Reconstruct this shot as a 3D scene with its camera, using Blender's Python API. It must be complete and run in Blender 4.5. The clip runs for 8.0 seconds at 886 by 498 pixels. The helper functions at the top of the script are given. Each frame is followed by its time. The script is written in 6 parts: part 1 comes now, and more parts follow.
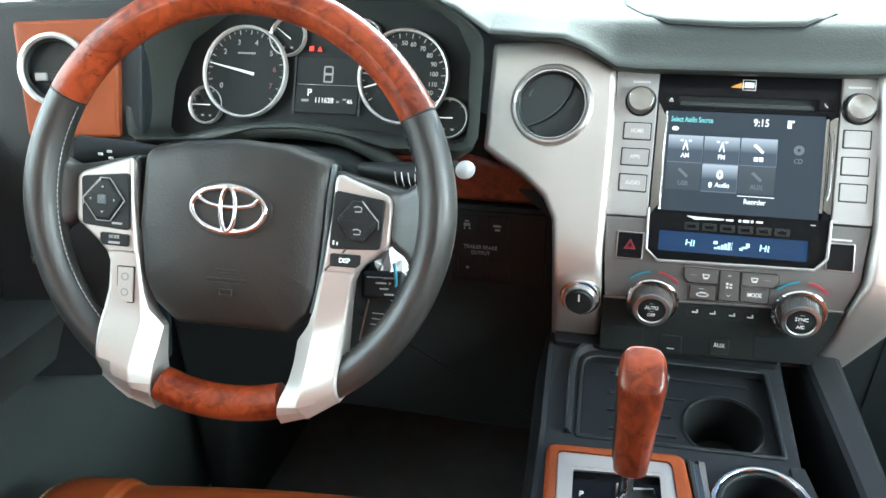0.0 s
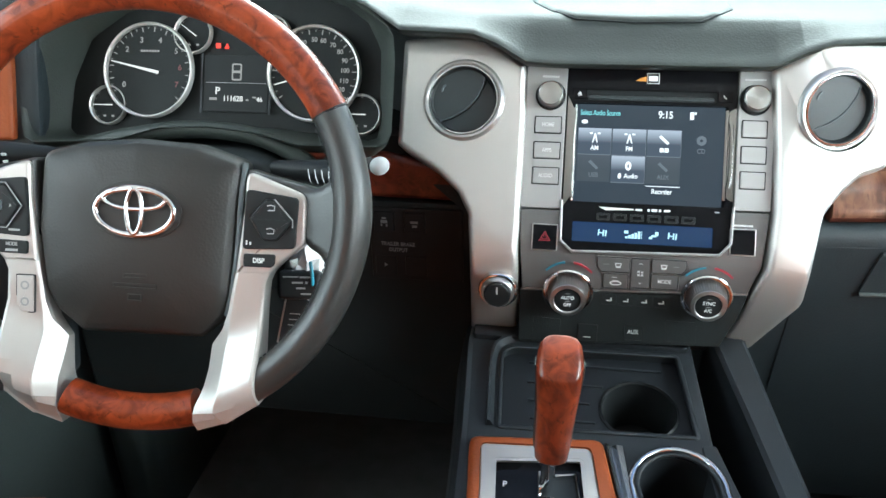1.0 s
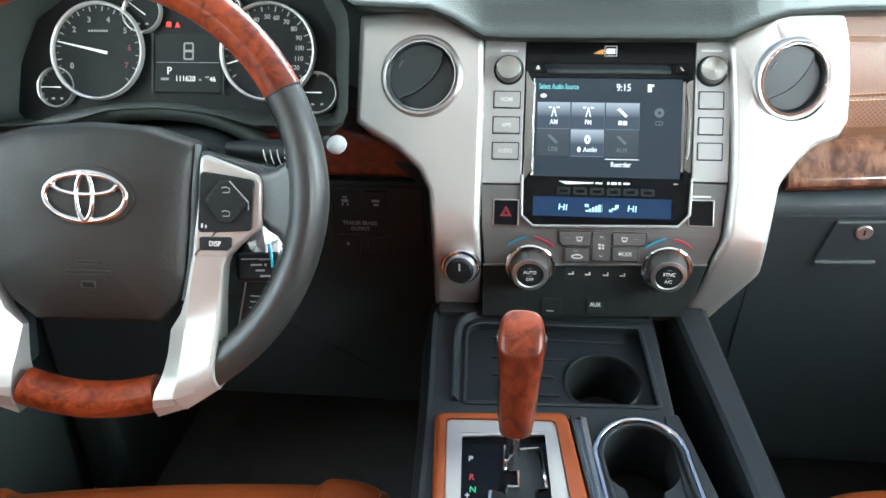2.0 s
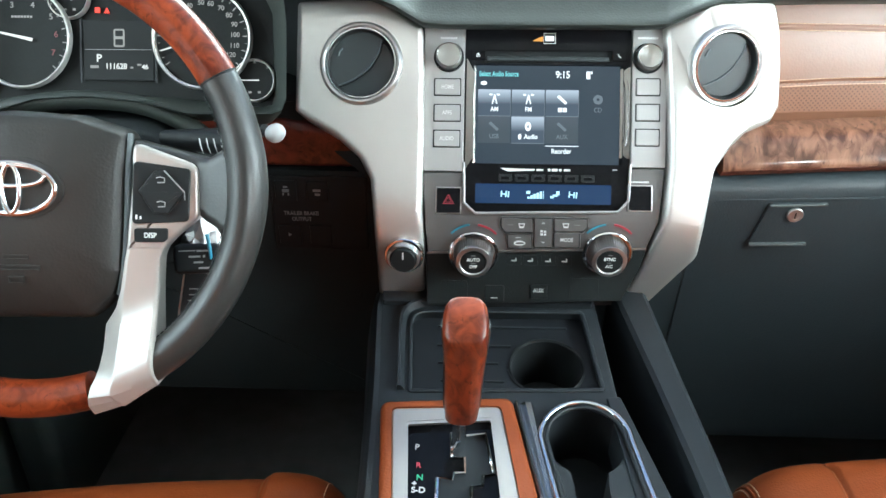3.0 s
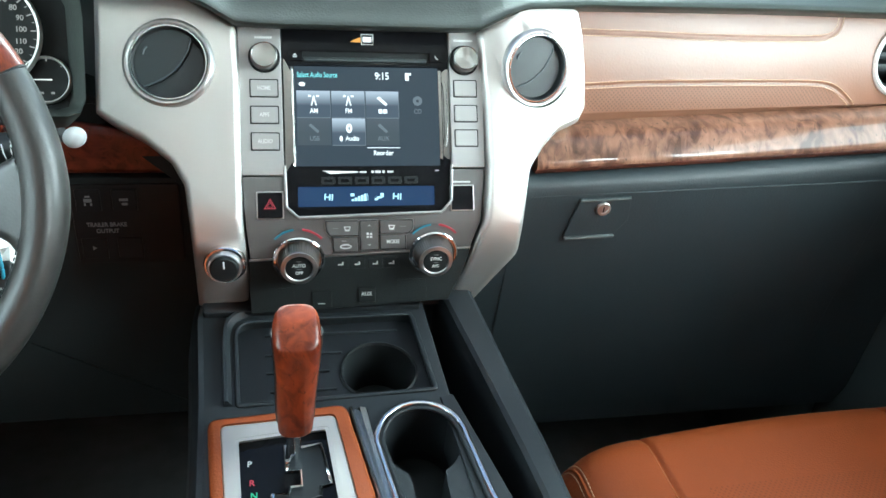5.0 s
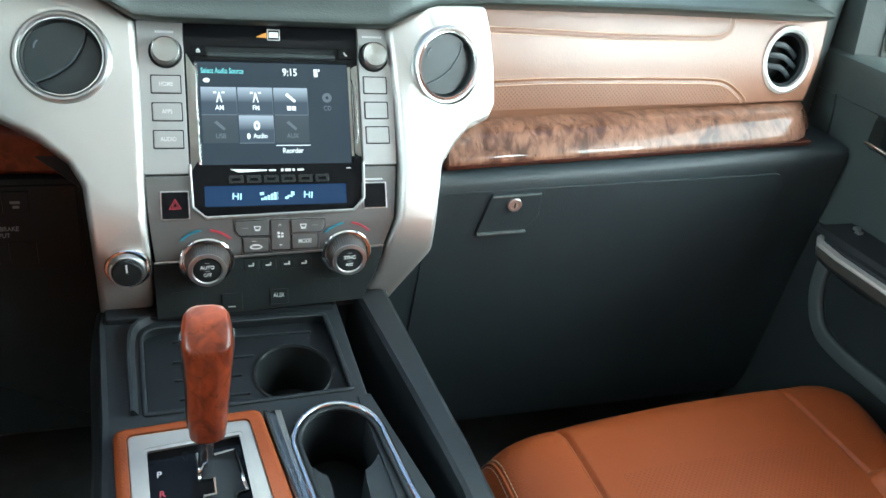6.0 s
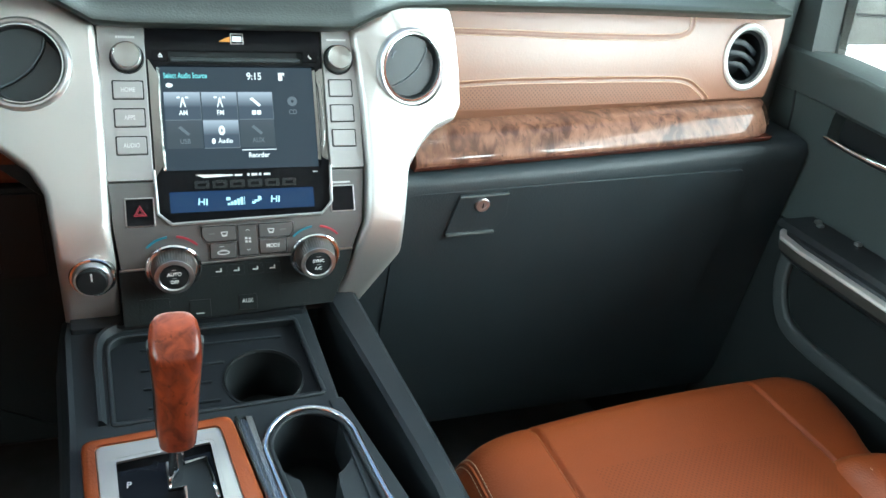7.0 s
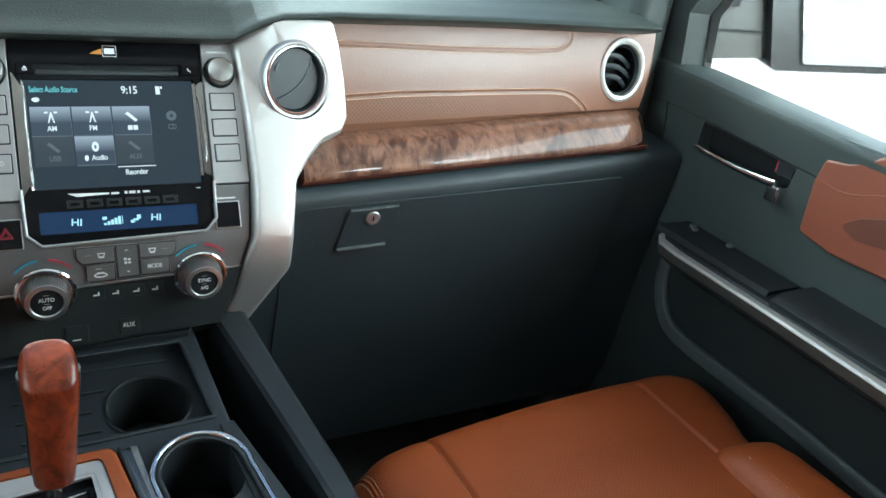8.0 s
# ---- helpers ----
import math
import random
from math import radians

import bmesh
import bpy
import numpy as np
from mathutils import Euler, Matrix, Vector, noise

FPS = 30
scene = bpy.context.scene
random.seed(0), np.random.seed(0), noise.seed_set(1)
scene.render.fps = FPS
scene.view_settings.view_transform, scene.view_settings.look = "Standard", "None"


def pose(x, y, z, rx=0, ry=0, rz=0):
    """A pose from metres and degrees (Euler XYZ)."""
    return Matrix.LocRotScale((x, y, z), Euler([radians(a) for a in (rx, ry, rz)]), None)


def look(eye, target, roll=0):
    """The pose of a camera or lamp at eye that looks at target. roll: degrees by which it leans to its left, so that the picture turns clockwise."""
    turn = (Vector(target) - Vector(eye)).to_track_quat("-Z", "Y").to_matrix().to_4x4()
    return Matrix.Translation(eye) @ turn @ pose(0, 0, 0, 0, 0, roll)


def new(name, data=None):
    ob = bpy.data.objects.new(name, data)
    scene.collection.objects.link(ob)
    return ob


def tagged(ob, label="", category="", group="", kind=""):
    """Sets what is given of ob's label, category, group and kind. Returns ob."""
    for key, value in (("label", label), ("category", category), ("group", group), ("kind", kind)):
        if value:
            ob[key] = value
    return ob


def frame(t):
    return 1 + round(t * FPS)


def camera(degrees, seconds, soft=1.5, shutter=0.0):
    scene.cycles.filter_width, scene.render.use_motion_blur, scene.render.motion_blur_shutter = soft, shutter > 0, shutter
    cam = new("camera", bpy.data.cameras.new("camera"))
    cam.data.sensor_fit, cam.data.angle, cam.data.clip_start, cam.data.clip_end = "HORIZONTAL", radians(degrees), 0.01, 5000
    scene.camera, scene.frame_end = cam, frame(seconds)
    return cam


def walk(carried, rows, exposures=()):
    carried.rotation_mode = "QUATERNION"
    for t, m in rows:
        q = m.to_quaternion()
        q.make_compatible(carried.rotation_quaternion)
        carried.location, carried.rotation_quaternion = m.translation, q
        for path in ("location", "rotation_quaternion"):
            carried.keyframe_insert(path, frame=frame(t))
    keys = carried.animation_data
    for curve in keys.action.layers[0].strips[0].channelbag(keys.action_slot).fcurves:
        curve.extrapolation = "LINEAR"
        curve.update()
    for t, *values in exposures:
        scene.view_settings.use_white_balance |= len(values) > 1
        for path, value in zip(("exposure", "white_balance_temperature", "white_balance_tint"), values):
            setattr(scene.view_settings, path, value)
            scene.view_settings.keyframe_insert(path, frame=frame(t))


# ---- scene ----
cam = camera(58.5, 8.0)
PATH = [
    (0, look((-0.0876, -0.8145, 1.0849), (-0.3325, 0.0435, 0.6334), -2.24)),
    (0.5, look((-0.0865, -0.8130, 1.0833), (-0.3064, 0.0499, 0.6283), -2.30)),
    (1, look((-0.0842, -0.8147, 1.0808), (-0.2312, 0.0641, 0.6269), -1.15)),
    (1.2, look((-0.0810, -0.8140, 1.0812), (-0.2147, 0.0661, 0.6255), -1.16)),
    (2.3, look((-0.0757, -0.8101, 1.0798), (-0.1588, 0.0595, 0.5929), -1.13)),
    (2.5, look((-0.0772, -0.8110, 1.0751), (-0.1358, 0.0607, 0.5886), -0.68)),
    (3, look((-0.0742, -0.8098, 1.0766), (-0.1129, 0.0601, 0.5850), -0.22)),
    (3.5, look((-0.0714, -0.8101, 1.0714), (-0.0253, 0.0638, 0.5876), 1.77)),
    (4, look((-0.0796, -0.8040, 1.0737), (-0.0033, 0.0662, 0.5869), 2.39)),
    (4.5, look((-0.0807, -0.8016, 1.0709), (0.0310, 0.0661, 0.5865), 2.68)),
    (4.7, look((-0.0816, -0.8010, 1.0707), (0.0700, 0.0618, 0.5884), 3.70)),
    (5.8, look((-0.0872, -0.8022, 1.0608), (0.1767, 0.0414, 0.5932), 5.74)),
    (6, look((-0.0867, -0.8010, 1.0586), (0.2140, 0.0336, 0.5969), 6.60)),
    (6.5, look((-0.0846, -0.8041, 1.0603), (0.2400, 0.0240, 0.6032), 6.66)),
    (7, look((-0.0848, -0.8034, 1.0592), (0.2501, 0.0210, 0.6030), 6.41)),
    (7.5, look((-0.0837, -0.8028, 1.0597), (0.3268, -0.0077, 0.6132), 7.96)),
    (8, look((-0.0830, -0.8018, 1.0569), (0.3774, -0.0225, 0.6317), 8.25)),
]
walk(cam, PATH, [(0, 1.68, 6250, 3), (0.5, 1.58, 6250, 4), (1, 1.38, 6250, 5), (2.5, 1.52, 6200, 4), (3.5, 1.52, 6200, 2), (4.5, 1.54, 6150, 0), (6, 1.52, 6000, -3), (7, 1.48, 6000, -3), (7.5, 1.25, 5950, -3), (8, 0.90, 5950, -1)])

# ---- world and light ----
world = bpy.data.worlds.new("world")
world.use_nodes = True
scene.world = world
wn = world.node_tree.nodes
sky = wn.new("ShaderNodeTexSky")
sky.sky_type, sky.sun_disc = "NISHITA", False
sky.sun_elevation, sky.sun_rotation = radians(42), radians(180)
sky.dust_density, sky.air_density = 4.0, 1.0
world.node_tree.links.new(sky.outputs[0], wn["Background"].inputs[0])
wn["Background"].inputs[1].default_value = 0.15

sun = new("sun", bpy.data.lights.new("sun", "SUN"))
sun.data.energy, sun.data.angle, sun.data.color = 5.0, radians(1), (1, 0.97, 0.92)
sun.matrix_world = look((0.0, -9.0, 8.0), (0, 0, 0))


def window_light(name, at, target, sx, sy, power, colour, spread=180):
    la = bpy.data.lights.new(name, "AREA")
    la.shape, la.size, la.size_y, la.energy, la.color = "RECTANGLE", sx, sy, power, colour
    la.spread = radians(spread)
    ob = new(name, la)
    ob.matrix_world = look(at, target)
    return ob


window_light("windshield_daylight", (0.0, 0.70, 1.40), (0.0, -0.05, 0.80), 1.3, 0.5, 9.0, (0.84, 0.98, 0.97), 150)
window_light("passenger_window_daylight", (0.92, -0.38, 1.12), (0.0, -0.12, 1.0), 0.75, 0.42, 3.7, (0.86, 0.98, 1.0), 110)
window_light("driver_window_daylight", (-0.92, -0.42, 1.14), (0.0, -0.15, 0.98), 0.75, 0.42, 1.8, (0.82, 0.97, 1.0), 115)
window_light("rear_door_window_daylight", (0.94, -1.38, 1.14), (0.25, 0.0, 0.88), 0.62, 0.40, 1.6, (0.88, 0.98, 1.0), 62)


# ---- materials ----
def mat(name, colour, rough=0.5, metal=0.0, spread=0.15, grain=0.0, scale=400.0, coat=0.0, spots=25.0, spec=0.5):
    """A surface with colour variation at two scales, and fine relief."""
    m = bpy.data.materials.new(name)
    m.use_nodes = True
    nt = m.node_tree
    n, li = nt.nodes, nt.links
    b = n["Principled BSDF"]
    b.inputs["Metallic"].default_value = metal
    b.inputs["Coat Weight"].default_value = coat
    b.inputs["Coat Roughness"].default_value = 0.04
    b.inputs["Specular IOR Level"].default_value = spec
    tc = n.new("ShaderNodeTexCoord")
    big = n.new("ShaderNodeTexNoise")
    big.inputs["Scale"].default_value, big.inputs["Detail"].default_value = spots, 4
    fine = n.new("ShaderNodeTexNoise")
    fine.inputs["Scale"].default_value, fine.inputs["Detail"].default_value = scale, 3
    for t in (big, fine):
        li.new(tc.outputs["Object"], t.inputs["Vector"])
    mix = n.new("ShaderNodeMix")
    mix.data_type = "RGBA"
    mix.inputs[6].default_value = tuple(c * (1 - spread) for c in colour) + (1,)
    mix.inputs[7].default_value = tuple(min(1, c * (1 + spread)) for c in colour) + (1,)
    li.new(big.outputs["Fac"], mix.inputs[0])
    li.new(mix.outputs[2], b.inputs["Base Color"])
    rr = n.new("ShaderNodeMapRange")
    rr.inputs[3].default_value, rr.inputs[4].default_value = rough * 0.85, min(1, rough * 1.15)
    li.new(fine.outputs["Fac"], rr.inputs[0])
    li.new(rr.outputs[0], b.inputs["Roughness"])
    if grain:
        bump = n.new("ShaderNodeBump")
        bump.inputs["Strength"].default_value, bump.inputs["Distance"].default_value = grain, 0.001
        li.new(fine.outputs["Fac"], bump.inputs["Height"])
        li.new(bump.outputs[0], b.inputs["Normal"])
    return m


def leather(name, colour, rough=0.45, pores=0.0, grain=0.35, spec=0.5, fade=0.45):
    """Grained hide; pores: spacing of punched holes in metres."""
    m = mat(name, colour, rough, spread=0.08, spots=14, spec=spec)
    nt = m.node_tree
    n, li = nt.nodes, nt.links
    b = n["Principled BSDF"]
    tc = n["Texture Coordinate"]
    vor = n.new("ShaderNodeTexVoronoi")
    vor.inputs["Scale"].default_value = 420
    li.new(tc.outputs["Object"], vor.inputs["Vector"])
    bump = n.new("ShaderNodeBump")
    bump.inputs["Strength"].default_value, bump.inputs["Distance"].default_value = grain, 0.0006
    li.new(vor.outputs["Distance"], bump.inputs["Height"])
    li.new(bump.outputs[0], b.inputs["Normal"])
    if pores:
        hole = n.new("ShaderNodeTexVoronoi")
        hole.inputs["Scale"].default_value, hole.inputs["Randomness"].default_value = 1 / pores, 0.0
        turn = n.new("ShaderNodeMapping")
        turn.inputs["Rotation"].default_value, turn.inputs["Scale"].default_value = (0, 0, radians(45)), (1, 1, 0)
        li.new(tc.outputs["Object"], turn.inputs["Vector"])
        li.new(turn.outputs[0], hole.inputs["Vector"])
        cut = n.new("ShaderNodeMath")
        cut.operation = "LESS_THAN"
        cut.inputs[1].default_value = 0.27
        li.new(hole.outputs["Distance"], cut.inputs[0])
        mix = n.new("ShaderNodeMix")
        mix.data_type = "RGBA"
        old = b.inputs["Base Color"].links[0].from_socket
        li.new(old, mix.inputs[6])
        mix.inputs[7].default_value = tuple(c * fade for c in colour) + (1,)
        li.new(cut.outputs[0], mix.inputs[0])
        li.new(mix.outputs[2], b.inputs["Base Color"])
    return m


def burl(name, dark, light, stretch, scale=75, twist=0.9, fleck=150):
    """Lacquered burl veneer: swirling figure, dark eyes and streaks under a clear coat."""
    m = bpy.data.materials.new(name)
    m.use_nodes = True
    nt = m.node_tree
    n, li = nt.nodes, nt.links
    b = n["Principled BSDF"]
    b.inputs["Roughness"].default_value = 0.42
    b.inputs["Specular IOR Level"].default_value = 0.15
    b.inputs["Coat Weight"].default_value = 1.0
    b.inputs["Coat Roughness"].default_value = 0.045
    tc = n.new("ShaderNodeTexCoord")
    mp = n.new("ShaderNodeMapping")
    mp.inputs["Scale"].default_value = stretch
    li.new(tc.outputs["Object"], mp.inputs["Vector"])
    swirl = n.new("ShaderNodeTexNoise")
    swirl.inputs["Scale"].default_value, swirl.inputs["Detail"].default_value = scale, 12
    swirl.inputs["Distortion"].default_value = twist
    li.new(mp.outputs[0], swirl.inputs["Vector"])
    ramp = n.new("ShaderNodeValToRGB")
    e = ramp.color_ramp.elements
    e[0].position, e[0].color = 0.38, (*dark, 1)
    e[1].position, e[1].color = 0.62, (*light, 1)
    mid = e.new(0.5)
    mid.color = tuple(0.45 * a + 0.55 * c for a, c in zip(dark, light)) + (1,)
    patch = n.new("ShaderNodeTexNoise")
    patch.inputs["Scale"].default_value, patch.inputs["Detail"].default_value = scale * 0.3, 3
    li.new(mp.outputs[0], patch.inputs["Vector"])
    blend = n.new("ShaderNodeMix")
    blend.inputs[0].default_value = 0.45
    li.new(swirl.outputs["Fac"], blend.inputs[2])
    li.new(patch.outputs["Fac"], blend.inputs[3])
    li.new(blend.outputs[0], ramp.inputs[0])
    eyes = n.new("ShaderNodeTexNoise")
    eyes.inputs["Scale"].default_value, eyes.inputs["Detail"].default_value = fleck, 5
    eyes.inputs["Distortion"].default_value = 1.2
    li.new(mp.outputs[0], eyes.inputs["Vector"])
    cut = n.new("ShaderNodeMapRange")
    cut.inputs[1].default_value, cut.inputs[2].default_value = 0.60, 0.70
    cut.inputs[3].default_value, cut.inputs[4].default_value = 0.0, 0.55
    li.new(eyes.outputs["Fac"], cut.inputs[0])
    mix = n.new("ShaderNodeMix")
    mix.data_type = "RGBA"
    li.new(ramp.outputs[0], mix.inputs[6])
    mix.inputs[7].default_value = tuple(c * 0.25 for c in dark) + (1,)
    li.new(cut.outputs[0], mix.inputs[0])
    li.new(mix.outputs[2], b.inputs["Base Color"])
    return m


def glow(name, colour, strength, low=None):
    """A lit display surface; low: its colour at the lower edge."""
    m = bpy.data.materials.new(name)
    m.use_nodes = True
    nt = m.node_tree
    b = nt.nodes["Principled BSDF"]
    b.inputs["Base Color"].default_value = (0.01, 0.01, 0.01, 1)
    b.inputs["Roughness"].default_value = 0.12
    b.inputs["Specular IOR Level"].default_value = 0.25
    b.inputs["Emission Strength"].default_value = strength
    b.inputs["Emission Color"].default_value = (*colour, 1)
    if low:
        tc = nt.nodes.new("ShaderNodeTexCoord")
        sep = nt.nodes.new("ShaderNodeSeparateXYZ")
        ramp = nt.nodes.new("ShaderNodeValToRGB")
        ramp.color_ramp.elements[0].color, ramp.color_ramp.elements[1].color = (*low, 1), (*colour, 1)
        ramp.color_ramp.elements[0].position, ramp.color_ramp.elements[1].position = 0.45, 0.95
        nt.links.new(tc.outputs["Generated"], sep.inputs[0])
        nt.links.new(sep.outputs[1], ramp.inputs[0])
        nt.links.new(ramp.outputs[0], b.inputs["Emission Color"])
    return m


SOFT = leather("grained_black_vinyl", (0.0170, 0.0225, 0.0255), 0.44, grain=0.25, spec=0.45)
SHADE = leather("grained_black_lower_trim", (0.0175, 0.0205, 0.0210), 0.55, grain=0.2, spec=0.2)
DASH = leather("grained_charcoal_dash_skin", (0.0215, 0.0262, 0.0222), 0.5, grain=0.25)
HARD = mat("moulded_black_plastic", (0.0118, 0.0132, 0.0142), 0.45, grain=0.08, scale=900, spec=0.28)
GREY = mat("charcoal_plastic", (0.0145, 0.0175, 0.0205), 0.46, grain=0.08, scale=900, spec=0.4)
GLOSS = mat("gloss_black", (0.006, 0.006, 0.007), 0.10, spread=0.1, spec=0.2)
SILVER = mat("satin_silver_paint", (0.72, 0.693, 0.662), 0.38, 0.8, spread=0.03, grain=0.015, scale=1800, spots=8)
SATIN = mat("tan_tinted_silver_paint", (0.50, 0.470, 0.445), 0.36, 0.6, spread=0.03, grain=0.015, scale=1800, spots=8)
KNURL = mat("knurled_steel", (0.30, 0.295, 0.285), 0.32, 1.0, spread=0.03, scale=900)
TITAN = mat("titanium_grey_paint", (0.150, 0.143, 0.139), 0.40, 0.5, spread=0.03, grain=0.015, scale=1800, spots=8)
COLUMN = mat("lit_titanium_paint", (0.40, 0.390, 0.381), 0.38, 0.5, spread=0.03, grain=0.015, scale=1800, spots=8)
CHROME = mat("chrome", (0.83, 0.84, 0.85), 0.09, 1.0, spread=0.02)
DARKCHROME = mat("dark_chrome", (0.44, 0.43, 0.41), 0.16, 1.0, spread=0.02)
SPUN = mat("spun_metal", (0.50, 0.49, 0.47), 0.28, 1.0, spread=0.02, scale=900)
sp_n, sp_l = SPUN.node_tree.nodes, SPUN.node_tree.links
sp_t = sp_n.new("ShaderNodeTangent")
sp_t.direction_type, sp_t.axis = "RADIAL", "Z"
sp_n["Principled BSDF"].inputs["Anisotropic"].default_value = 0.9
sp_n["Principled BSDF"].inputs["Anisotropic Rotation"].default_value = 0.25
sp_l.remove(sp_n["Principled BSDF"].inputs["Roughness"].links[0])
sp_n["Principled BSDF"].inputs["Roughness"].default_value = 0.26
sp_l.new(sp_t.outputs[0], sp_n["Principled BSDF"].inputs["Tangent"])
BRUSHED = mat("brushed_metal", (0.56, 0.55, 0.54), 0.34, 1.0, spread=0.02, scale=900)
TAN = leather("saddle_tan_leather", (0.240, 0.0492, 0.0110), 0.46, spec=0.35)
TANP = leather("perforated_saddle_leather", (0.241, 0.0494, 0.0111), 0.46, pores=0.0042, fade=0.78, spec=0.35)
DASHTAN = leather("saddle_dash_leather", (0.172, 0.0750, 0.0435), 0.36, grain=0.15, spec=0.55)
DASHTANP = leather("perforated_dash_leather", (0.172, 0.0750, 0.0435), 0.37, pores=0.0036, grain=0.15, spec=0.55)
for m_ in (DASHTAN, DASHTANP):
    m_.node_tree.nodes["Principled BSDF"].inputs["Coat Weight"].default_value = 0.33
    m_.node_tree.nodes["Principled BSDF"].inputs["Coat Roughness"].default_value = 0.34
THREAD = mat("cream_thread", (0.55, 0.36, 0.24), 0.7, spread=0.1)
BLACKHIDE = leather("black_wheel_leather", (0.0165, 0.0160, 0.0150), 0.38, grain=0.12, spec=0.7)
BLACKHIDE.node_tree.nodes["Principled BSDF"].inputs["Coat Weight"].default_value = 0.30
BLACKHIDE.node_tree.nodes["Principled BSDF"].inputs["Coat Roughness"].default_value = 0.28
PAD = leather("airbag_vinyl", (0.0128, 0.0115, 0.0102), 0.45, grain=0.2, spec=0.6)
WOOD = burl("red_burl_veneer", (0.075, 0.0098, 0.0032), (0.245, 0.040, 0.0115), (1.0, 1.0, 0.65), 62, 1.4, 150)
SHEENBURL = burl("burl_veneer_with_sheen", (0.058, 0.021, 0.012), (0.245, 0.118, 0.075), (1.7, 1.0, 0.8), 36, 1.3, 110)
EDGEWOOD = burl("dark_red_veneer_edge", (0.040, 0.010, 0.006), (0.10, 0.025, 0.014), (1.0, 1.0, 1.0))
SHADEWOOD = burl("shaded_red_burl_veneer", (0.055, 0.009, 0.005), (0.15, 0.026, 0.013), (1.0, 1.0, 0.6))
SEAMTHREAD = mat("rust_thread", (0.30, 0.12, 0.07), 0.7, spread=0.1)
DOORSKIN = leather("grained_hazed_door_skin", (0.041, 0.050, 0.048), 0.48, grain=0.22, spec=0.4)
WOOD.node_tree.nodes["Principled BSDF"].inputs["Coat Roughness"].default_value = 0.03
WOOD.node_tree.nodes["Principled BSDF"].inputs["Coat Weight"].default_value = 0.65
EDGEWOOD.node_tree.nodes["Principled BSDF"].inputs["Coat Weight"].default_value = 0.1
CARPET = mat("lightened_carpet", (0.19, 0.20, 0.202), 0.95, spread=0.3, grain=0.8, scale=700)
CLOTH = mat("grey_headliner", (0.56, 0.55, 0.53), 0.9, spread=0.05, grain=0.3, scale=900)
WHITE = mat("white_print", (0.75, 0.75, 0.74), 0.5, spread=0.03)
BUTTONPRINT = mat("faded_white_print", (0.66, 0.66, 0.65), 0.5, spread=0.03)
DIMPRINT = mat("dim_grey_print", (0.24, 0.25, 0.26), 0.5, spread=0.05)
GREYPRINT = mat("grey_print", (0.30, 0.30, 0.30), 0.5, spread=0.03)
DIALFACE = mat("matt_dial_face", (0.007, 0.0082, 0.008), 0.6, spread=0.1, grain=0.05, spec=0.2)
SLATE = mat("pale_slate_vinyl", (0.085, 0.102, 0.110), 0.38, spread=0.06, grain=0.05)
SHUTTER = mat("slate_vent_plastic", (0.030, 0.036, 0.038), 0.38, spread=0.06, grain=0.05)
DIMRED = mat("faded_red_print", (0.10, 0.015, 0.015), 0.5, spread=0.05)
INSERT = leather("saddle_door_leather", (0.20, 0.055, 0.030), 0.45, grain=0.2)
RECESSTAN = leather("recess_shaded_leather", (0.105, 0.030, 0.017), 0.5, grain=0.2)
PILLAR = mat("grey_pillar_trim", (0.054, 0.060, 0.060), 0.5, spread=0.06, grain=0.1)
STONE = mat("sun_paled_grey_plastic", (0.095, 0.103, 0.097), 0.55, spread=0.08, grain=0.1)
BEIGE = mat("bronze_grey_paint", (0.060, 0.056, 0.048), 0.45, 0.3, spread=0.04)
RED = mat("red_print", (0.42, 0.035, 0.055), 0.4, spread=0.05)
SIGNAL = mat("dull_red_print", (0.26, 0.022, 0.035), 0.4, spread=0.05)
BLUE = mat("blue_print", (0.035, 0.23, 0.32), 0.4, spread=0.05)
MIRROR = mat("mirror_glass", (0.9, 0.92, 0.92), 0.01, 1.0, spread=0.0)
PALE = mat("pale_paving", (0.88, 0.88, 0.87), 0.5, spread=0.06, spots=1.5, grain=0.1, scale=60)
GLASS = bpy.data.materials.new("window_glass")
GLASS.use_nodes = True
gb = GLASS.node_tree.nodes["Principled BSDF"]
gb.inputs["Transmission Weight"].default_value, gb.inputs["Roughness"].default_value, gb.inputs["IOR"].default_value = 1.0, 0.0, 1.05
REARDIM = GLASS.copy()
REARDIM.name = "tinted_privacy_glass"
REARDIM.node_tree.nodes["Principled BSDF"].inputs["Base Color"].default_value = (0.07, 0.075, 0.075, 1)
SCREEN = glow("screen_backlight", (0.040, 0.062, 0.090), 0.32)
RUBBER = mat("dark_rubber_mat", (0.0085, 0.0102, 0.0128), 0.5, grain=0.1, scale=900, spec=0.3)
TILE = glow("lit_tile", (0.34, 0.40, 0.48), 0.55, (0.05, 0.07, 0.10))
TILEDIM = glow("unlit_tile", (0.075, 0.095, 0.12), 0.4, (0.06, 0.08, 0.10))
LETTER = glow("white_lettering", (0.80, 0.88, 0.92), 0.6)
DIM = glow("dim_lettering", (0.13, 0.16, 0.19), 0.5)
TEAL = glow("teal_lettering", (0.20, 0.62, 0.66), 0.55)
LCD = glow("blue_display", (0.014, 0.052, 0.150), 0.32)
ICE = glow("ice_blue_segments", (0.50, 0.85, 1.0), 0.6)
AMBER = glow("amber_mark", (0.9, 0.42, 0.10), 0.4)
REDLAMP = glow("red_warning_light", (1.0, 0.05, 0.03), 0.6)
DIALMARK = glow("dial_marking", (0.36, 0.37, 0.36), 0.40)
NEEDLE = glow("white_needle", (0.85, 0.88, 0.86), 0.45)
MFD = glow("grey_cluster_display", (0.016, 0.019, 0.020), 0.4)
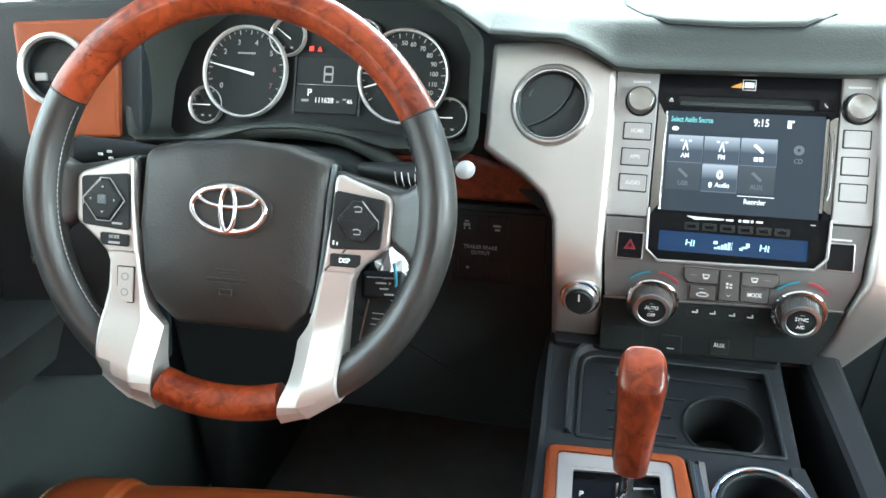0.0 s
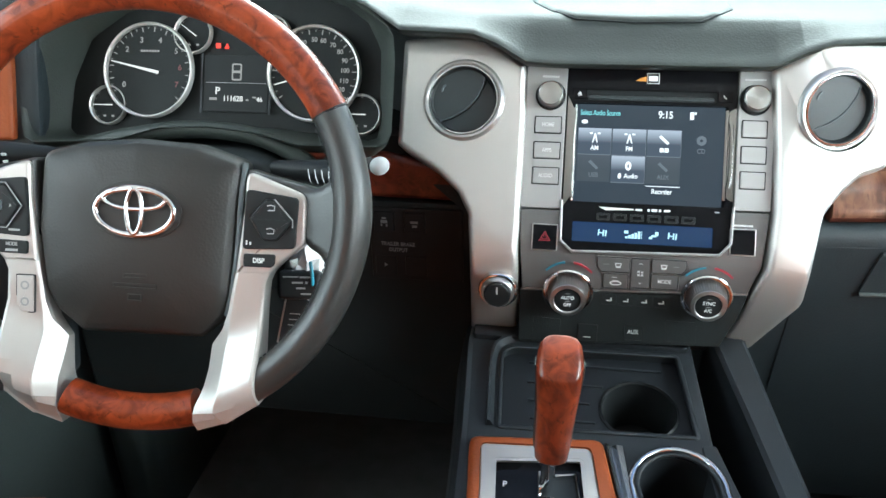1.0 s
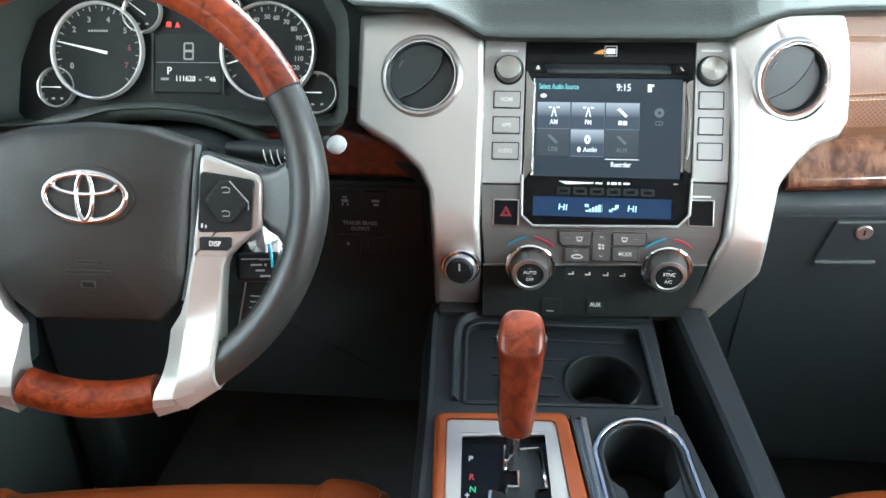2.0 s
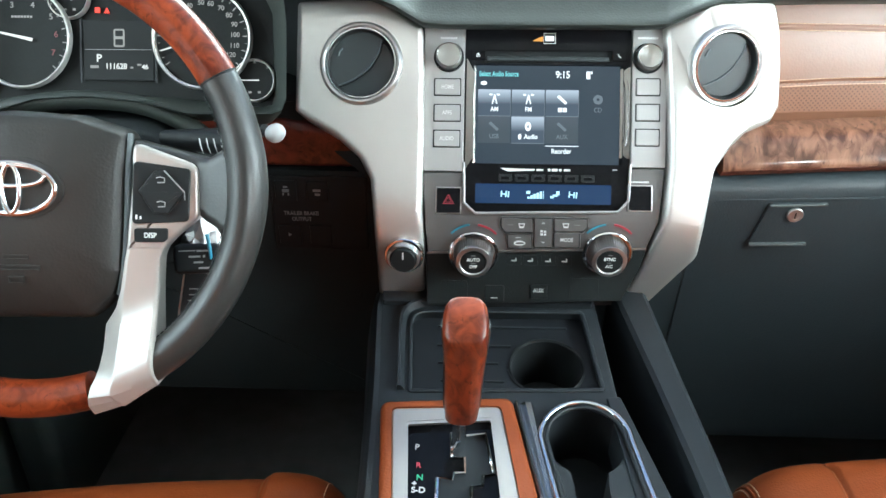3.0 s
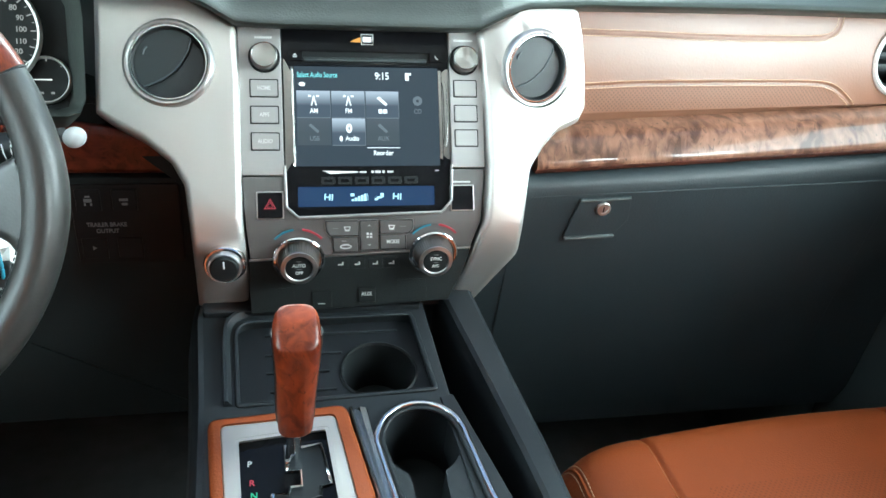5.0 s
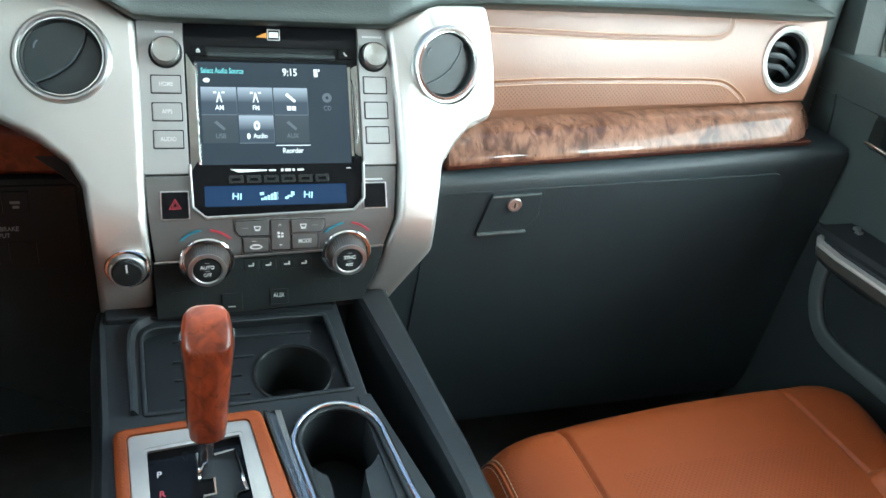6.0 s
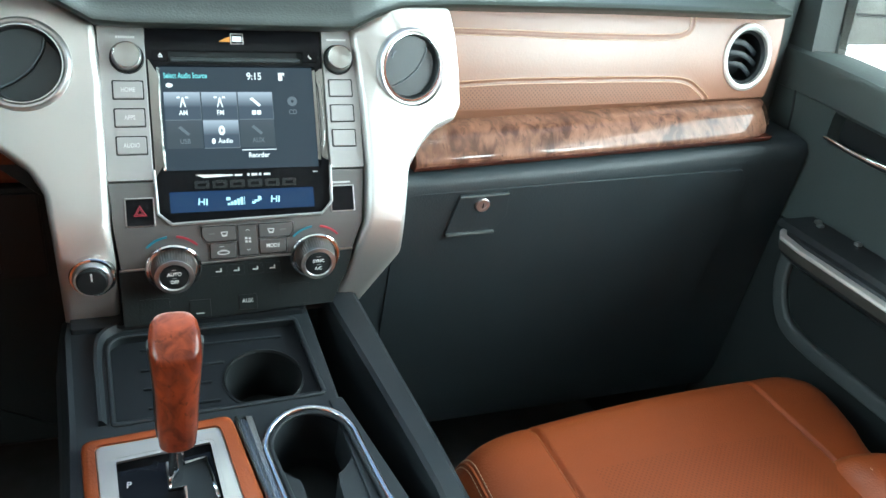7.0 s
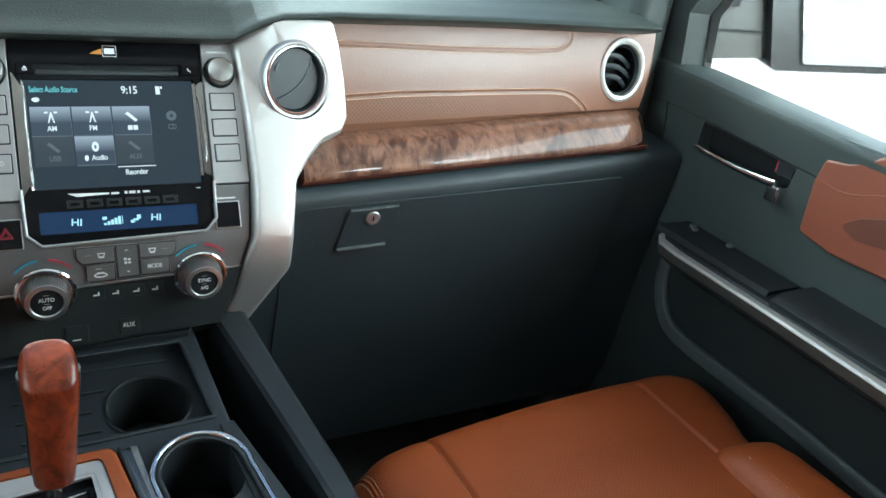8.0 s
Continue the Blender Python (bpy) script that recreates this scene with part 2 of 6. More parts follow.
MFD.node_tree.nodes["Principled BSDF"].inputs["Roughness"].default_value = 0.6
MFD.node_tree.nodes["Principled BSDF"].inputs["Specular IOR Level"].default_value = 0.1
GATEGREEN = mat("green_print", (0.05, 0.45, 0.22), 0.5, spread=0.03)


# ---- building helpers ----
def thing(name, label, category, at=Matrix(), group="", kind=""):
    ob = new(name)
    ob.matrix_world = at
    ob.empty_display_size = 0.02
    return tagged(ob, label, category, group, kind)


def part(name, bm, material, parent=None, label="", at=Matrix(), angle=35, flat=False):
    me = bpy.data.meshes.new(name)
    bm.normal_update()
    bm.to_mesh(me)
    bm.free()
    me.materials.append(material)
    if not flat:
        me.polygons.foreach_set("use_smooth", [True] * len(me.polygons))
        me.set_sharp_from_angle(angle=radians(angle))
    ob = new(name, me)
    if parent is not None:
        ob.parent = parent
    ob.matrix_basis = at
    if not flat and len(me.polygons) < 3000:
        ob.modifiers.new("even_shading", "WEIGHTED_NORMAL").keep_sharp = True
    if label:
        ob["label"] = label
    return ob


def rounded(poly, r, seg=4):
    """The outline with its corners rounded; r: one radius, or one for each corner."""
    out, k = [], len(poly)
    for i in range(k):
        a, b, c = (Vector((*poly[j % k], 0)) for j in (i - 1, i, i + 1))
        rr = r[i] if isinstance(r, (list, tuple)) else r
        u, v = (a - b), (c - b)
        lu, lv = u.length, v.length
        u.normalize(), v.normalize()
        ang = u.angle(v)
        if rr <= 0 or ang > math.pi - 0.05:
            out.append((b.x, b.y))
            continue
        d = min(rr / math.tan(ang / 2), 0.45 * lu, 0.45 * lv)
        p, q = b + u * d, b + v * d
        for s in range(seg + 1):
            t = s / seg
            w = p * (1 - t) ** 2 + b * 2 * t * (1 - t) + q * t * t
            out.append((w.x, w.y))
    return out


def rect(x0, y0, x1, y1, r=0.0, seg=4):
    return rounded([(x0, y0), (x1, y0), (x1, y1), (x0, y1)], r, seg) if r else [(x0, y0), (x1, y0), (x1, y1), (x0, y1)]


def circle(x, y, r, n=40, ry=None, a0=0.0, a1=360.0):
    full = abs(a1 - a0 - 360) < 1e-6
    k = n if full else n + 1
    return [(x + r * math.cos(radians(a0 + (a1 - a0) * i / n)), y + (ry or r) * math.sin(radians(a0 + (a1 - a0) * i / n))) for i in range(k)]


def area2(poly):
    return sum(poly[i - 1][0] * poly[i][1] - poly[i][0] * poly[i - 1][1] for i in range(len(poly)))


def inset(poly, d):
    """The outline (counter-clockwise) moved inwards by d."""
    out, k = [], len(poly)
    for i in range(k):
        a, b, c = (Vector(poly[j % k]) for j in (i - 1, i, i + 1))
        u, v = (b - a), (c - b)
        if u.length < 1e-9 or v.length < 1e-9:
            out.append((b.x, b.y))
            continue
        u.normalize(), v.normalize()
        n1, n2 = Vector((-u.y, u.x)), Vector((-v.y, v.x))
        m = n1 + n2
        m = n1 if m.length < 1e-6 else m / m.length
        s = d / max(0.35, m.dot(n1))
        out.append((b.x + m.x * s, b.y + m.y * s))
    return out


def plate(outline, z0, z1, bevel=0.0, holes=(), seg=2, bm=None, warp=None):
    """A plate in the xy plane from z0 up to its face at z1, with a rounded front edge and openings."""
    bm = bm or bmesh.new()
    old = set(bm.verts)
    if area2(outline) < 0:
        outline = outline[::-1]
    loops = [(outline, z0), (outline, z1 - bevel)]
    if bevel:
        for s in range(1, seg + 1):
            a = math.pi / 2 * s / seg
            loops.append((inset(outline, bevel * (1 - math.cos(a))), z1 - bevel + bevel * math.sin(a)))
    rings = [[bm.verts.new((*p, z)) for p in pts] for pts, z in loops]
    k = len(outline)
    for lo, hi in zip(rings, rings[1:]):
        for i in range(k):
            bm.faces.new((lo[i - 1], lo[i], hi[i], hi[i - 1]))
    top = rings[-1]
    if not holes:
        bm.faces.new(top)
        bm.faces.new(rings[0][::-1])
    else:
        edges = [bm.edges.get((top[i - 1], top[i])) for i in range(k)]
        for h in holes:
            if area2(h) > 0:
                h = h[::-1]
            hv = [bm.verts.new((*p, z1)) for p in h]
            hb = [bm.verts.new((*p, z0)) for p in h]
            n = len(h)
            for i in range(n):
                edges.append(bm.edges.new((hv[i - 1], hv[i])))
                bm.faces.new((hb[i - 1], hb[i], hv[i], hv[i - 1]))
        got = bmesh.ops.triangle_fill(bm, use_beauty=True, edges=edges)["geom"]
        bm.normal_update()
        for f in got:
            if isinstance(f, bmesh.types.BMFace) and f.normal.z < 0:
                f.normal_flip()
    if warp:
        for v in bm.verts:
            if v not in old:
                v.co = warp(v.co)
    return bm


def lathe(profile, n=40, bm=None, at=None):
    """Turns (radius, height) points about z."""
    bm = bm or bmesh.new()
    rings = []
    for r, z in profile:
        if r < 1e-6:
            rings.append([bm.verts.new((0, 0, z))])
        else:
            rings.append([bm.verts.new((r * math.cos(2 * math.pi * i / n), r * math.sin(2 * math.pi * i / n), z)) for i in range(n)])
    for a, b in zip(rings, rings[1:]):
        for i in range(n):
            if len(a) == 1 and len(b) > 1:
                bm.faces.new((a[0], b[i - 1], b[i])[::-1])
            elif len(b) == 1 and len(a) > 1:
                bm.faces.new((a[i - 1], a[i], b[0]))
            elif len(a) > 1:
                bm.faces.new((a[i - 1], a[i], b[i], b[i - 1]))
    bm.normal_update()
    if at is not None:
        bmesh.ops.transform(bm, matrix=at, verts=[v for r in rings for v in r])
    return bm


def sweep(path, prof, closed=False, up=(0, 0, 1), caps=True, bm=None):
    """Carries the outline prof (sideways, upwards) along the path."""
    bm = bm or bmesh.new()
    path = [Vector(p) for p in path]
    k, rings = len(path), []
    for i, p in enumerate(path):
        a = path[(i - 1) % k] if closed or i else p
        b = path[(i + 1) % k] if closed or i < k - 1 else p
        t = (b - a).normalized()
        side = t.cross(Vector(up)).normalized()
        w = side.cross(t).normalized()
        sc = prof(i / max(1, k - 1)) if callable(prof) else prof
        rings.append([bm.verts.new(p + side * x + w * y) for x, y in sc])
    n = len(rings[0])
    for j in range(k if closed else k - 1):
        a, b = rings[j], rings[(j + 1) % k]
        for i in range(n):
            bm.faces.new((a[i - 1], a[i], b[i], b[i - 1]))
    if caps and not closed:
        bm.faces.new(rings[0]), bm.faces.new(rings[-1][::-1])
    bmesh.ops.recalc_face_normals(bm, faces=bm.faces[:])
    return bm


def loft(rings, caps=True, closed=True, bm=None):
    """Joins rings of equally many points."""
    bm = bm or bmesh.new()
    vs = [[bm.verts.new(p) for p in r] for r in rings]
    n = len(vs[0])
    for a, b in zip(vs, vs[1:]):
        for i in range(0 if closed else 1, n):
            bm.faces.new((a[i - 1], a[i], b[i], b[i - 1]))
    if caps and closed:
        bm.faces.new(vs[0]), bm.faces.new(vs[-1][::-1])
    bmesh.ops.recalc_face_normals(bm, faces=bm.faces[:])
    return bm


def block(x0, x1, y0, y1, z0, z1, r=0.004, seg=2, bm=None):
    """A box with rounded edges."""
    one = bmesh.new()
    bmesh.ops.create_cube(one, size=1)
    for v in one.verts:
        v.co = Vector((x0 + (x1 - x0) * (v.co.x + 0.5), y0 + (y1 - y0) * (v.co.y + 0.5), z0 + (z1 - z0) * (v.co.z + 0.5)))
    if r:
        bmesh.ops.bevel(one, geom=one.edges[:], offset=r, segments=seg, profile=0.5, affect="EDGES", clamp_overlap=True)
    if bm is None:
        return one
    me = bpy.data.meshes.new("tmp")
    one.to_mesh(me)
    one.free()
    bm.from_mesh(me)
    bpy.data.meshes.remove(me)
    return bm


def lettering(words, size, material, parent, x, y, z, name="lettering", align="CENTER", at=None, deep=0.0002, stretch=1.0):
    """Raised print in the built-in font, lying in the xy plane of its parent."""
    cu = bpy.data.curves.new(name, "FONT")
    cu.body, cu.size, cu.align_x, cu.align_y, cu.extrude = words, size, align, "CENTER", deep
    cu.offset = size * 0.018
    tmp = bpy.data.objects.new(name, cu)
    scene.collection.objects.link(tmp)
    me = bpy.data.meshes.new_from_object(tmp.evaluated_get(bpy.context.evaluated_depsgraph_get()))
    bpy.data.objects.remove(tmp)
    bpy.data.curves.remove(cu)
    me.name = name
    me.materials.clear()
    me.materials.append(material)
    ob = new(name, me)
    ob.parent = parent
    ob.matrix_basis = (at or Matrix.Translation((x, y, z))) @ Matrix.Diagonal((stretch, 1, 1, 1))
    return ob


def bars(spec, z, t=0.0003):
    """Small flat bars (x0, y0, x1, y1) standing for marks."""
    bm = bmesh.new()
    for x0, y0, x1, y1 in spec:
        plate(rect(x0, y0, x1, y1), z - t, z, bm=bm)
    return bm


def marks(name, spec, z, material, parent, label="", at=Matrix()):
    """Small flat bars, each a mesh of its own."""
    for q in spec:
        part(name, bars([q], z), material, parent, label, at, flat=True)


def stitches(path, step=0.004, length=0.0026, r=0.00045, up=(0, 0, 1)):
    """A row of thread stitches along a path."""
    bm = bmesh.new()
    pts = [Vector(p) for p in path]
    run, prev = 0.0, pts[0]
    nxt = 0.0
    for q in pts[1:]:
        d = (q - prev).length
        u = (q - prev).normalized() if d else Vector((1, 0, 0))
        while nxt + length <= run + d:
            a = prev + u * (nxt - run)
            sweep([a, a + u * length], [(r, 0), (0, r), (-r, 0), (0, -r)], up=up, bm=bm)
            nxt += step
        run, prev = run + d, q
    return bm


def curve3(pts, n=8):
    """A smooth path through the points."""
    pts = [Vector(p) for p in pts]
    out = []
    for i in range(len(pts) - 1):
        p0, p1, p2, p3 = pts[max(i - 1, 0)], pts[i], pts[i + 1], pts[min(i + 2, len(pts) - 1)]
        for s in range(n):
            t = s / n
            out.append(0.5 * ((2 * p1) + (p2 - p0) * t + (2 * p0 - 5 * p1 + 4 * p2 - p3) * t * t + (3 * p1 - p0 - 3 * p2 + p3) * t ** 3))
    return out + [pts[-1]]


def oval(rx, ry, n=16, p=2.0):
    """A closed superellipse outline."""
    out = []
    for i in range(n):
        a = 2 * math.pi * i / n
        c, s = math.cos(a), math.sin(a)
        out.append((rx * math.copysign(abs(c) ** (2 / p), c), ry * math.copysign(abs(s) ** (2 / p), s)))
    return out


# ---- centre stack ----
STACK = pose(0, 0, 0.85, 60)
stack = thing("center_stack", "satin silver centre stack surround with two round air vents", "centre stack", STACK)


def bend(co):
    """The passenger's wing of the surround stands more upright than the rest."""
    s = min(1, max(0, (co.x - 0.118) / 0.06))
    k = (-s * s * (3 - 2 * s) * 0.36 * max(0, co.y + 0.03) + 1.6 * max(0, -0.150 - co.y) ** 2) / 0.811
    return Vector((co.x + (co.x + 0.08) * k, co.y + (co.y + 0.2145) * k, co.z - 0.811 * k))


left_outline = rounded([(-0.263, 0.055), (-0.195, 0.060), (-0.172, 0.056), (-0.131, 0.029), (-0.1285, -0.02), (-0.1285, -0.165), (-0.125, -0.212),
                        (-0.124, -0.274), (-0.169, -0.273), (-0.177, -0.190), (-0.183, -0.130), (-0.195, -0.1075), (-0.2215, -0.0845), (-0.253, -0.0665), (-0.2632, -0.0590)],
                       [0.006, 0.02, 0.02, 0.003, 0.003, 0.01, 0.01, 0.003, 0.012, 0.02, 0.015, 0.015, 0.02, 0.01, 0.004])
part("silver_panel", plate(left_outline, -0.045, 0.0, 0.007, [circle(-0.1942, -0.0102, 0.0432)], 3), SILVER, stack, "satin silver surround beside the instruments", angle=50)
right_outline = rounded([(0.1175, 0.030), (0.144, 0.053), (0.160, 0.0575), (0.230, 0.0575), (0.2345, 0.030), (0.2360, -0.010), (0.2345, -0.050), (0.226, -0.0655),
                         (0.2035, -0.0745), (0.187, -0.091), (0.171, -0.115), (0.167, -0.140), (0.161, -0.175), (0.154, -0.205), (0.104, -0.252), (0.076, -0.250), (0.094, -0.222), (0.108, -0.193), (0.1195, -0.170), (0.1245, -0.113), (0.1235, -0.055)],
                        [0.003, 0.015, 0.015, 0.008, 0.03, 0.03, 0.012, 0.01, 0.008, 0.02, 0.02, 0.02, 0.02, 0.02, 0.006, 0.003, 0.03, 0.02, 0.02, 0.003, 0.003])
part("silver_panel", plate(right_outline, -0.045, 0.0, 0.007, [circle(0.1790, -0.0105, 0.0365, ry=0.0412)], 3, warp=bend), SILVER, stack, "satin silver surround sweeping back beside the leather", angle=50)
# dark shadow gap and plinth behind the wings
part("plinth", plate(rounded([(-0.258, 0.05), (-0.13, 0.03), (0.12, 0.03), (0.16, 0.05), (0.205, 0.045), (0.205, -0.05), (0.18, -0.085), (0.165, -0.2), (0.10, -0.258), (-0.168, -0.262), (-0.185, -0.13), (-0.255, -0.075)], 0.005), -0.12, -0.05), HARD, stack)


def air_vent(parent, x, y, z, rx, ry, turn, lean=0):
    """Round vent: bright double ring, dark throat, two-leaf shutter with a curved split and a thumb tab."""
    m = Matrix.Translation((x, y, z)) @ pose(0, 0, 0, lean, turn, 0) @ Matrix.Diagonal((rx / 0.043, ry / 0.043, 1, 1))
    hub = part("air_vent", lathe([(0.0335, -0.001), (0.0365, 0.002), (0.0375, 0.0015), (0.0375, -0.02), (0.030, -0.022), (0.030, -0.016), (0.0335, -0.001)], 56), HARD, parent, "round black air vent with a bright ring", at=m)
    part("vent_ring", lathe([(0.0375, -0.006), (0.0372, 0.0025), (0.0385, 0.0042), (0.0405, 0.0045), (0.0425, 0.0030), (0.0435, 0.0002), (0.0435, -0.006)], 64), BRUSHED, hub, "satin chrome ring")
    part("vent_ring", lathe([(0.0345, 0.0012), (0.0352, 0.0034), (0.0365, 0.0034), (0.0372, 0.0010)], 64), CHROME, hub, "thin polished ring")
    R = 0.0345
    split = [(p.x, p.y) for p in curve3([(0.0205, 0.0277, 0), (0.0185, 0.0160, 0), (0.0150, 0.0085, 0), (0.0070, -0.0035, 0), (-0.0070, -0.0145, 0), (-0.0235, -0.0216, 0), (-0.0270, -0.0215, 0)], 4)]
    a0, a1 = math.degrees(math.atan2(split[0][1], split[0][0])), math.degrees(math.atan2(split[-1][1], split[-1][0])) % 360
    part("shutter", plate(circle(0, 0, R, 30, a0=a0, a1=a1) + split[::-1][1:-1], -0.010, -0.0030, 0.0014), SHUTTER, hub, "large shutter leaf", angle=50)
    part("shutter", plate(circle(0, 0, R, 30, a0=a1, a1=a0 + 360) + [(px + 0.0008, py - 0.001) for px, py in split[1:-1]], -0.012, -0.0068, 0.0008), SHUTTER, hub, "small shutter leaf", angle=50)
    part("leaf_edge", sweep([(px + 0.0003, py - 0.0004, -0.0030) for px, py in split[1:-1]], oval(0.0007, 0.0007, 8)), SLATE, hub, "leaf edge with its bright highlight painted pale", angle=60)
    for q0, q1 in (((0.0165, 0.0292, -0.0052), (0.0310, 0.0130, -0.0052)), ((-0.0300, -0.0150, -0.0052), (-0.0150, -0.0305, -0.0052))):
        part("hinge_groove", sweep([q0, q1], oval(0.0007, 0.0016, 8)), HARD, hub, "dark hinge groove")
    part("thumb_tab", sweep(curve3([(-0.0245, 0.0090, -0.0026), (-0.0235, 0.0135, -0.0026), (-0.0205, 0.0165, -0.0026)], 4), oval(0.0011, 0.0012, 8)), SLATE, hub, "small thumb tab drawn as its pale highlight", angle=60)
    return hub


air_vent(stack, -0.1942, -0.0102, 0.0, 0.0432, 0.0432, -3)
air_vent(stack, 0.1778, -0.0112, 0.0070, 0.0376, 0.0413, 5, 19)

# titanium fascia with its two columns of buttons
fascia = part("fascia", plate(rounded([(-0.1285, -0.121), (-0.1262, -0.165), (-0.122, -0.2045), (0.104, -0.1965), (0.1165, -0.170), (0.1225, -0.1145), (0.0865, -0.1145), (0.0855, -0.1475), (0.0745, -0.1600),
                                       (-0.0735, -0.1635), (-0.0855, -0.1525), (-0.0865, -0.121)], 0.002), -0.03, -0.0125, 0.0012), TITAN, stack, "titanium grey lower fascia")
part("button_column", plate(rounded([(-0.1285, -0.1195), (-0.0868, -0.1195), (-0.0868, 0.0325), (-0.1295, 0.0310)], 0.002), -0.03, -0.0118, 0.0012), COLUMN, stack, "titanium grey column with three buttons")
part("button_column", plate(rounded([(0.0872, -0.1130), (0.1228, -0.1130), (0.1228, 0.0330), (0.0872, 0.0345)], 0.002), -0.03, -0.0118, 0.0012), COLUMN, stack, "titanium grey column with three buttons")
# bright rim round the foot of the display
part("display_rim", sweep([(-0.0862, -0.110, -0.0118), (-0.0852, -0.1522, -0.0108), (-0.0732, -0.1632, -0.0105), (0.0742, -0.1597, -0.0105), (0.0852, -0.1475, -0.0108), (0.0866, -0.110, -0.0118)], oval(0.0016, 0.0022, 8)), COLUMN, stack, "bright metal rim under the display")


def key_button(x, y, words, w=0.0265, h=0.0165):
    b = part("button", plate(rect(-w / 2, -h / 2, w / 2, h / 2, 0.0012), -0.004, 0.0014, 0.0009), COLUMN, stack, at=Matrix.Translation((x, y, -0.0118)))
    part("button_gap", plate(rect(-w / 2 - 0.0011, -h / 2 - 0.0011, w / 2 + 0.0011, h / 2 + 0.0011, 0.0014), -0.002, 0.0003, 0, [rect(-w / 2, -h / 2, w / 2, h / 2, 0.0012)]), HARD, b)
    if words:
        lettering(words, 0.0058, BUTTONPRINT, b, 0, 0, 0.0016, stretch=0.8)
    return b


for y, words in ((-0.0315, "HOME"), (-0.0585, "APPS"), (-0.0855, "AUDIO")):
    key_button(-0.1045, y, words)
for y in (-0.0295, -0.0560, -0.0820):
    key_button(0.1035, y, "", w=0.0235)


def round_knob(x, y, r, deep, name, label, ribs, face, z=-0.0118):
    """A turned knob with a knurled flank."""
    k = part(name, lathe([(r * 1.15, -0.002), (r * 1.15, 0.0006), (r * 1.08, 0.0012), (r * 1.06, 0.0002), (r * 0.95, 0.0002)], 48), HARD, stack, label, at=Matrix.Translation((x, y, z)))
    bm = bmesh.new()
    n = ribs * 4
    rings = []
    for rr, zz, kn in ((r, 0.0, 1), (r * 0.985, deep * 0.72, 1), (r * 0.96, deep * 0.80, 0), (r * 0.93, deep * 0.95, 0), (r * 0.86, deep, 0), (r * face, deep, 0)):
        rings.append([bm.verts.new(((rr * (1 - 0.022 * kn * (i % 4 in (0, 1)))) * math.cos(2 * math.pi * i / n), (rr * (1 - 0.022 * kn * (i % 4 in (0, 1)))) * math.sin(2 * math.pi * i / n), zz)) for i in range(n)])
    for a, b in zip(rings, rings[1:]):
        for i in range(n):
            bm.faces.new((a[i - 1], a[i], b[i], b[i - 1]))
    part("knurled_ring", bm, KNURL, k, "knurled metal ring", angle=40)
    return k


for x, y in ((-0.1035, 0.0), (0.1030, 0.0005)):
    k = round_knob(x, y, 0.0138, 0.0125, "radio_knob", "round brushed metal radio knob", 40, 0.86)
    part("cap", lathe([(0.0122, 0.0126), (0.0116, 0.0121), (0.006, 0.0118), (0.0, 0.0117)], 40), SPUN, k, "spun metal cap")
marks("print", [(-0.1125 + 0.0022 * i, 0.0190, -0.1125 + 0.0022 * i + 0.0016, 0.0212) for i in range(8)], -0.0115, WHITE, stack)
marks("print", [(0.0925 + 0.0021 * i, 0.0205, 0.0925 + 0.0021 * i + 0.0016, 0.0225) for i in range(10)], -0.0115, WHITE, stack)

# hazard switch and blank window
hz = part("hazard_switch", plate(rect(-0.0122, -0.0128, 0.0122, 0.0128, 0.001), -0.004, 0.0006, 0.0006), GLOSS, stack, "black hazard light switch with a red triangle", at=Matrix.Translation((-0.1015, -0.1500, -0.0120)))
part("switch_frame", plate(rect(-0.0135, -0.0141, 0.0135, 0.0141, 0.0014), -0.003, 0.0010, 0.0004, [rect(-0.0124, -0.013, 0.0124, 0.013, 0.001)]), BRUSHED, hz, "thin bright frame")
for s in (0.0062, 0.0034):
    part("triangle", plate([(-s, -s * 0.62), (s, -s * 0.62), (0, s * 1.1)], 0.0006, 0.0009, 0, [[(-s * 0.72, -s * 0.45), (s * 0.72, -s * 0.45), (0, s * 0.78)]]), SIGNAL, hz, "red warning triangle", flat=True)
bw = part("airbag_lamp_window", plate(rect(-0.0115, -0.0125, 0.0115, 0.0125, 0.001), -0.004, 0.0003, 0.0004), GLOSS, stack, "small black indicator window", at=Matrix.Translation((0.0970, -0.1450, -0.0120)))
part("switch_frame", plate(rect(-0.0128, -0.0138, 0.0128, 0.0138, 0.0014), -0.003, 0.0010, 0.0004, [rect(-0.0117, -0.0127, 0.0117, 0.0127, 0.001)]), BRUSHED, bw, "thin bright frame")
marks("print", [(0.0870 + 0.0022 * i, -0.1290, 0.0870 + 0.0022 * i + 0.0016, -0.1272) for i in range(9)], -0.0120, WHITE, stack)

# ---- radio and display unit ----
unit = thing("head_unit", "glossy black touchscreen radio set into the centre stack", "car radio", STACK)
part("bezel", plate(rounded([(-0.0862, 0.0340), (-0.0862, -0.1500), (-0.0735, -0.1618), (0.0742, -0.1582), (0.0866, -0.1455), (0.0866, 0.0360)], 0.002), -0.05, -0.0150, 0.001,
                    [rect(-0.0775, -0.1105, 0.0785, -0.0065, 0.002), rect(-0.0665, -0.0030, 0.0665, 0.0090, 0.001), rect(-0.0735, -0.1520, 0.0680, -0.1315, 0.001)]), GLOSS, unit, "gloss black bezel")
scr = part("screen", plate(rect(-0.0745, -0.1100, 0.0755, -0.0070), -0.022, -0.0172), SCREEN, unit, "lit grey-blue touchscreen", flat=True)
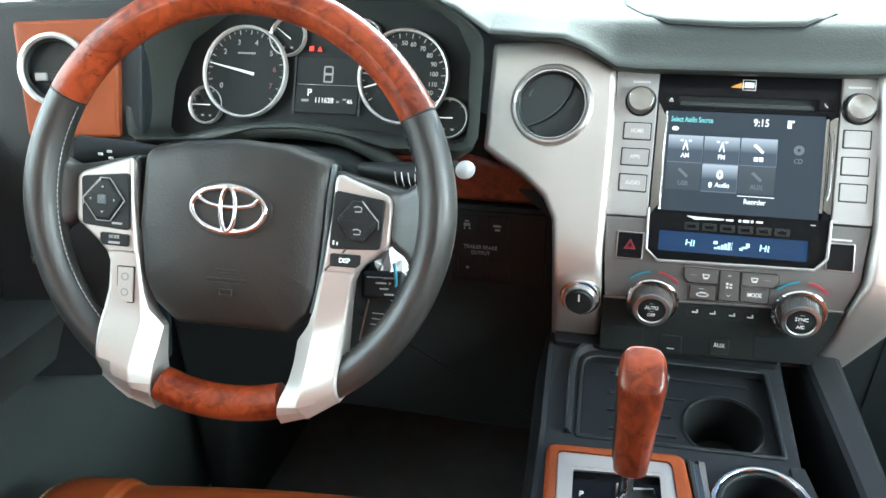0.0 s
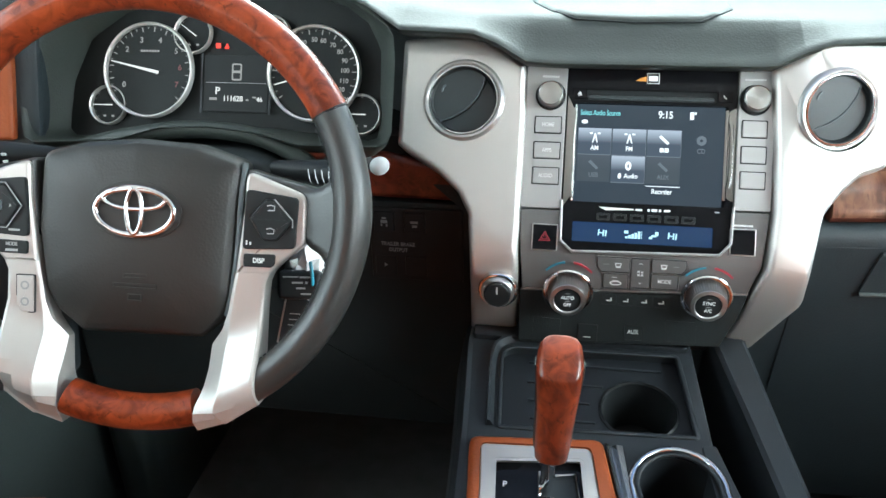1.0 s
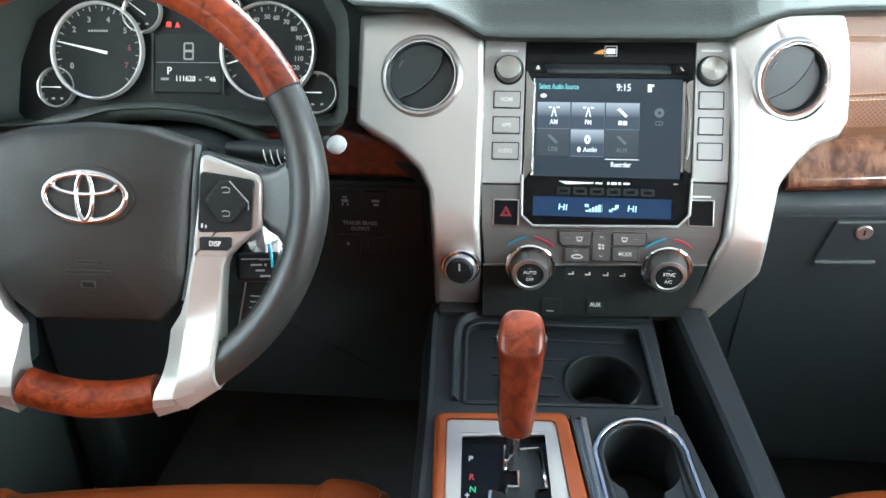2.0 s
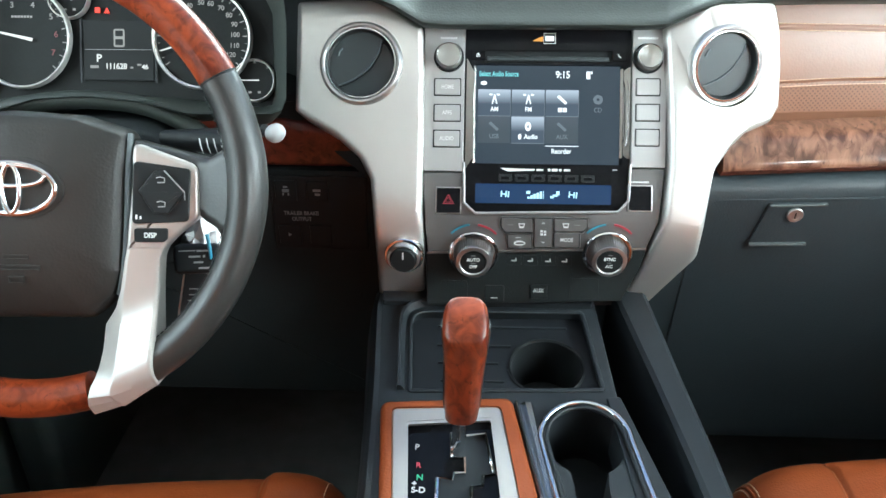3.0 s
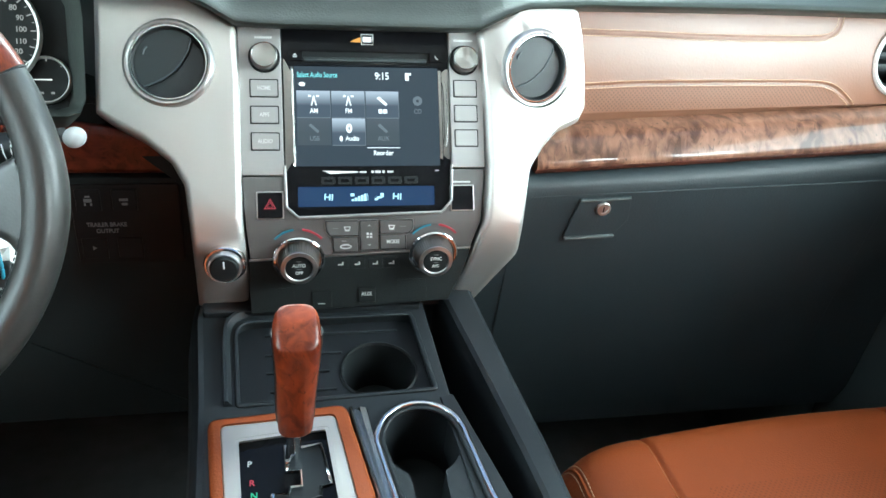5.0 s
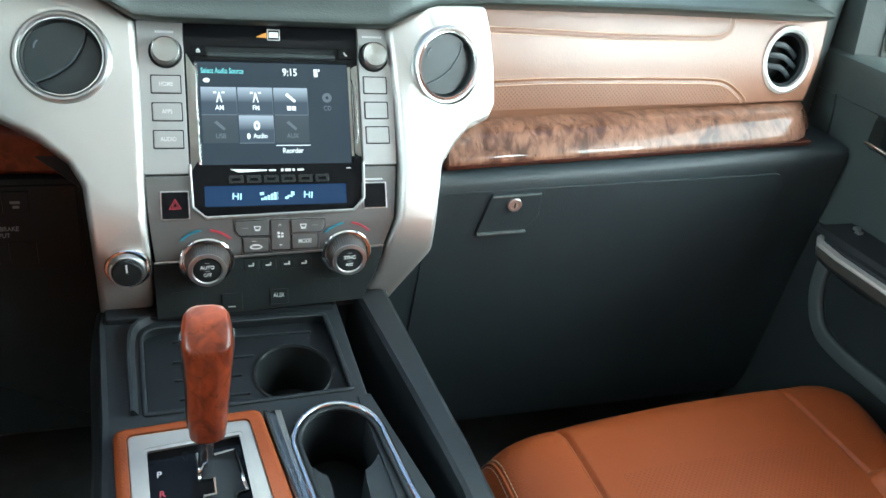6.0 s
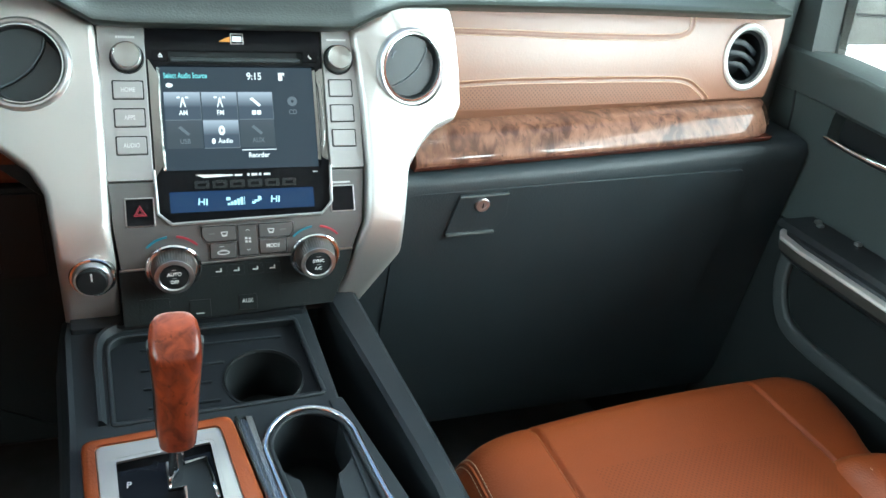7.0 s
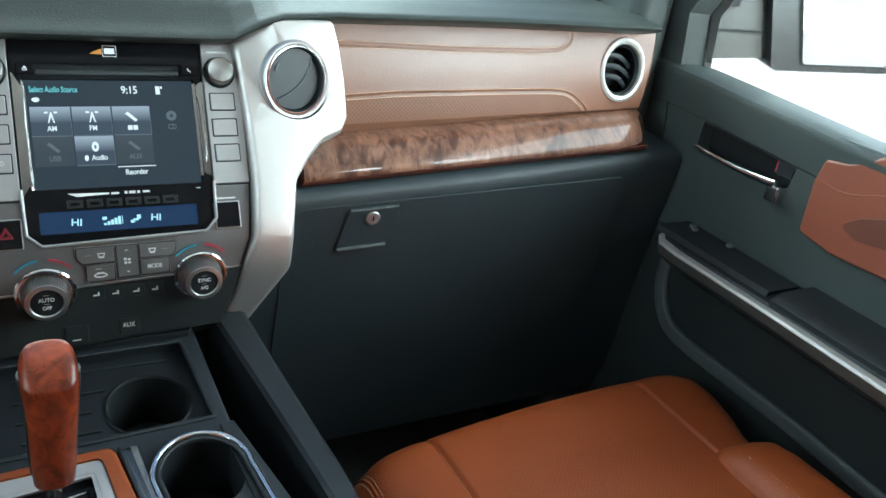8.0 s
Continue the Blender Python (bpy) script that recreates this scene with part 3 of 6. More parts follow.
# slanted side cheeks of the screen opening
part("cheek", loft([[(-0.0850, 0.000, -0.0148), (-0.0745, -0.008, -0.0170), (-0.0768, -0.020, -0.0140)], [(-0.0850, -0.085, -0.0148), (-0.0745, -0.085, -0.0170), (-0.0768, -0.085, -0.0140)], [(-0.0850, -0.116, -0.0148), (-0.0745, -0.1095, -0.0170), (-0.0768, -0.100, -0.0140)]]), DARKCHROME, unit, "polished side cheek")
part("cheek", loft([[(0.0862, -0.008, -0.0145), (0.0757, -0.010, -0.0165), (0.079, -0.012, -0.0150)], [(0.0862, -0.09, -0.0145), (0.0757, -0.09, -0.0165), (0.079, -0.09, -0.0150)], [(0.0862, -0.104, -0.0145), (0.0757, -0.103, -0.0165), (0.079, -0.10, -0.0150)]]), DARKCHROME, unit, "polished side cheek")
part("grip_groove", sweep(curve3([(0.0800, -0.022, -0.0142), (0.0818, -0.030, -0.0140), (0.0822, -0.055, -0.0140), (0.0818, -0.080, -0.0140), (0.0800, -0.090, -0.0142)]), oval(0.0022, 0.0016, 8)), DARKCHROME, unit, "polished finger groove")
slot = part("cd_slot", plate(rect(-0.0665, -0.0030, 0.0665, 0.0090, 0.001), -0.030, -0.0200), HARD, unit, "narrow disc slot")
part("slot_lip", block(-0.0640, 0.0640, -0.0018, 0.0028, -0.0200, -0.0165, 0.0012), SHUTTER, slot, "dark grey slot lip")
for x in (-0.0730, 0.0745):
    sb = part("side_button", plate(rect(x - 0.0072, -0.0020, x + 0.0072, 0.0090, 0.0008), -0.016, -0.0140, 0.0008), GLOSS, unit)
    if x < 0:
        part("icon", plate([(x - 0.0022, 0.0030), (x + 0.0022, 0.0030), (x, 0.0058)], -0.0139, -0.0136), WHITE, sb)
        marks("icon", [(x - 0.0022, 0.0014, x + 0.0022, 0.0023)], -0.0136, WHITE, sb)
    else:
        part("icon", sweep(curve3([(x - 0.0018, 0.0052, -0.0137), (x - 0.0010, 0.0030, -0.0137), (x + 0.0012, 0.0014, -0.0137)], 4), oval(0.0006, 0.0002, 6)), WHITE, sb)
badge = part("badge", plate(rect(-0.0050, 0.0158, 0.0078, 0.0268), -0.0151, -0.0146, 0, [rect(-0.0043, 0.0165, 0.0071, 0.0261)]), WHITE, unit, "white outlined badge", flat=True)
marks("badge_bar", [(-0.0032, 0.0185, 0.0060, 0.0240)], -0.0146, LETTER, badge)
part("badge_flash", plate([(-0.0165, 0.0185), (-0.0055, 0.0180), (-0.0055, 0.0235), (-0.0110, 0.0215)], -0.0149, -0.0146), AMBER, badge, "amber streak", flat=True)

ZS = -0.0168
lettering("Select Audio Source", 0.0076, TEAL, scr, -0.0715, -0.0160, ZS, align="LEFT", stretch=0.66)
lettering("9:15", 0.0104, LETTER, scr, 0.0160, -0.0165, ZS, stretch=0.85)
marks("phone_icon", [(0.0405, -0.0205, 0.0445, -0.0125), (0.0450, -0.0150, 0.0468, -0.0125)], ZS, LETTER, scr)
part("cloud_icon", plate(circle(-0.0665, -0.0255, 0.0034, 12, ry=0.0022), ZS - 0.0003, ZS), LETTER, scr, flat=True)
tiles = ((-0.0725, -0.0600, 0.0350, "AM", 1), (-0.0370, -0.0600, 0.0350, "FM", 1), (-0.0015, -0.0600, 0.0350, "", 1),
         (-0.0725, -0.0885, 0.0350, "USB", 0), (-0.0370, -0.0885, 0.0350, "Audio", 1), (-0.0015, -0.0885, 0.0350, "AUX", 0), (0.0355, -0.0600, 0.0350, "CD", 0))
for x0, y0, w, words, lit in tiles:
    part("tile", plate(rect(0, 0, w - 0.0006, 0.0278), -0.0002, 0.0), TILE if lit else (SCREEN if words == "CD" else TILEDIM), scr, at=Matrix.Translation((x0, y0, ZS)), flat=True)
    ink = LETTER if lit else DIM
    cx = w / 2
    if words:
        o = lettering(words, 0.0068, ink, scr, x0 + cx + (0.003 if words == "Audio" else 0), y0 + 0.0068, ZS + 0.0003, stretch=0.85)
    else:
        marks("mark", [(x0 + cx - 0.0045, y0 + 0.0046, x0 + cx - 0.0004, y0 + 0.0090), (x0 + cx + 0.0004, y0 + 0.0046, x0 + cx + 0.0045, y0 + 0.0090)], ZS + 0.0003, LETTER, scr)
    if words in ("AM", "FM"):
        part("mast_icon", plate([(x0 + cx - 0.0030, y0 + 0.0125), (x0 + cx - 0.0018, y0 + 0.0125), (x0 + cx, y0 + 0.0185), (x0 + cx + 0.0018, y0 + 0.0125), (x0 + cx + 0.0030, y0 + 0.0125), (x0 + cx + 0.0006, y0 + 0.0225), (x0 + cx - 0.0006, y0 + 0.0225)], ZS, ZS + 0.0003), ink, scr, flat=True)
        marks("wave_icon", [(x0 + cx - 0.0055, y0 + 0.0215, x0 + cx - 0.0025, y0 + 0.0232), (x0 + cx + 0.0025, y0 + 0.0215, x0 + cx + 0.0055, y0 + 0.0232)], ZS + 0.0003, ink, scr)
    elif words == "CD":
        part("disc_icon", plate(circle(x0 + cx, y0 + 0.0180, 0.0050, 24), ZS, ZS + 0.0003, 0, [circle(x0 + cx, y0 + 0.0180, 0.0016, 12)]), DIM, scr, flat=True)
    elif words == "Audio":
        part("phone_icon", plate(circle(x0 + cx, y0 + 0.0175, 0.0032, 20, ry=0.0048), ZS, ZS + 0.0003, 0, [circle(x0 + cx, y0 + 0.0175, 0.0010, 10, ry=0.0022)]), ink, scr, flat=True)
        part("phone_icon", plate(circle(x0 + cx - 0.0085, y0 + 0.0068, 0.0018, 12, ry=0.0030), ZS, ZS + 0.0003), ink, scr, flat=True)
    else:
        part("plug_icon", plate([(x0 + cx - 0.0060, y0 + 0.0205), (x0 + cx - 0.0035, y0 + 0.0225), (x0 + cx + 0.0050, y0 + 0.0145), (x0 + cx + 0.0030, y0 + 0.0125)], ZS, ZS + 0.0003), ink, scr, flat=True)
    if lit:
        marks("tile_edge", [(x0, y0 - 0.0006, x0 + w - 0.0006, y0 + 0.0003), (x0 + w - 0.0009, y0, x0 + w - 0.0004, y0 + 0.0275)], ZS + 0.0002, DIM, scr)
lettering("Reorder", 0.0072, LETTER, scr, 0.0155, -0.0968, ZS + 0.0001, stretch=0.85)
marks("rule", [(-0.0012, -0.0916, 0.0335, -0.0908)], ZS + 0.0002, LETTER, scr)
# prints on the lower bezel
marks("print", [(0.0020, -0.1178, 0.0045, -0.1152), (0.0060, -0.1178, 0.0120, -0.1152), (0.0135, -0.1178, 0.0160, -0.1152), (0.0185, -0.1175, 0.0250, -0.1155)], -0.0147, WHITE, unit)
part("print", plate([(-0.0480, -0.1150), (-0.0120, -0.1158), (-0.0120, -0.1172), (-0.0400, -0.1185)], -0.0150, -0.0147), WHITE, unit, flat=True)
marks("print", [(-0.0100, -0.1175, -0.0030, -0.1158), (0.0690, -0.1160, 0.0735, -0.1152)], -0.0147, WHITE, unit)
for i in range(6):
    x = -0.0495 + i * 0.0172
    part("raised_mark", plate(rect(x, -0.1290, x + 0.0140, -0.1215, 0.001), -0.0152, -0.0143, 0.0003, [rect(x + 0.0028, -0.1270, x + 0.0112, -0.1238)]), HARD, unit, "raised dark mark")
lcd = part("climate_display", plate(rect(-0.0735, -0.1520, 0.0680, -0.1315, 0.001), -0.019, -0.0168), LCD, unit, "blue climate display", flat=True)
SEG = Matrix.Identity(4)
SEG[0][1] = 0.18
for x in (-0.0425, 0.0285):
    lettering("HI", 0.0088, ICE, lcd, 0, 0, 0, at=Matrix.Translation((x, -0.1425, -0.0166)) @ SEG, stretch=1.15)
marks("fan_icon", [(-0.0190 + i * 0.0032, -0.1465, -0.0190 + i * 0.0032 + 0.0026, -0.1445 + i * 0.0014) for i in range(5)] + [(-0.0200, -0.1415, -0.0160, -0.1385), (-0.0025, -0.1465, -0.0020, -0.1385)], -0.0165, ICE, lcd)
marks("seat_icon", [(0.0050, -0.1460, 0.0085, -0.1435), (0.0075, -0.1440, 0.0125, -0.1420), (0.0110, -0.1425, 0.0145, -0.1385)], -0.0165, ICE, lcd)

# ---- climate controls ----
climate = thing("climate_panel", "black climate control panel with two silver dials", "climate control", STACK)
part("panel", plate(rounded([(-0.1245, -0.2062), (-0.1225, -0.2595), (0.0790, -0.2520), (0.0965, -0.2210), (0.1050, -0.1985)], 0.002), -0.04, -0.0145, 0.0012), SHADE, climate, "black lower panel")
part("trim_line", sweep([(-0.1235, -0.2054, -0.0125), (0.1048, -0.1976, -0.0125)], oval(0.0012, 0.0014, 8)), BRUSHED, climate, "fine bright line")
for x0, y0, x1, y1, w in ((-0.0460, -0.1825, -0.0135, -0.1675, ""), (-0.0390, -0.1990, -0.0145, -0.1845, ""), (-0.0115, -0.1975, 0.0070, -0.1675, ""), (0.0090, -0.1810, 0.0430, -0.1675, ""), (0.0090, -0.1970, 0.0350, -0.1825, "MODE")):
    cut = 0.0055
    shape = rounded([(x0, y0 + cut), (x0 + cut * 0.8, y0), (x1, y0), (x1, y1), (x0, y1)], 0.0008) if (x0, w) == (-0.0460, "") else rounded([(x0, y0), (x1 - cut * 0.8, y0), (x1, y0 + cut), (x1, y1), (x0, y1)], 0.0008) if x1 == 0.0430 else rect(x0, y0, x1, y1, 0.001)
    kb = part("button", plate(shape, -0.016, -0.0105, 0.0009), TITAN, climate)
    part("button_gap", plate(inset(shape, -0.0009), -0.014, -0.0120, 0, [shape[:]]), HARD, kb)
    part("button_edge", sweep([(px, py, -0.0119) for px, py in inset(shape, -0.0011)], oval(0.0003, 0.0004, 6), closed=True), BRUSHED, kb, "fine bright line added for the edge highlight")
    cx, cy, z = (x0 + x1) / 2, (y0 + y1) / 2, -0.0103
    if w:
        lettering(w, 0.0056, WHITE, kb, cx, cy, z, stretch=0.85)
    elif x0 == -0.0115:
        part("icon", plate([(cx - 0.0025, cy + 0.0088), (cx, cy + 0.0110), (cx + 0.0025, cy + 0.0088), (cx, cy + 0.0100)], z - 0.0002, z), WHITE, kb, flat=True)
        part("icon", plate([(cx - 0.0025, cy - 0.0088), (cx, cy - 0.0100), (cx + 0.0025, cy - 0.0088), (cx, cy - 0.0110)], z - 0.0002, z), WHITE, kb, flat=True)
        marks("icon", [(cx - 0.003, cy + 0.0005, cx - 0.0005, cy + 0.003), (cx + 0.0005, cy + 0.0002, cx + 0.003, cy + 0.0022), (cx - 0.003, cy - 0.0028, cx - 0.0005, cy - 0.0006), (cx + 0.0005, cy - 0.0028, cx + 0.003, cy - 0.0008)], z, WHITE, kb)
    elif y1 < -0.18:
        part("icon", plate(circle(cx, cy - 0.002, 0.0062, 16, ry=0.0024), z - 0.0002, z, 0, [circle(cx, cy - 0.002, 0.0046, 16, ry=0.0012)]), WHITE, kb, flat=True)
        marks("icon", [(cx - 0.0030, cy - 0.0004, cx + 0.0032, cy + 0.0008), (cx - 0.0040, cy + 0.0036, cx + 0.0010, cy + 0.0041)], z, WHITE, kb)
    else:
        s = 1 if x0 < 0 else -1
        part("icon", plate([(cx + s * 0.0050 - 0.0036, cy + 0.002), (cx + s * 0.0050 + 0.0036, cy + 0.002), (cx + s * 0.0050 + 0.0022, cy - 0.003), (cx + s * 0.0050 - 0.0022, cy - 0.003)], z - 0.0002, z, 0, [[(cx + s * 0.0050 - 0.0024, cy + 0.0010), (cx + s * 0.0050 + 0.0024, cy + 0.0010), (cx + s * 0.0050 + 0.0015, cy - 0.0012), (cx + s * 0.0050 - 0.0015, cy - 0.0012)]]), WHITE, kb, flat=True)
        marks("icon", [(cx - s * 0.0070 - 0.003, cy, cx - s * 0.0070 + 0.003, cy + 0.0006)], z, GREYPRINT, kb)


def settle(co):
    """Below the display the stack falls off to an upright face."""
    d = max(0.0, -0.145 - co.y)
    k = 0.60 * (d * d / 0.10 if d < 0.05 else d - 0.025) / 0.811
    return Vector((co.x + (co.x + 0.08) * k, co.y + (co.y + 0.2145) * k, co.z - 0.811 * k))


def upright(x, y, z):
    return Matrix.Translation(settle(Vector((x, y, z)))) @ pose(0, 0, 0, 31)


def dial(x, y, r, a, b):
    d = part("dial", lathe([(r * 1.26, -0.004), (r * 1.26, 0.0035), (r * 1.20, 0.0048), (r * 1.10, 0.0050), (r * 1.06, 0.0020), (r, 0.0020)], 56), CHROME, climate, "silver climate dial with a black face", at=upright(x, y, -0.0135))
    n = 192
    bm = bmesh.new()
    rings = []
    for rr, zz, kn in ((r * 1.02, 0.001, 1), (r * 0.92, 0.0165, 1), (r * 0.90, 0.0180, 0), (r * 0.87, 0.0198, 0)):
        rings.append([bm.verts.new((rr * (1 - 0.018 * kn * (i % 4 < 2)) * math.cos(2 * math.pi * i / n), rr * (1 - 0.018 * kn * (i % 4 < 2)) * math.sin(2 * math.pi * i / n), zz)) for i in range(n)])
    for p, q in zip(rings, rings[1:]):
        for i in range(n):
            bm.faces.new((p[i - 1], p[i], q[i], q[i - 1]))
    part("knurled_ring", bm, KNURL, d, "knurled silver ring", angle=40)
    part("face_ring", lathe([(r * 0.88, 0.0192), (r * 0.86, 0.0205), (r * 0.69, 0.0212), (r * 0.64, 0.0198)], 56), BRUSHED, d, "smooth silver ring round the face")
    f = part("face", lathe([(r * 0.65, 0.0198), (r * 0.4, 0.0204), (0, 0.0206)], 40), HARD, d, "black dial face")
    lettering(a, 0.0054, WHITE, d, 0, 0.0034, 0.0209, stretch=0.9)
    lettering(b, 0.0050, WHITE, d, 0, -0.0052, 0.0209, stretch=0.9)
    marks("mark", [(-0.0022, 0.0080, 0.0022, 0.0085), (-0.0022, -0.0012, 0.0022, -0.0007)], 0.0208, GREYPRINT, d)
    for a0, a1, m_, nm in ((98, 140, BLUE, "blue_arc"), (40, 82, RED, "red_arc")):
        pts = circle(0, 0.004, r * 1.50, 14, a0=a0, a1=a1) + circle(0, 0.004, r * 1.40, 14, a0=a0, a1=a1)[::-1]
        part(nm, plate(pts, 0.0008, 0.0017), m_, d, flat=True)


dial(-0.0745, -0.2045, 0.0214, "AUTO", "OFF")
dial(0.0640, -0.2015, 0.0208, "SYNC", "A/C")
for i, x in enumerate((-0.0320, -0.0150, 0.0035, 0.0205)):
    s = part("seat_switch", plate(rect(x - 0.0072, -0.2165, x + 0.0075, -0.2062, 0.0008), -0.018, -0.0140, 0.0004), SHADE, climate, "small seat heating switch")
    marks("icon", [(x - 0.0030, -0.2128, x + 0.0010, -0.2114), (x + 0.0012, -0.2128, x + 0.0026, -0.2092)], -0.0137, WHITE, s)
soc = part("socket_cover", plate(rect(-0.0150, -0.2515, 0.0030, -0.2365, 0.0015), -0.018, -0.0128, 0.0012), SHADE, climate, "square socket cover")
lettering("AUX", 0.0058, WHITE, soc, -0.0065, -0.2430, -0.0125, stretch=0.9)
usb = part("usb_socket", plate(rect(-0.0620, -0.2560, -0.0420, -0.2380, 0.0015), -0.018, -0.0130, 0.001), SHADE, climate, "dark socket cover")
marks("mark", [(-0.0562, -0.2518, -0.0488, -0.2508)], -0.0128, WHITE, usb)
part("socket_cover", plate(rect(-0.1080, -0.2560, -0.0800, -0.2340, 0.002), -0.018, -0.0142, 0.0003), SHADE, climate, "dark socket cover")
part("socket_cover", plate(rect(0.0260, -0.2500, 0.0560, -0.2290, 0.002), -0.018, -0.0142, 0.0003), SHADE, climate, "dark socket cover")

# ---- transfer case selector ----
sel = thing("drive_selector", "round black drive mode knob with a chrome ring", "rotary switch", STACK @ upright(-0.1460, -0.2075, 0.0))
part("ring", lathe([(0.0212, -0.002), (0.0212, 0.0025), (0.0200, 0.0045), (0.0180, 0.0050), (0.0172, 0.0030)], 56), CHROME, sel, "polished ring")
part("collar", lathe([(0.0176, 0.0030), (0.0168, 0.0085), (0.0155, 0.0100), (0.0142, 0.0100)], 48), BRUSHED, sel, "satin collar")
kf = part("knob", lathe([(0.0146, 0.0090), (0.0140, 0.0128), (0.0125, 0.0140), (0.0, 0.0143)], 48), HARD, sel, "black knob")
marks("pointer", [(-0.0008, 0.0020, 0.0008, 0.0105)], 0.0147, WHITE, kf)
for i in range(14):
    a = radians(150 + i * 9)
    part("print", plate([(0.0158 * math.cos(a + s) * q, 0.0158 * math.sin(a + s) * q) for s, q in ((-0.05, 0.94), (0.05, 0.94), (0.05, 1.04), (-0.05, 1.04))], 0.0096, 0.0103), WHITE, sel, flat=True)


def fine(me, step):
    """Cuts long edges so that a plate can follow a curve."""
    bm = bmesh.new()
    bm.from_mesh(me)
    for y in [-0.146 - step * i for i in range(13)]:
        bmesh.ops.bisect_plane(bm, geom=bm.verts[:] + bm.edges[:] + bm.faces[:], plane_co=(0, y, 0), plane_no=(0, 1, 0))
    bm.to_mesh(me)
    bm.free()


for root in (stack, climate, unit):
    for ob in root.children_recursive:
        if ob.name.startswith(("dial", "air_vent")) or (ob.parent.name.startswith(("dial", "knurled", "face.", "air_vent"))):
            continue
        to = root.matrix_world.inverted() @ (STACK @ ob.matrix_basis if ob.parent == root else STACK @ ob.parent.matrix_basis @ ob.matrix_basis)
        back = to.inverted()
        if min((to @ v.co).y for v in ob.data.vertices) > -0.146:
            continue
        if ob.name.startswith(("silver_panel", "fascia", "panel", "bezel", "climate_display")):
            fine(ob.data, 0.008)
        for v in ob.data.vertices:
            w = settle(to @ v.co)
            if ob.name.startswith("silver_panel"):
                k = 6.5 * max(0.0, -0.172 - w.y) ** 2 / 0.811
                w = Vector((w.x + (w.x + 0.08) * k, w.y + (w.y + 0.2145) * k, w.z - 0.811 * k))
            v.co = back @ w


# ---- steering wheel ----
WHEEL = pose(-0.4175, -0.2794, 0.8278) @ pose(0, 0, 0, 0, 0, 8.45) @ pose(0, 0, 0, 68.83) @ pose(0, 0, 0, 0, 0, -4)
wheel = thing("steering_wheel", "four-spoke steering wheel in black leather and red burl wood", "steering wheel", WHEEL)
RC = 0.1690
HUB = Matrix.Translation((-0.005, -0.001, 0))


def rim(a0, a1, n, swell=None):
    path = [(RC * math.cos(radians(a0 + (a1 - a0) * i / n)), RC * math.sin(radians(a0 + (a1 - a0) * i / n)), 0) for i in range(n + 1)]
    return sweep(path, swell or oval(0.0148, 0.0165, 20), up=(0, 0, 1))


part("rim_wood", rim(29.5, 151.5, 60, oval(0.0152, 0.0168, 20)), WOOD, wheel, "lacquered red burl wood rim section", angle=60)
part("rim_wood", rim(250, 287, 24, oval(0.0150, 0.0168, 20)), WOOD, wheel, "lacquered red burl wood rim section", angle=60)


def grip(t):
    s = 1 + 0.08 * math.exp(-((t - 0.66) / 0.14) ** 2)
    return oval(0.0148 * s, 0.0168 * s, 20)


part("rim_leather", rim(-57, 29, 44, grip), BLACKHIDE, wheel, "black leather rim section", angle=60)
part("rim_leather", rim(152, 235, 44, lambda t: grip(1 - t)), BLACKHIDE, wheel, "black leather rim section", angle=60)
for a in (29.3, 151.8):
    u = Vector((math.cos(radians(a)), math.sin(radians(a)), 0))
    c = u * RC
    part("rim_joint", sweep([c + Vector((0.0006 * -u.y, 0.0006 * u.x, 0)) * s for s in (-1, 1)], oval(0.0154, 0.0171, 20)), HARD, wheel, "dark joint line")
for s in (1, -1):
    bm = stitches([((RC - 0.0150) * math.cos(radians(a)), (RC - 0.0150) * math.sin(radians(a)), 0.006) for a in ([x for x in range(-50, 29, 3)] if s > 0 else [x for x in range(153, 229, 3)])], 0.0045, 0.003, 0.0005)
    part("stitching", bm, GREY if s > 0 else GREYPRINT, wheel, "thread seam, paler on the left of the wheel")
cover = rounded([(-0.0805, 0.040), (-0.0838, -0.02), (-0.0780, -0.070), (-0.070, -0.0890), (-0.0490, -0.107), (0.0510, -0.107), (0.0710, -0.0890), (0.0772, -0.070), (0.0815, -0.02), (0.0850, 0.041), (0.045, 0.0530), (0.0, 0.0550), (-0.045, 0.0500)],
                [0.012, 0.02, 0.02, 0.01, 0.006, 0.006, 0.01, 0.02, 0.02, 0.012, 0.03, 0.03, 0.03])


def dome(co):
    return Vector((co.x, co.y, co.z - 0.9 * (co.x ** 2) - 0.5 * max(0, co.y - 0.01) ** 2 * 4 - 0.35 * max(0, -co.y - 0.04) ** 2 * 6))


pad_bm = bmesh.new()
ol = cover[::-1] if area2(cover) < 0 else cover
levels = [(0, -0.030), (0, -0.0070), (0.0030, -0.0010), (0.0044, 0.0012), (0.010, 0.0032), (0.022, 0.0045), (0.036, 0.0050)]
rgs = []
for d, z in levels:
    k = 1 - d / 0.075
    rgs.append([pad_bm.verts.new(dome(Vector((x * k, (y + 0.025) * k - 0.025, z)))) for x, y in ol])
for a, b in zip(rgs, rgs[1:]):
    for i in range(len(ol)):
        pad_bm.faces.new((a[i - 1], a[i], b[i], b[i - 1]))
mid = pad_bm.verts.new((0, -0.025, 0.0050))
for i in range(len(ol)):
    pad_bm.faces.new((rgs[-1][i - 1], rgs[-1][i], mid))
hub = part("airbag_cover", pad_bm, PAD, wheel, "grained black airbag cover", at=HUB, angle=60)
edge = [(0.0845, 0.040), (0.0830, 0.020), (0.0818, 0.0), (0.0805, -0.030), (0.0785, -0.055), (0.0755, -0.072), (0.0725, -0.086)]
part("pad_edge", sweep(curve3([dome(Vector((x, y, -0.0022))) for x, y in edge]), oval(0.0026, 0.0032, 10), up=(0, 0, 1)), SLATE, hub, "pale strip painting the highlight along the pad's right edge", angle=60)
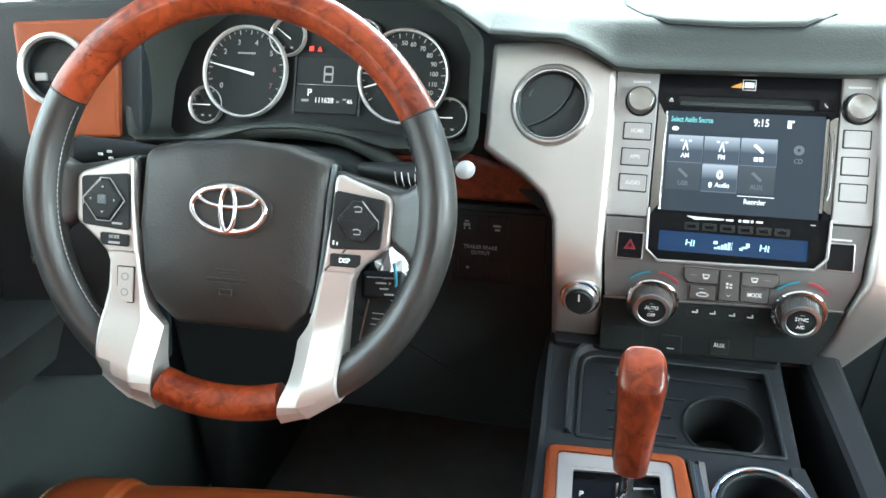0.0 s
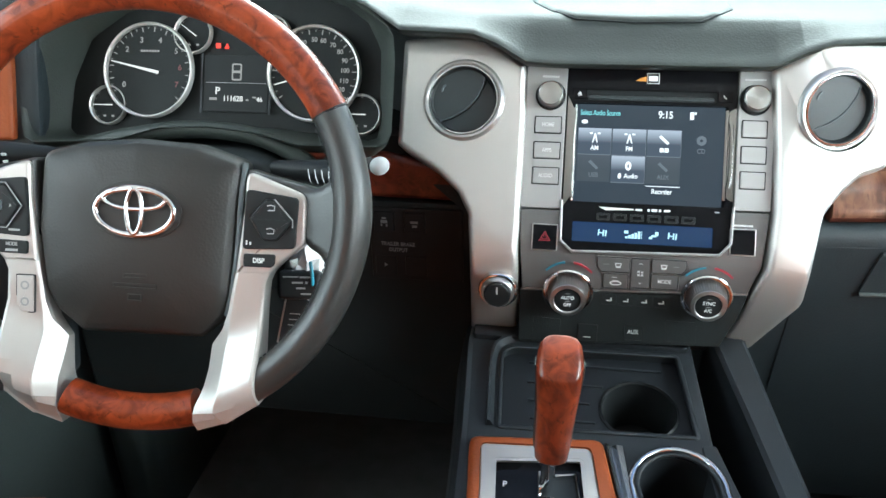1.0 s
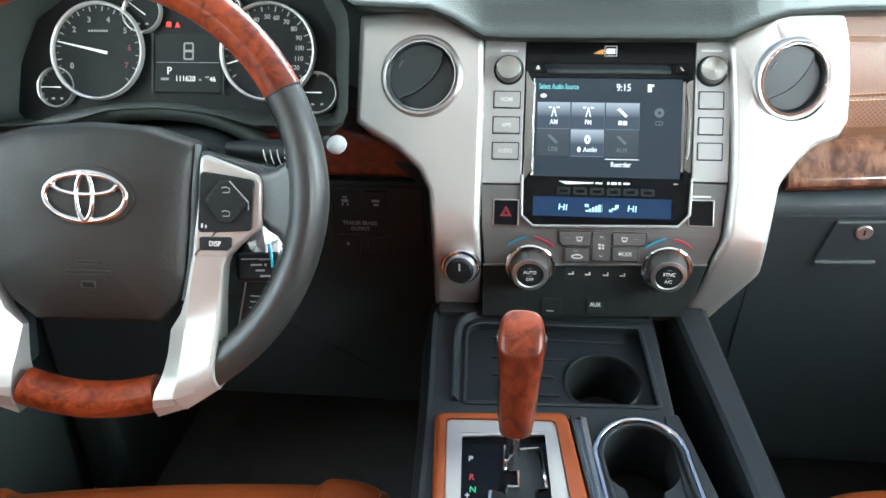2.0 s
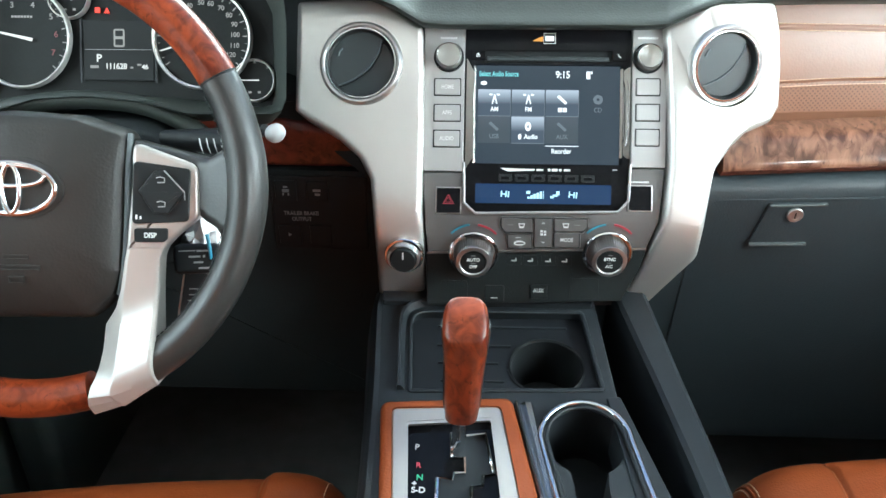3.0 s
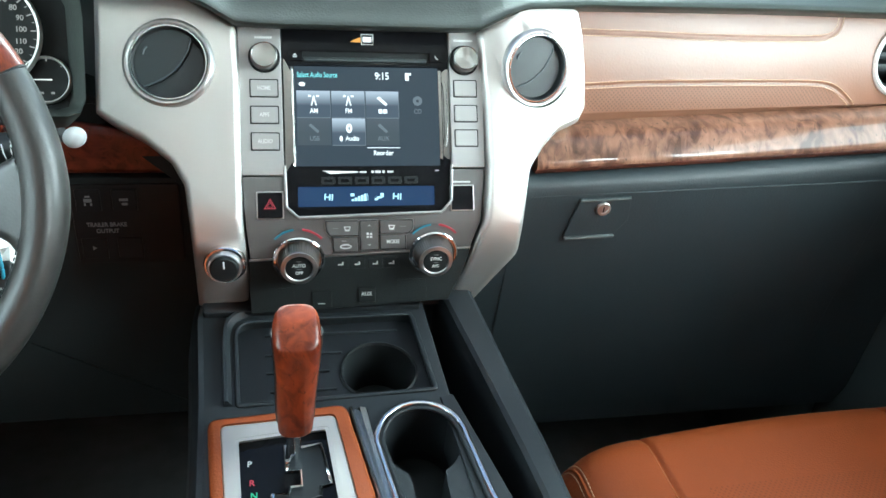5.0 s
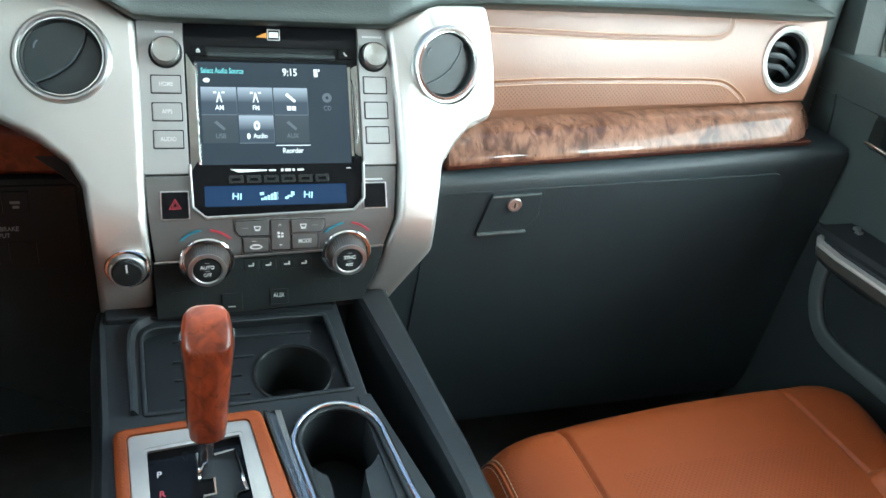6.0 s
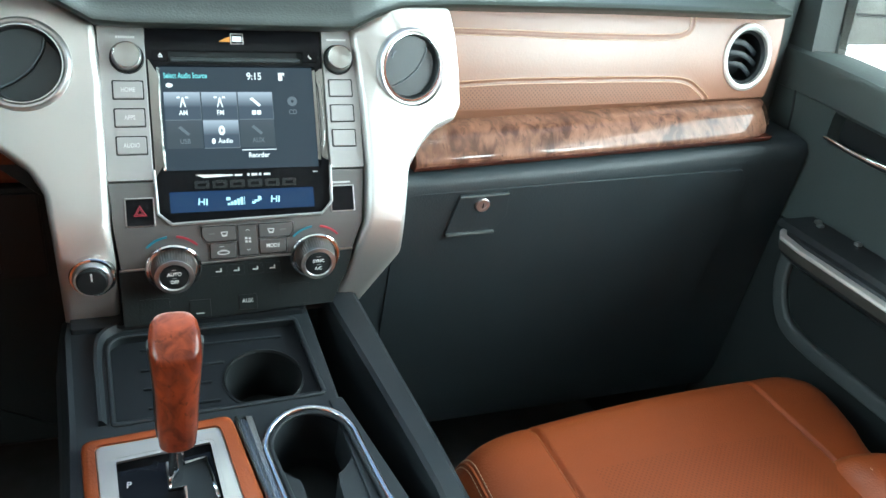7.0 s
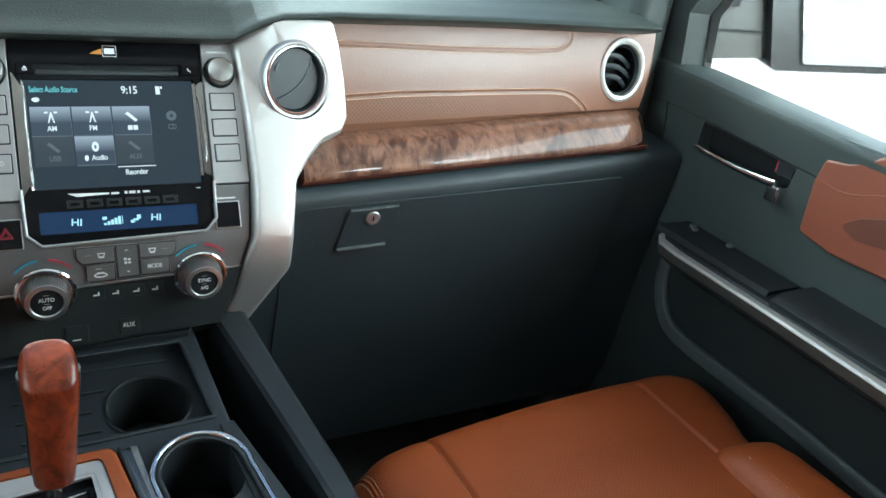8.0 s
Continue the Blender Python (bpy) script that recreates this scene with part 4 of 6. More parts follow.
# ringed emblem of three plain chrome ovals
part("emblem_seat", plate(circle(0.0015, -0.003, 0.0372, 40, ry=0.0248), -0.002, 0.0052, 0.0015), PAD, hub, "shallow oval seat")


def ring_oval(rx, ry, w, cy=0.0, dz=0.0):
    return sweep([(0.0015 + rx * math.cos(2 * math.pi * i / 48), cy - 0.0030 + ry * math.sin(2 * math.pi * i / 48), 0.0068 + dz) for i in range(48)], oval(w, 0.0022, 10), closed=True)


part("emblem_ring", ring_oval(0.0312, 0.0190, 0.0026), CHROME, hub, "chrome oval ring", angle=60)
part("emblem_ring", ring_oval(0.0062, 0.0180, 0.0022, 0.0, 0.0006), CHROME, hub, "upright chrome oval", angle=60)
part("emblem_ring", ring_oval(0.0245, 0.0078, 0.0021, 0.0095, 0.0003), CHROME, hub, "level chrome oval", angle=60)
for x, y, w, h in ((0.001, -0.0555, 0.020, 0.0042), (0.001, -0.0635, 0.036, 0.0046), (0.001, -0.0730, 0.012, 0.0060)):
    part("moulded_print", plate(rect(x - w / 2, y - h / 2, x + w / 2, y + h / 2, 0.001), 0.0030, 0.0044, 0.0004, [rect(x - w / 2 + 0.0012, y - h / 2 + 0.0012, x + w / 2 - 0.0012, y + h / 2 - 0.0012)]), PAD, hub, flat=True)


def sliced(bm, axis, cuts):
    """Cuts the mesh across at each distance along the axis, so that it can be curved."""
    for c in cuts:
        co, no = Vector(), Vector()
        co[axis], no[axis] = c, 1
        bmesh.ops.bisect_plane(bm, geom=bm.verts[:] + bm.edges[:] + bm.faces[:], plane_co=co, plane_no=no)
    return bm


def smooth(a, b, v):
    t = min(1, max(0, (v - a) / (b - a)))
    return t * t * (3 - 2 * t)


def spoke(s):
    """One half of the wheel's centre: satin shell down over the rim, leather web, switches."""
    side = rounded([(0.0872, 0.0341), (0.1369, 0.0165), (0.1366, -0.0232), (0.1150, -0.0415), (0.1075, -0.0500), (0.0805, -0.0500), (0.0825, -0.0300), (0.086, 0.0)],
                   [0.006, 0.010, 0.008, 0.012, 0.004, 0.002, 0.02, 0.02])
    part("spoke_head", plate([(s * x, y) for x, y in side], -0.028, -0.002, 0.0035, seg=3), SATIN, wheel, "satin silver switch surround", at=HUB, angle=32)
    # outer edge, crease and inner edge of the arm, from the switches down over the rim; last: how far the inner facet falls
    rows_ = (((0.1110, -0.0440), (0.0840, -0.0440), (0.0815, -0.0440), 0.002), ((0.1060, -0.0565), (0.0812, -0.0580), (0.0788, -0.0580), 0.002), ((0.1046, -0.0800), (0.0780, -0.0815), (0.0752, -0.0815), 0.002),
             ((0.1044, -0.0950), (0.0765, -0.0945), (0.0705, -0.0965), 0.004), ((0.1043, -0.1050), (0.0758, -0.1000), (0.0660, -0.1030), 0.008), ((0.1042, -0.1120), (0.0755, -0.1080), (0.0600, -0.1115), 0.012),
             ((0.1040, -0.1250), (0.0752, -0.1260), (0.0598, -0.1300), 0.012), ((0.1038, -0.1350), (0.0748, -0.1400), (0.0594, -0.1420), 0.011), ((0.1040, -0.1410), (0.0735, -0.1480), (0.0580, -0.1490), 0.009),
             ((0.1044, -0.1455), (0.0722, -0.1540), (0.0562, -0.1550), 0.005), ((0.1048, -0.1490), (0.0715, -0.1600), (0.0552, -0.1620), 0.002), ((0.1050, -0.1515), (0.0740, -0.1660), (0.0553, -0.1690), 0.001),
             ((0.1052, -0.1535), (0.0765, -0.1700), (0.0555, -0.1745), 0.001), ((0.1052, -0.1548), (0.0775, -0.1718), (0.0557, -0.1782), 0.001), ((0.1052, -0.1552), (0.0778, -0.1724), (0.0558, -0.1794), 0.001))

    def crown(x, y):
        r = math.hypot(x - 0.005 * s, y)
        return -0.0028 + 0.0228 * smooth(0.126, 0.166, r) - 0.014 * smooth(0.170, 0.1885, r) ** 1.5
    rings_ = []
    for o, c, q, fall in rows_:
        m_ = ((o[0] + c[0]) / 2, (o[1] + c[1]) / 2)
        ring = [(s * o[0], o[1], -0.024), (s * o[0], o[1], crown(*o) - 0.0030), (s * (o[0] - 0.0010), o[1], crown(*o) - 0.0009), (s * (o[0] - 0.0034), o[1], crown(*o)), (s * m_[0], m_[1], crown(*m_) + 0.0004),
                (s * (c[0] + 0.0012), c[1], crown(*c)), (s * (c[0] - 0.0008), c[1], crown(*c) - 0.0006), (s * q[0], q[1], crown(*q) - fall), (s * q[0], q[1], -0.024)]
        rings_.append(ring)
    part("spoke", loft(rings_), SATIN, wheel, "satin silver lower spoke trim", at=HUB, angle=24)
    web = rounded([(0.085, 0.036), (0.1156, 0.0285), (0.1432, 0.0225), (0.1543, 0.029), (0.1620, 0.044), (0.170, 0.046), (0.172, -0.066), (0.1630, -0.0640), (0.1563, -0.0421), (0.149, -0.031), (0.1405, -0.0269), (0.1349, -0.0226), (0.08, -0.03)],
                  [0.004, 0.02, 0.012, 0.008, 0.004, 0.004, 0.004, 0.004, 0.01, 0.01, 0.006, 0.004, 0.004])
    bm = sliced(plate([(s * x, y) for x, y in web], -0.024, -0.001, 0.008, seg=4), 0, [s * (0.095 + 0.008 * i) for i in range(9)])
    for v in bm.verts:
        v.co.z += -0.006 + 0.016 * smooth(0.125, 0.168, abs(v.co.x)) - 0.004 * math.exp(-((v.co.y - 0.004) / 0.012) ** 2) * smooth(0.135, 0.150, abs(v.co.x))
    part("spoke_arm", bm, BLACKHIDE, wheel, "black leather spoke web with a thumb rest", at=HUB, angle=50)
    pz = -0.0005
    sw = part("switch_pad", plate([(s * x, y) for x, y in rounded([(0.0885, 0.0195), (0.1308, 0.0143), (0.1290, -0.0265), (0.0862, -0.0290)], 0.004)], -0.008, pz + 0.0018, 0.0014), HARD, wheel, "black switch pad", at=HUB)
    rh = [(s * x, y) for x, y in rounded([(0.0922, -0.0030), (0.1045, 0.0125), (0.1120, 0.0125), (0.1272, -0.0040), (0.1145, -0.0205), (0.1035, -0.0205)], 0.002)]
    part("rocker", plate(rh, -0.004, pz + 0.0050, 0.0020), HARD, sw, "diamond-shaped rocker")
    part("rocker_edge", sweep([(s * x, y, pz + 0.0040) for x, y in ((0.1120, 0.0128), (0.1268, -0.0032), (0.1270, -0.0095))], oval(0.0005, 0.0005, 6)), GREYPRINT, sw, "fine bright edge")
    marks("split", [(min(s * 0.0945, s * 0.1255), -0.0046, max(s * 0.0945, s * 0.1255), -0.0036)], pz + 0.0054, SHADE, sw)
    cx = s * 0.1095
    if s > 0:
        for y in (0.0050, -0.0135):
            part("icon", sweep([(cx - 0.0032, y + 0.0022, pz + 0.0052), (cx, y + 0.0030, pz + 0.0052), (cx + 0.0030, y + 0.0020, pz + 0.0052), (cx + 0.0028, y - 0.0012, pz + 0.0052), (cx - 0.0024, y - 0.0014, pz + 0.0052)], oval(0.0005, 0.0002, 6)), GREYPRINT, sw)
    else:
        for dx, dy in ((0, 0.0105), (0, -0.0105), (0.0105, 0), (-0.0105, 0)):
            part("icon", plate([(cx + dx + 0.0014 * math.cos(a), -0.0040 + dy + 0.0014 * math.sin(a)) for a in [math.atan2(dy, dx) + k * 2 * math.pi / 3 for k in range(3)]], pz + 0.0048, pz + 0.0054), GREYPRINT, sw, flat=True)
        part("pad_outline", sweep([(-x, y, pz + 0.0032) for x, y in ((0.0908, -0.0040), (0.1040, 0.0140), (0.1125, 0.0140), (0.1286, -0.0040), (0.1150, -0.0220), (0.1030, -0.0220))], oval(0.0005, 0.0006, 6), closed=True), GREYPRINT, sw, "fine pale outline")
    if s > 0:
        for k in (0, 1):
            marks("icon", [(0.0895 + 0.0030 * k, -0.0250, 0.0908 + 0.0030 * k, -0.0215 - 0.001 * k)], pz + 0.0022, WHITE, sw)
    else:
        part("centre_button", plate(rect(-0.1135, -0.0080, -0.1055, 0.0000, 0.001), 0, pz + 0.0066, 0.0012), SLATE, sw, "square centre button")
        marks("icon", [(-0.1020, -0.0245, -0.0930, -0.0228)], pz + 0.0022, GREYPRINT, sw)
    b = part("button", plate([(s * x, y) for x, y in rounded([(0.0875, -0.0325), (0.1131, -0.0320), (0.1128, -0.0400), (0.1100, -0.0428), (0.0877, -0.0431)], 0.002)], -0.008, pz + 0.0012, 0.0010), HARD, wheel, "small black button", at=HUB)
    if s > 0:
        lettering("DISP", 0.0056, WHITE, b, 0.1000, -0.0376, pz + 0.0014, stretch=0.85)
    else:
        lettering("MODE", 0.0042, GREYPRINT, b, -0.1000, -0.0353, pz + 0.0014, stretch=0.8)
        marks("print", [(-0.1050, -0.0412, -0.0950, -0.0392)], pz + 0.0015, GREYPRINT, b)
        h = part("heating_button", plate(rect(-0.0965, -0.0905, -0.0825, -0.0605, 0.001), -0.012, 0.0000, 0.001), SATIN, wheel, "silver wheel heating button", at=HUB)
        part("button_gap", plate(rect(-0.0973, -0.0913, -0.0817, -0.0597, 0.0014), -0.008, -0.0012, 0, [rect(-0.0965, -0.0905, -0.0825, -0.0605, 0.001)]), HARD, h)
        for y in (-0.0685, -0.0820):
            part("icon", plate(circle(-0.0895, y, 0.0036, 16), -0.0002, 0.0004, 0, [circle(-0.0895, y, 0.0022, 12)]), GREYPRINT, h, flat=True)


spoke(1)
spoke(-1)
part("boss", lathe([(0.062, -0.13), (0.070, -0.06), (0.074, -0.034), (0.05, -0.028), (0, -0.028)], 32), HARD, wheel, "black column boss", at=Matrix.Translation((-0.005, -0.02, 0)))

# ---- steering column, stalks and key ----
column = thing("steering_column", "black moulded steering column shroud below the instruments", "column shroud", pose(-0.418, -0.155, 0.770) @ pose(0, 0, 0, 0, 0, 6) @ pose(0, 0, 0, 69))
sh = []
for z, k, yy in ((-0.16, 1.35, 0.0), (-0.08, 1.20, 0.0), (-0.01, 1.0, 0.0), (0.03, 0.92, -0.002), (0.045, 0.82, -0.004)):
    sh.append([(0.085 * k * x, yy + (0.062 if y > 0 else 0.075) * k * y, z) for x, y in [(math.copysign(abs(math.cos(a)) ** 0.7, math.cos(a)), math.copysign(abs(math.sin(a)) ** 0.7, math.sin(a))) for a in [2 * math.pi * i / 40 for i in range(40)]]])
part("shroud", loft(sh), SHADE, column, "black column shroud", angle=60)

stalk = thing("wiper_stalk", "black wiper stalk with white markings behind the wheel", "control stalk", Matrix())
part("arm", sweep(curve3([(-0.345, -0.175, 0.824), (-0.311, -0.185, 0.826), (-0.277, -0.192, 0.826)]), lambda t: oval(0.006 + 0.0080 * t, 0.006 + 0.0080 * t, 14)), HARD, stalk, "tapered black arm", angle=60)
for x in (-0.301, -0.295, -0.289):
    part("print", sweep([(x - 0.002, -0.2035, 0.835), (x - 0.0005, -0.2065, 0.829), (x + 0.001, -0.2065, 0.823)], oval(0.0006, 0.0003, 6)), GREYPRINT, stalk)
part("band", sweep([(-0.2855 + 0.0145 * math.cos(a) * 0.1, -0.191 - 0.0148 * math.cos(a), 0.8265 + 0.0148 * math.sin(a)) for a in [radians(-60 + 10 * i) for i in range(14)]], oval(0.0005, 0.0005, 6)), BUTTONPRINT, stalk, "white ring mark")
tip = thing("column_lever", "column lever with a pale rounded knob", "lever", Matrix())
part("rod", sweep([(-0.330, -0.105, 0.800), (-0.262, -0.150, 0.822)], oval(0.006, 0.006, 12)), HARD, tip, "thin black rod")
part("knob", lathe([(0.0084 * math.sin(math.pi * i / 14), -0.0092 * math.cos(math.pi * i / 14)) for i in range(15)], 28), GREYPRINT, tip, "pale rounded knob", angle=80, at=pose(-0.2505, -0.160, 0.8235) @ pose(0, 0, 0, 0, 70, 20))
lstalk = thing("light_stalk", "black light stalk with white symbols behind the wheel", "control stalk", Matrix())
part("arm", sweep(curve3([(-0.500, -0.215, 0.838), (-0.545, -0.228, 0.845), (-0.592, -0.240, 0.850)]), lambda t: oval(0.009 + 0.006 * t, 0.009 + 0.006 * t, 14)), HARD, lstalk, "tapered black arm", angle=60)
for ix, iz in ((-0.566, 0.851), (-0.556, 0.854), (-0.556, 0.8475)):
    part("print", block(ix, ix + 0.0042, -0.2495, -0.2478, iz, iz + 0.0022, 0.0003), BUTTONPRINT, lstalk)

cruise = thing("cruise_stalk", "short black cruise control stalk with white markings", "control stalk", pose(-0.3065, -0.236, 0.7390) @ pose(0, 0, 0, 68, 0, 6))
part("body", block(-0.024, 0.016, -0.014, 0.012, -0.03, 0.0, 0.005, 3), HARD, cruise, "black stalk body")
marks("print", [(-0.018, 0.0062, -0.004, 0.0072), (-0.003, 0.0056, 0.009, 0.0072), (-0.010, 0.0008, 0.000, 0.0024), (0.002, 0.0006, 0.004, 0.0026), (-0.006, -0.0042, 0.002, -0.0026), (-0.002, -0.0092, 0.007, -0.0076)], 0.0004, GREYPRINT, cruise)
part("end_cap", lathe([(0.009, 0), (0.010, 0.004), (0.0, 0.006)], 20), GREY, cruise, "grey end cap", at=pose(0.014, -0.002, -0.012, 0, 80, 0))
keyring = thing("ignition_key", "ignition key with crumpled clear wrap and a blue clip", "key", pose(-0.305, -0.208, 0.738))
random.seed(7)
kb = bmesh.new()
bmesh.ops.create_icosphere(kb, subdivisions=3, radius=0.027)
for v in kb.verts:
    v.co = v.co * (0.75 + 0.45 * noise.noise(v.co * 90)) + Vector((0, 0, 0.004 * noise.noise(v.co * 40)))
    v.co.z *= 1.25
part("plastic_wrap", kb, WHITE, keyring, "crumpled pale plastic wrap", angle=10)
part("clip", sweep(curve3([(0.006, -0.024, 0.022), (0.0075, -0.027, 0.010), (0.0065, -0.026, -0.002)]), oval(0.0016, 0.0016, 8)), BLUE, keyring, "blue plastic clip")
part("lock_barrel", lathe([(0.014, -0.02), (0.014, 0.01), (0.010, 0.014), (0, 0.014)], 24), BRUSHED, keyring, "metal lock barrel", at=pose(-0.02, 0.02, -0.01, 70, 0, 10))
tag = thing("key_tag", "black card tag with a pale edge hanging from the key", "tag", pose(-0.331, -0.200, 0.680) @ pose(0, 0, 0, 82, 0, 0))
part("card", plate([(-0.020, -0.0265), (0.018, -0.030), (0.020, 0.016), (-0.007, 0.026)], -0.0012, 0.0, 0.0004), HARD, tag, "glossy black card")
part("edge", sweep([(-0.0205, -0.0267, 0), (-0.0075, 0.0262, 0)], oval(0.0009, 0.0009, 6)), BRUSHED, tag, "pale metal edge")
marks("print", [(-0.006, 0.004, 0.010, 0.005), (-0.007, -0.002, 0.010, -0.001), (-0.009, -0.008, 0.006, -0.007)], 0.0004, GREYPRINT, tag)

# ---- instrument cluster ----
CLUSTER = pose(-0.43, -0.08, 0.86, 65)
cluster = thing("instrument_cluster", "black instrument cluster with silver ringed dials", "instrument cluster", CLUSTER)
face = rounded([(0.060, -0.0300), (-0.050, -0.0300), (-0.100, -0.0420), (-0.166, -0.044), (-0.162, 0.012), (-0.144, 0.056), (-0.104, 0.084), (-0.02, 0.100), (0.10, 0.100), (0.143, 0.085), (0.162, 0.050), (0.164, -0.040)], 0.01)
part("face_plate", plate(face, -0.02, -0.002), DIALFACE, cluster, "matt black dial plate")


def gauge(x, y, r, label, marks, a0, a1, needle):
    g = part("gauge", lathe([(r * 0.96, -0.001), (r * 0.5, -0.0016), (0, -0.0016)], 56), DIALFACE, cluster, label, at=Matrix.Translation((x, y, 0.0055 if r > 0.03 else 0.001)))
    w = 0.0018 if r > 0.03 else 0.0012
    part("ring", lathe([(r - w * 1.2, -0.002), (r - w, 0.0030), (r, 0.0042), (r + w * 0.5, 0.0030), (r + w * 0.7, -0.002)], 64), SILVER, g, "silver ring")
    bm = bmesh.new()
    for i in range(marks):
        a = radians(a0 + (a1 - a0) * i / (marks - 1))
        big = i % 2 == 0 or r < 0.03
        l0, l1, t = (0.83 if big else 0.88) * r, 0.93 * r, 0.0005 if big else 0.0003
        c, s = math.cos(a), math.sin(a)
        plate([(l0 * c + t * s, l0 * s - t * c), (l1 * c + t * s, l1 * s - t * c), (l1 * c - t * s, l1 * s + t * c), (l0 * c - t * s, l0 * s + t * c)], -0.0012, -0.0004, bm=bm)
    part("scale", bm, DIALMARK, g, "pale scale marks", flat=True)
    a = radians(needle)
    c, s = math.cos(a), math.sin(a)
    t, l, q = r * 0.034, r * 0.88, r * 0.24
    part("needle", plate([(-q * c + t * s, -q * s - t * c), (l * c + t * 0.3 * s, l * s - t * 0.3 * c), (l * c - t * 0.3 * s, l * s + t * 0.3 * c), (-q * c - t * s, -q * s + t * c)], 0.0016, 0.0026, 0.0005), NEEDLE, g, "white needle")
    return g


tach = gauge(-0.0762, 0.0236, 0.0472, "tachometer dial", 29, 210, -42, 168)
for n, (x, y) in {"0": (-0.0268, -0.0150), "2": (-0.0245, 0.0205), "3": (-0.0090, 0.0300), "4": (0.0110, 0.0300), "5": (0.0285, 0.0195)}.items():
    lettering(n, 0.0078, DIALMARK, tach, x, y, -0.0002)
for n, (x, y) in {"6": (0.0330, 0.0030), "7": (0.0300, -0.0140)}.items():
    lettering(n, 0.0078, DIMRED, tach, x, y, -0.0002)
marks("print", [(-0.0100 + i * 0.003, 0.0185, -0.0100 + i * 0.003 + 0.0022, 0.0205) for i in range(7)], -0.0003, DIALMARK, tach)
speedo = gauge(0.0972, 0.0240, 0.0465, "speedometer dial", 27, 215, -35, 197)
for n, (x, y) in {"10": (-0.030, -0.001), "20": (-0.0300, 0.0120), "30": (-0.022, 0.0230), "40": (-0.012, 0.0300), "50": (-0.001, 0.0330), "60": (0.0080, 0.0320), "70": (0.0180, 0.0280), "80": (0.0255, 0.0215), "90": (0.0305, 0.0130), "100": (0.0310, 0.0035), "110": (0.0305, -0.0065), "120": (0.0270, -0.0150)}.items():
    lettering(n, 0.0062, DIALMARK, speedo, x, y, -0.0002)
for x, y, a in ((-0.1215, -0.0120, 180), (-0.0320, 0.0620, 145), (0.0510, 0.0610, 30), (0.1455, -0.0140, 180)):
    sg = gauge(x, y, 0.0195, "small round gauge", 5, 225, 135 if x < 0 else 45, a)
    marks("print", [(-0.006, -0.012, -0.003, -0.010), (0.003, -0.012, 0.006, -0.010)], -0.0002, DIALMARK, sg)
info = part("info_display", plate(rect(-0.0190, -0.0150, 0.0485, 0.0410, 0.001), -0.004, 0.0012, 0.0005), MFD, cluster, "dim grey information display", flat=True)
for ex in (-0.0225, 0.0500):
    marks("display_edge", [(ex, -0.0170, ex + 0.0020, 0.0430)], 0.0012, GREY, info)
lettering("P", 0.0100, NEEDLE, info, -0.0040, 0.0052, 0.0014)
lettering("111628", 0.0074, NEEDLE, info, 0.0125, -0.0022, 0.0014, stretch=0.95)
marks("print", [(-0.0125, -0.0038, -0.0045, -0.0012), (0.0262, -0.0040, 0.0290, -0.0022), (0.0330, -0.0012, 0.0370, 0.0004)], 0.0014, DIALMARK, info)
lettering("46", 0.0062, NEEDLE, info, 0.0405, -0.0026, 0.0014)
part("truck_icon", plate(rect(0.0105, 0.0160, 0.0210, 0.0330, 0.002), 0.0012, 0.0015, 0, [rect(0.0120, 0.0260, 0.0195, 0.0315, 0.001), rect(0.0120, 0.0178, 0.0195, 0.0235, 0.001)]), DIALMARK, info, "small truck outline", flat=True)
marks("rule", [(-0.0170, 0.0135, 0.0470, 0.0139)], 0.0014, GREYPRINT, info)
marks("warning_lamp", [(-0.0075, 0.0480, -0.0025, 0.0530)], 0.0008, REDLAMP, cluster, "lit red warning lamp")
part("warning_lamp", plate([(0.0015, 0.0478), (0.0065, 0.0478), (0.0040, 0.0530)], 0, 0.0008), REDLAMP, cluster, "lit red warning lamp", flat=True)
# binnacle: walls flaring from the dial plate to the hood's mouth
inner = face
outer = rounded([(0.100, -0.0490), (0.062, -0.0400), (0.006, -0.0350), (-0.040, -0.0380), (-0.080, -0.0500), (-0.174, -0.056), (-0.179, -0.017), (-0.170, 0.027), (-0.152, 0.062), (-0.110, 0.105), (-0.02, 0.128), (0.09, 0.120), (0.135, 0.088), (0.168, 0.068), (0.184, 0.054), (0.187, 0.030), (0.187, -0.048)], 0.014)
for k in (inner, outer):
    if area2(k) < 0:
        k.reverse()


def even(poly, n):
    """The outline with n evenly spaced points."""
    pts = [Vector(p) for p in poly] + [Vector(poly[0])]
    seg = [(b - a).length for a, b in zip(pts, pts[1:])]
    tot, out = sum(seg), []
    for i in range(n):
        d, j = tot * i / n, 0
        while d > seg[j]:
            d -= seg[j]
            j += 1
        out.append(tuple(pts[j].lerp(pts[j + 1], d / seg[j] if seg[j] else 0)))
    return out


fi, fo = even(inner, 90), even(outer, 90)
rings = [[(x, y, -0.002) for x, y in fi]]
for t in (0.3, 0.65, 1.0):
    rings.append([(x0 + (x1 - x0) * t, y0 + (y1 - y0) * t, 0.05 * t ** 1.4) for (x0, y0), (x1, y1) in zip(fi, fo)])
rings.append([(x * (1.03 if x < 0 else 1.006), y * 1.03, 0.052) for x, y in fo])
rings.append([(x * (1.06 if x < 0 else 0.985), y * 1.06, 0.040) for x, y in fo])
rings.append([(x * (1.07 if x < 0 else 0.80), y * 1.07, -0.06) for x, y in fo])
part("binnacle", loft(rings, caps=False), DASH, cluster, "charcoal binnacle walls round the dials", angle=60)
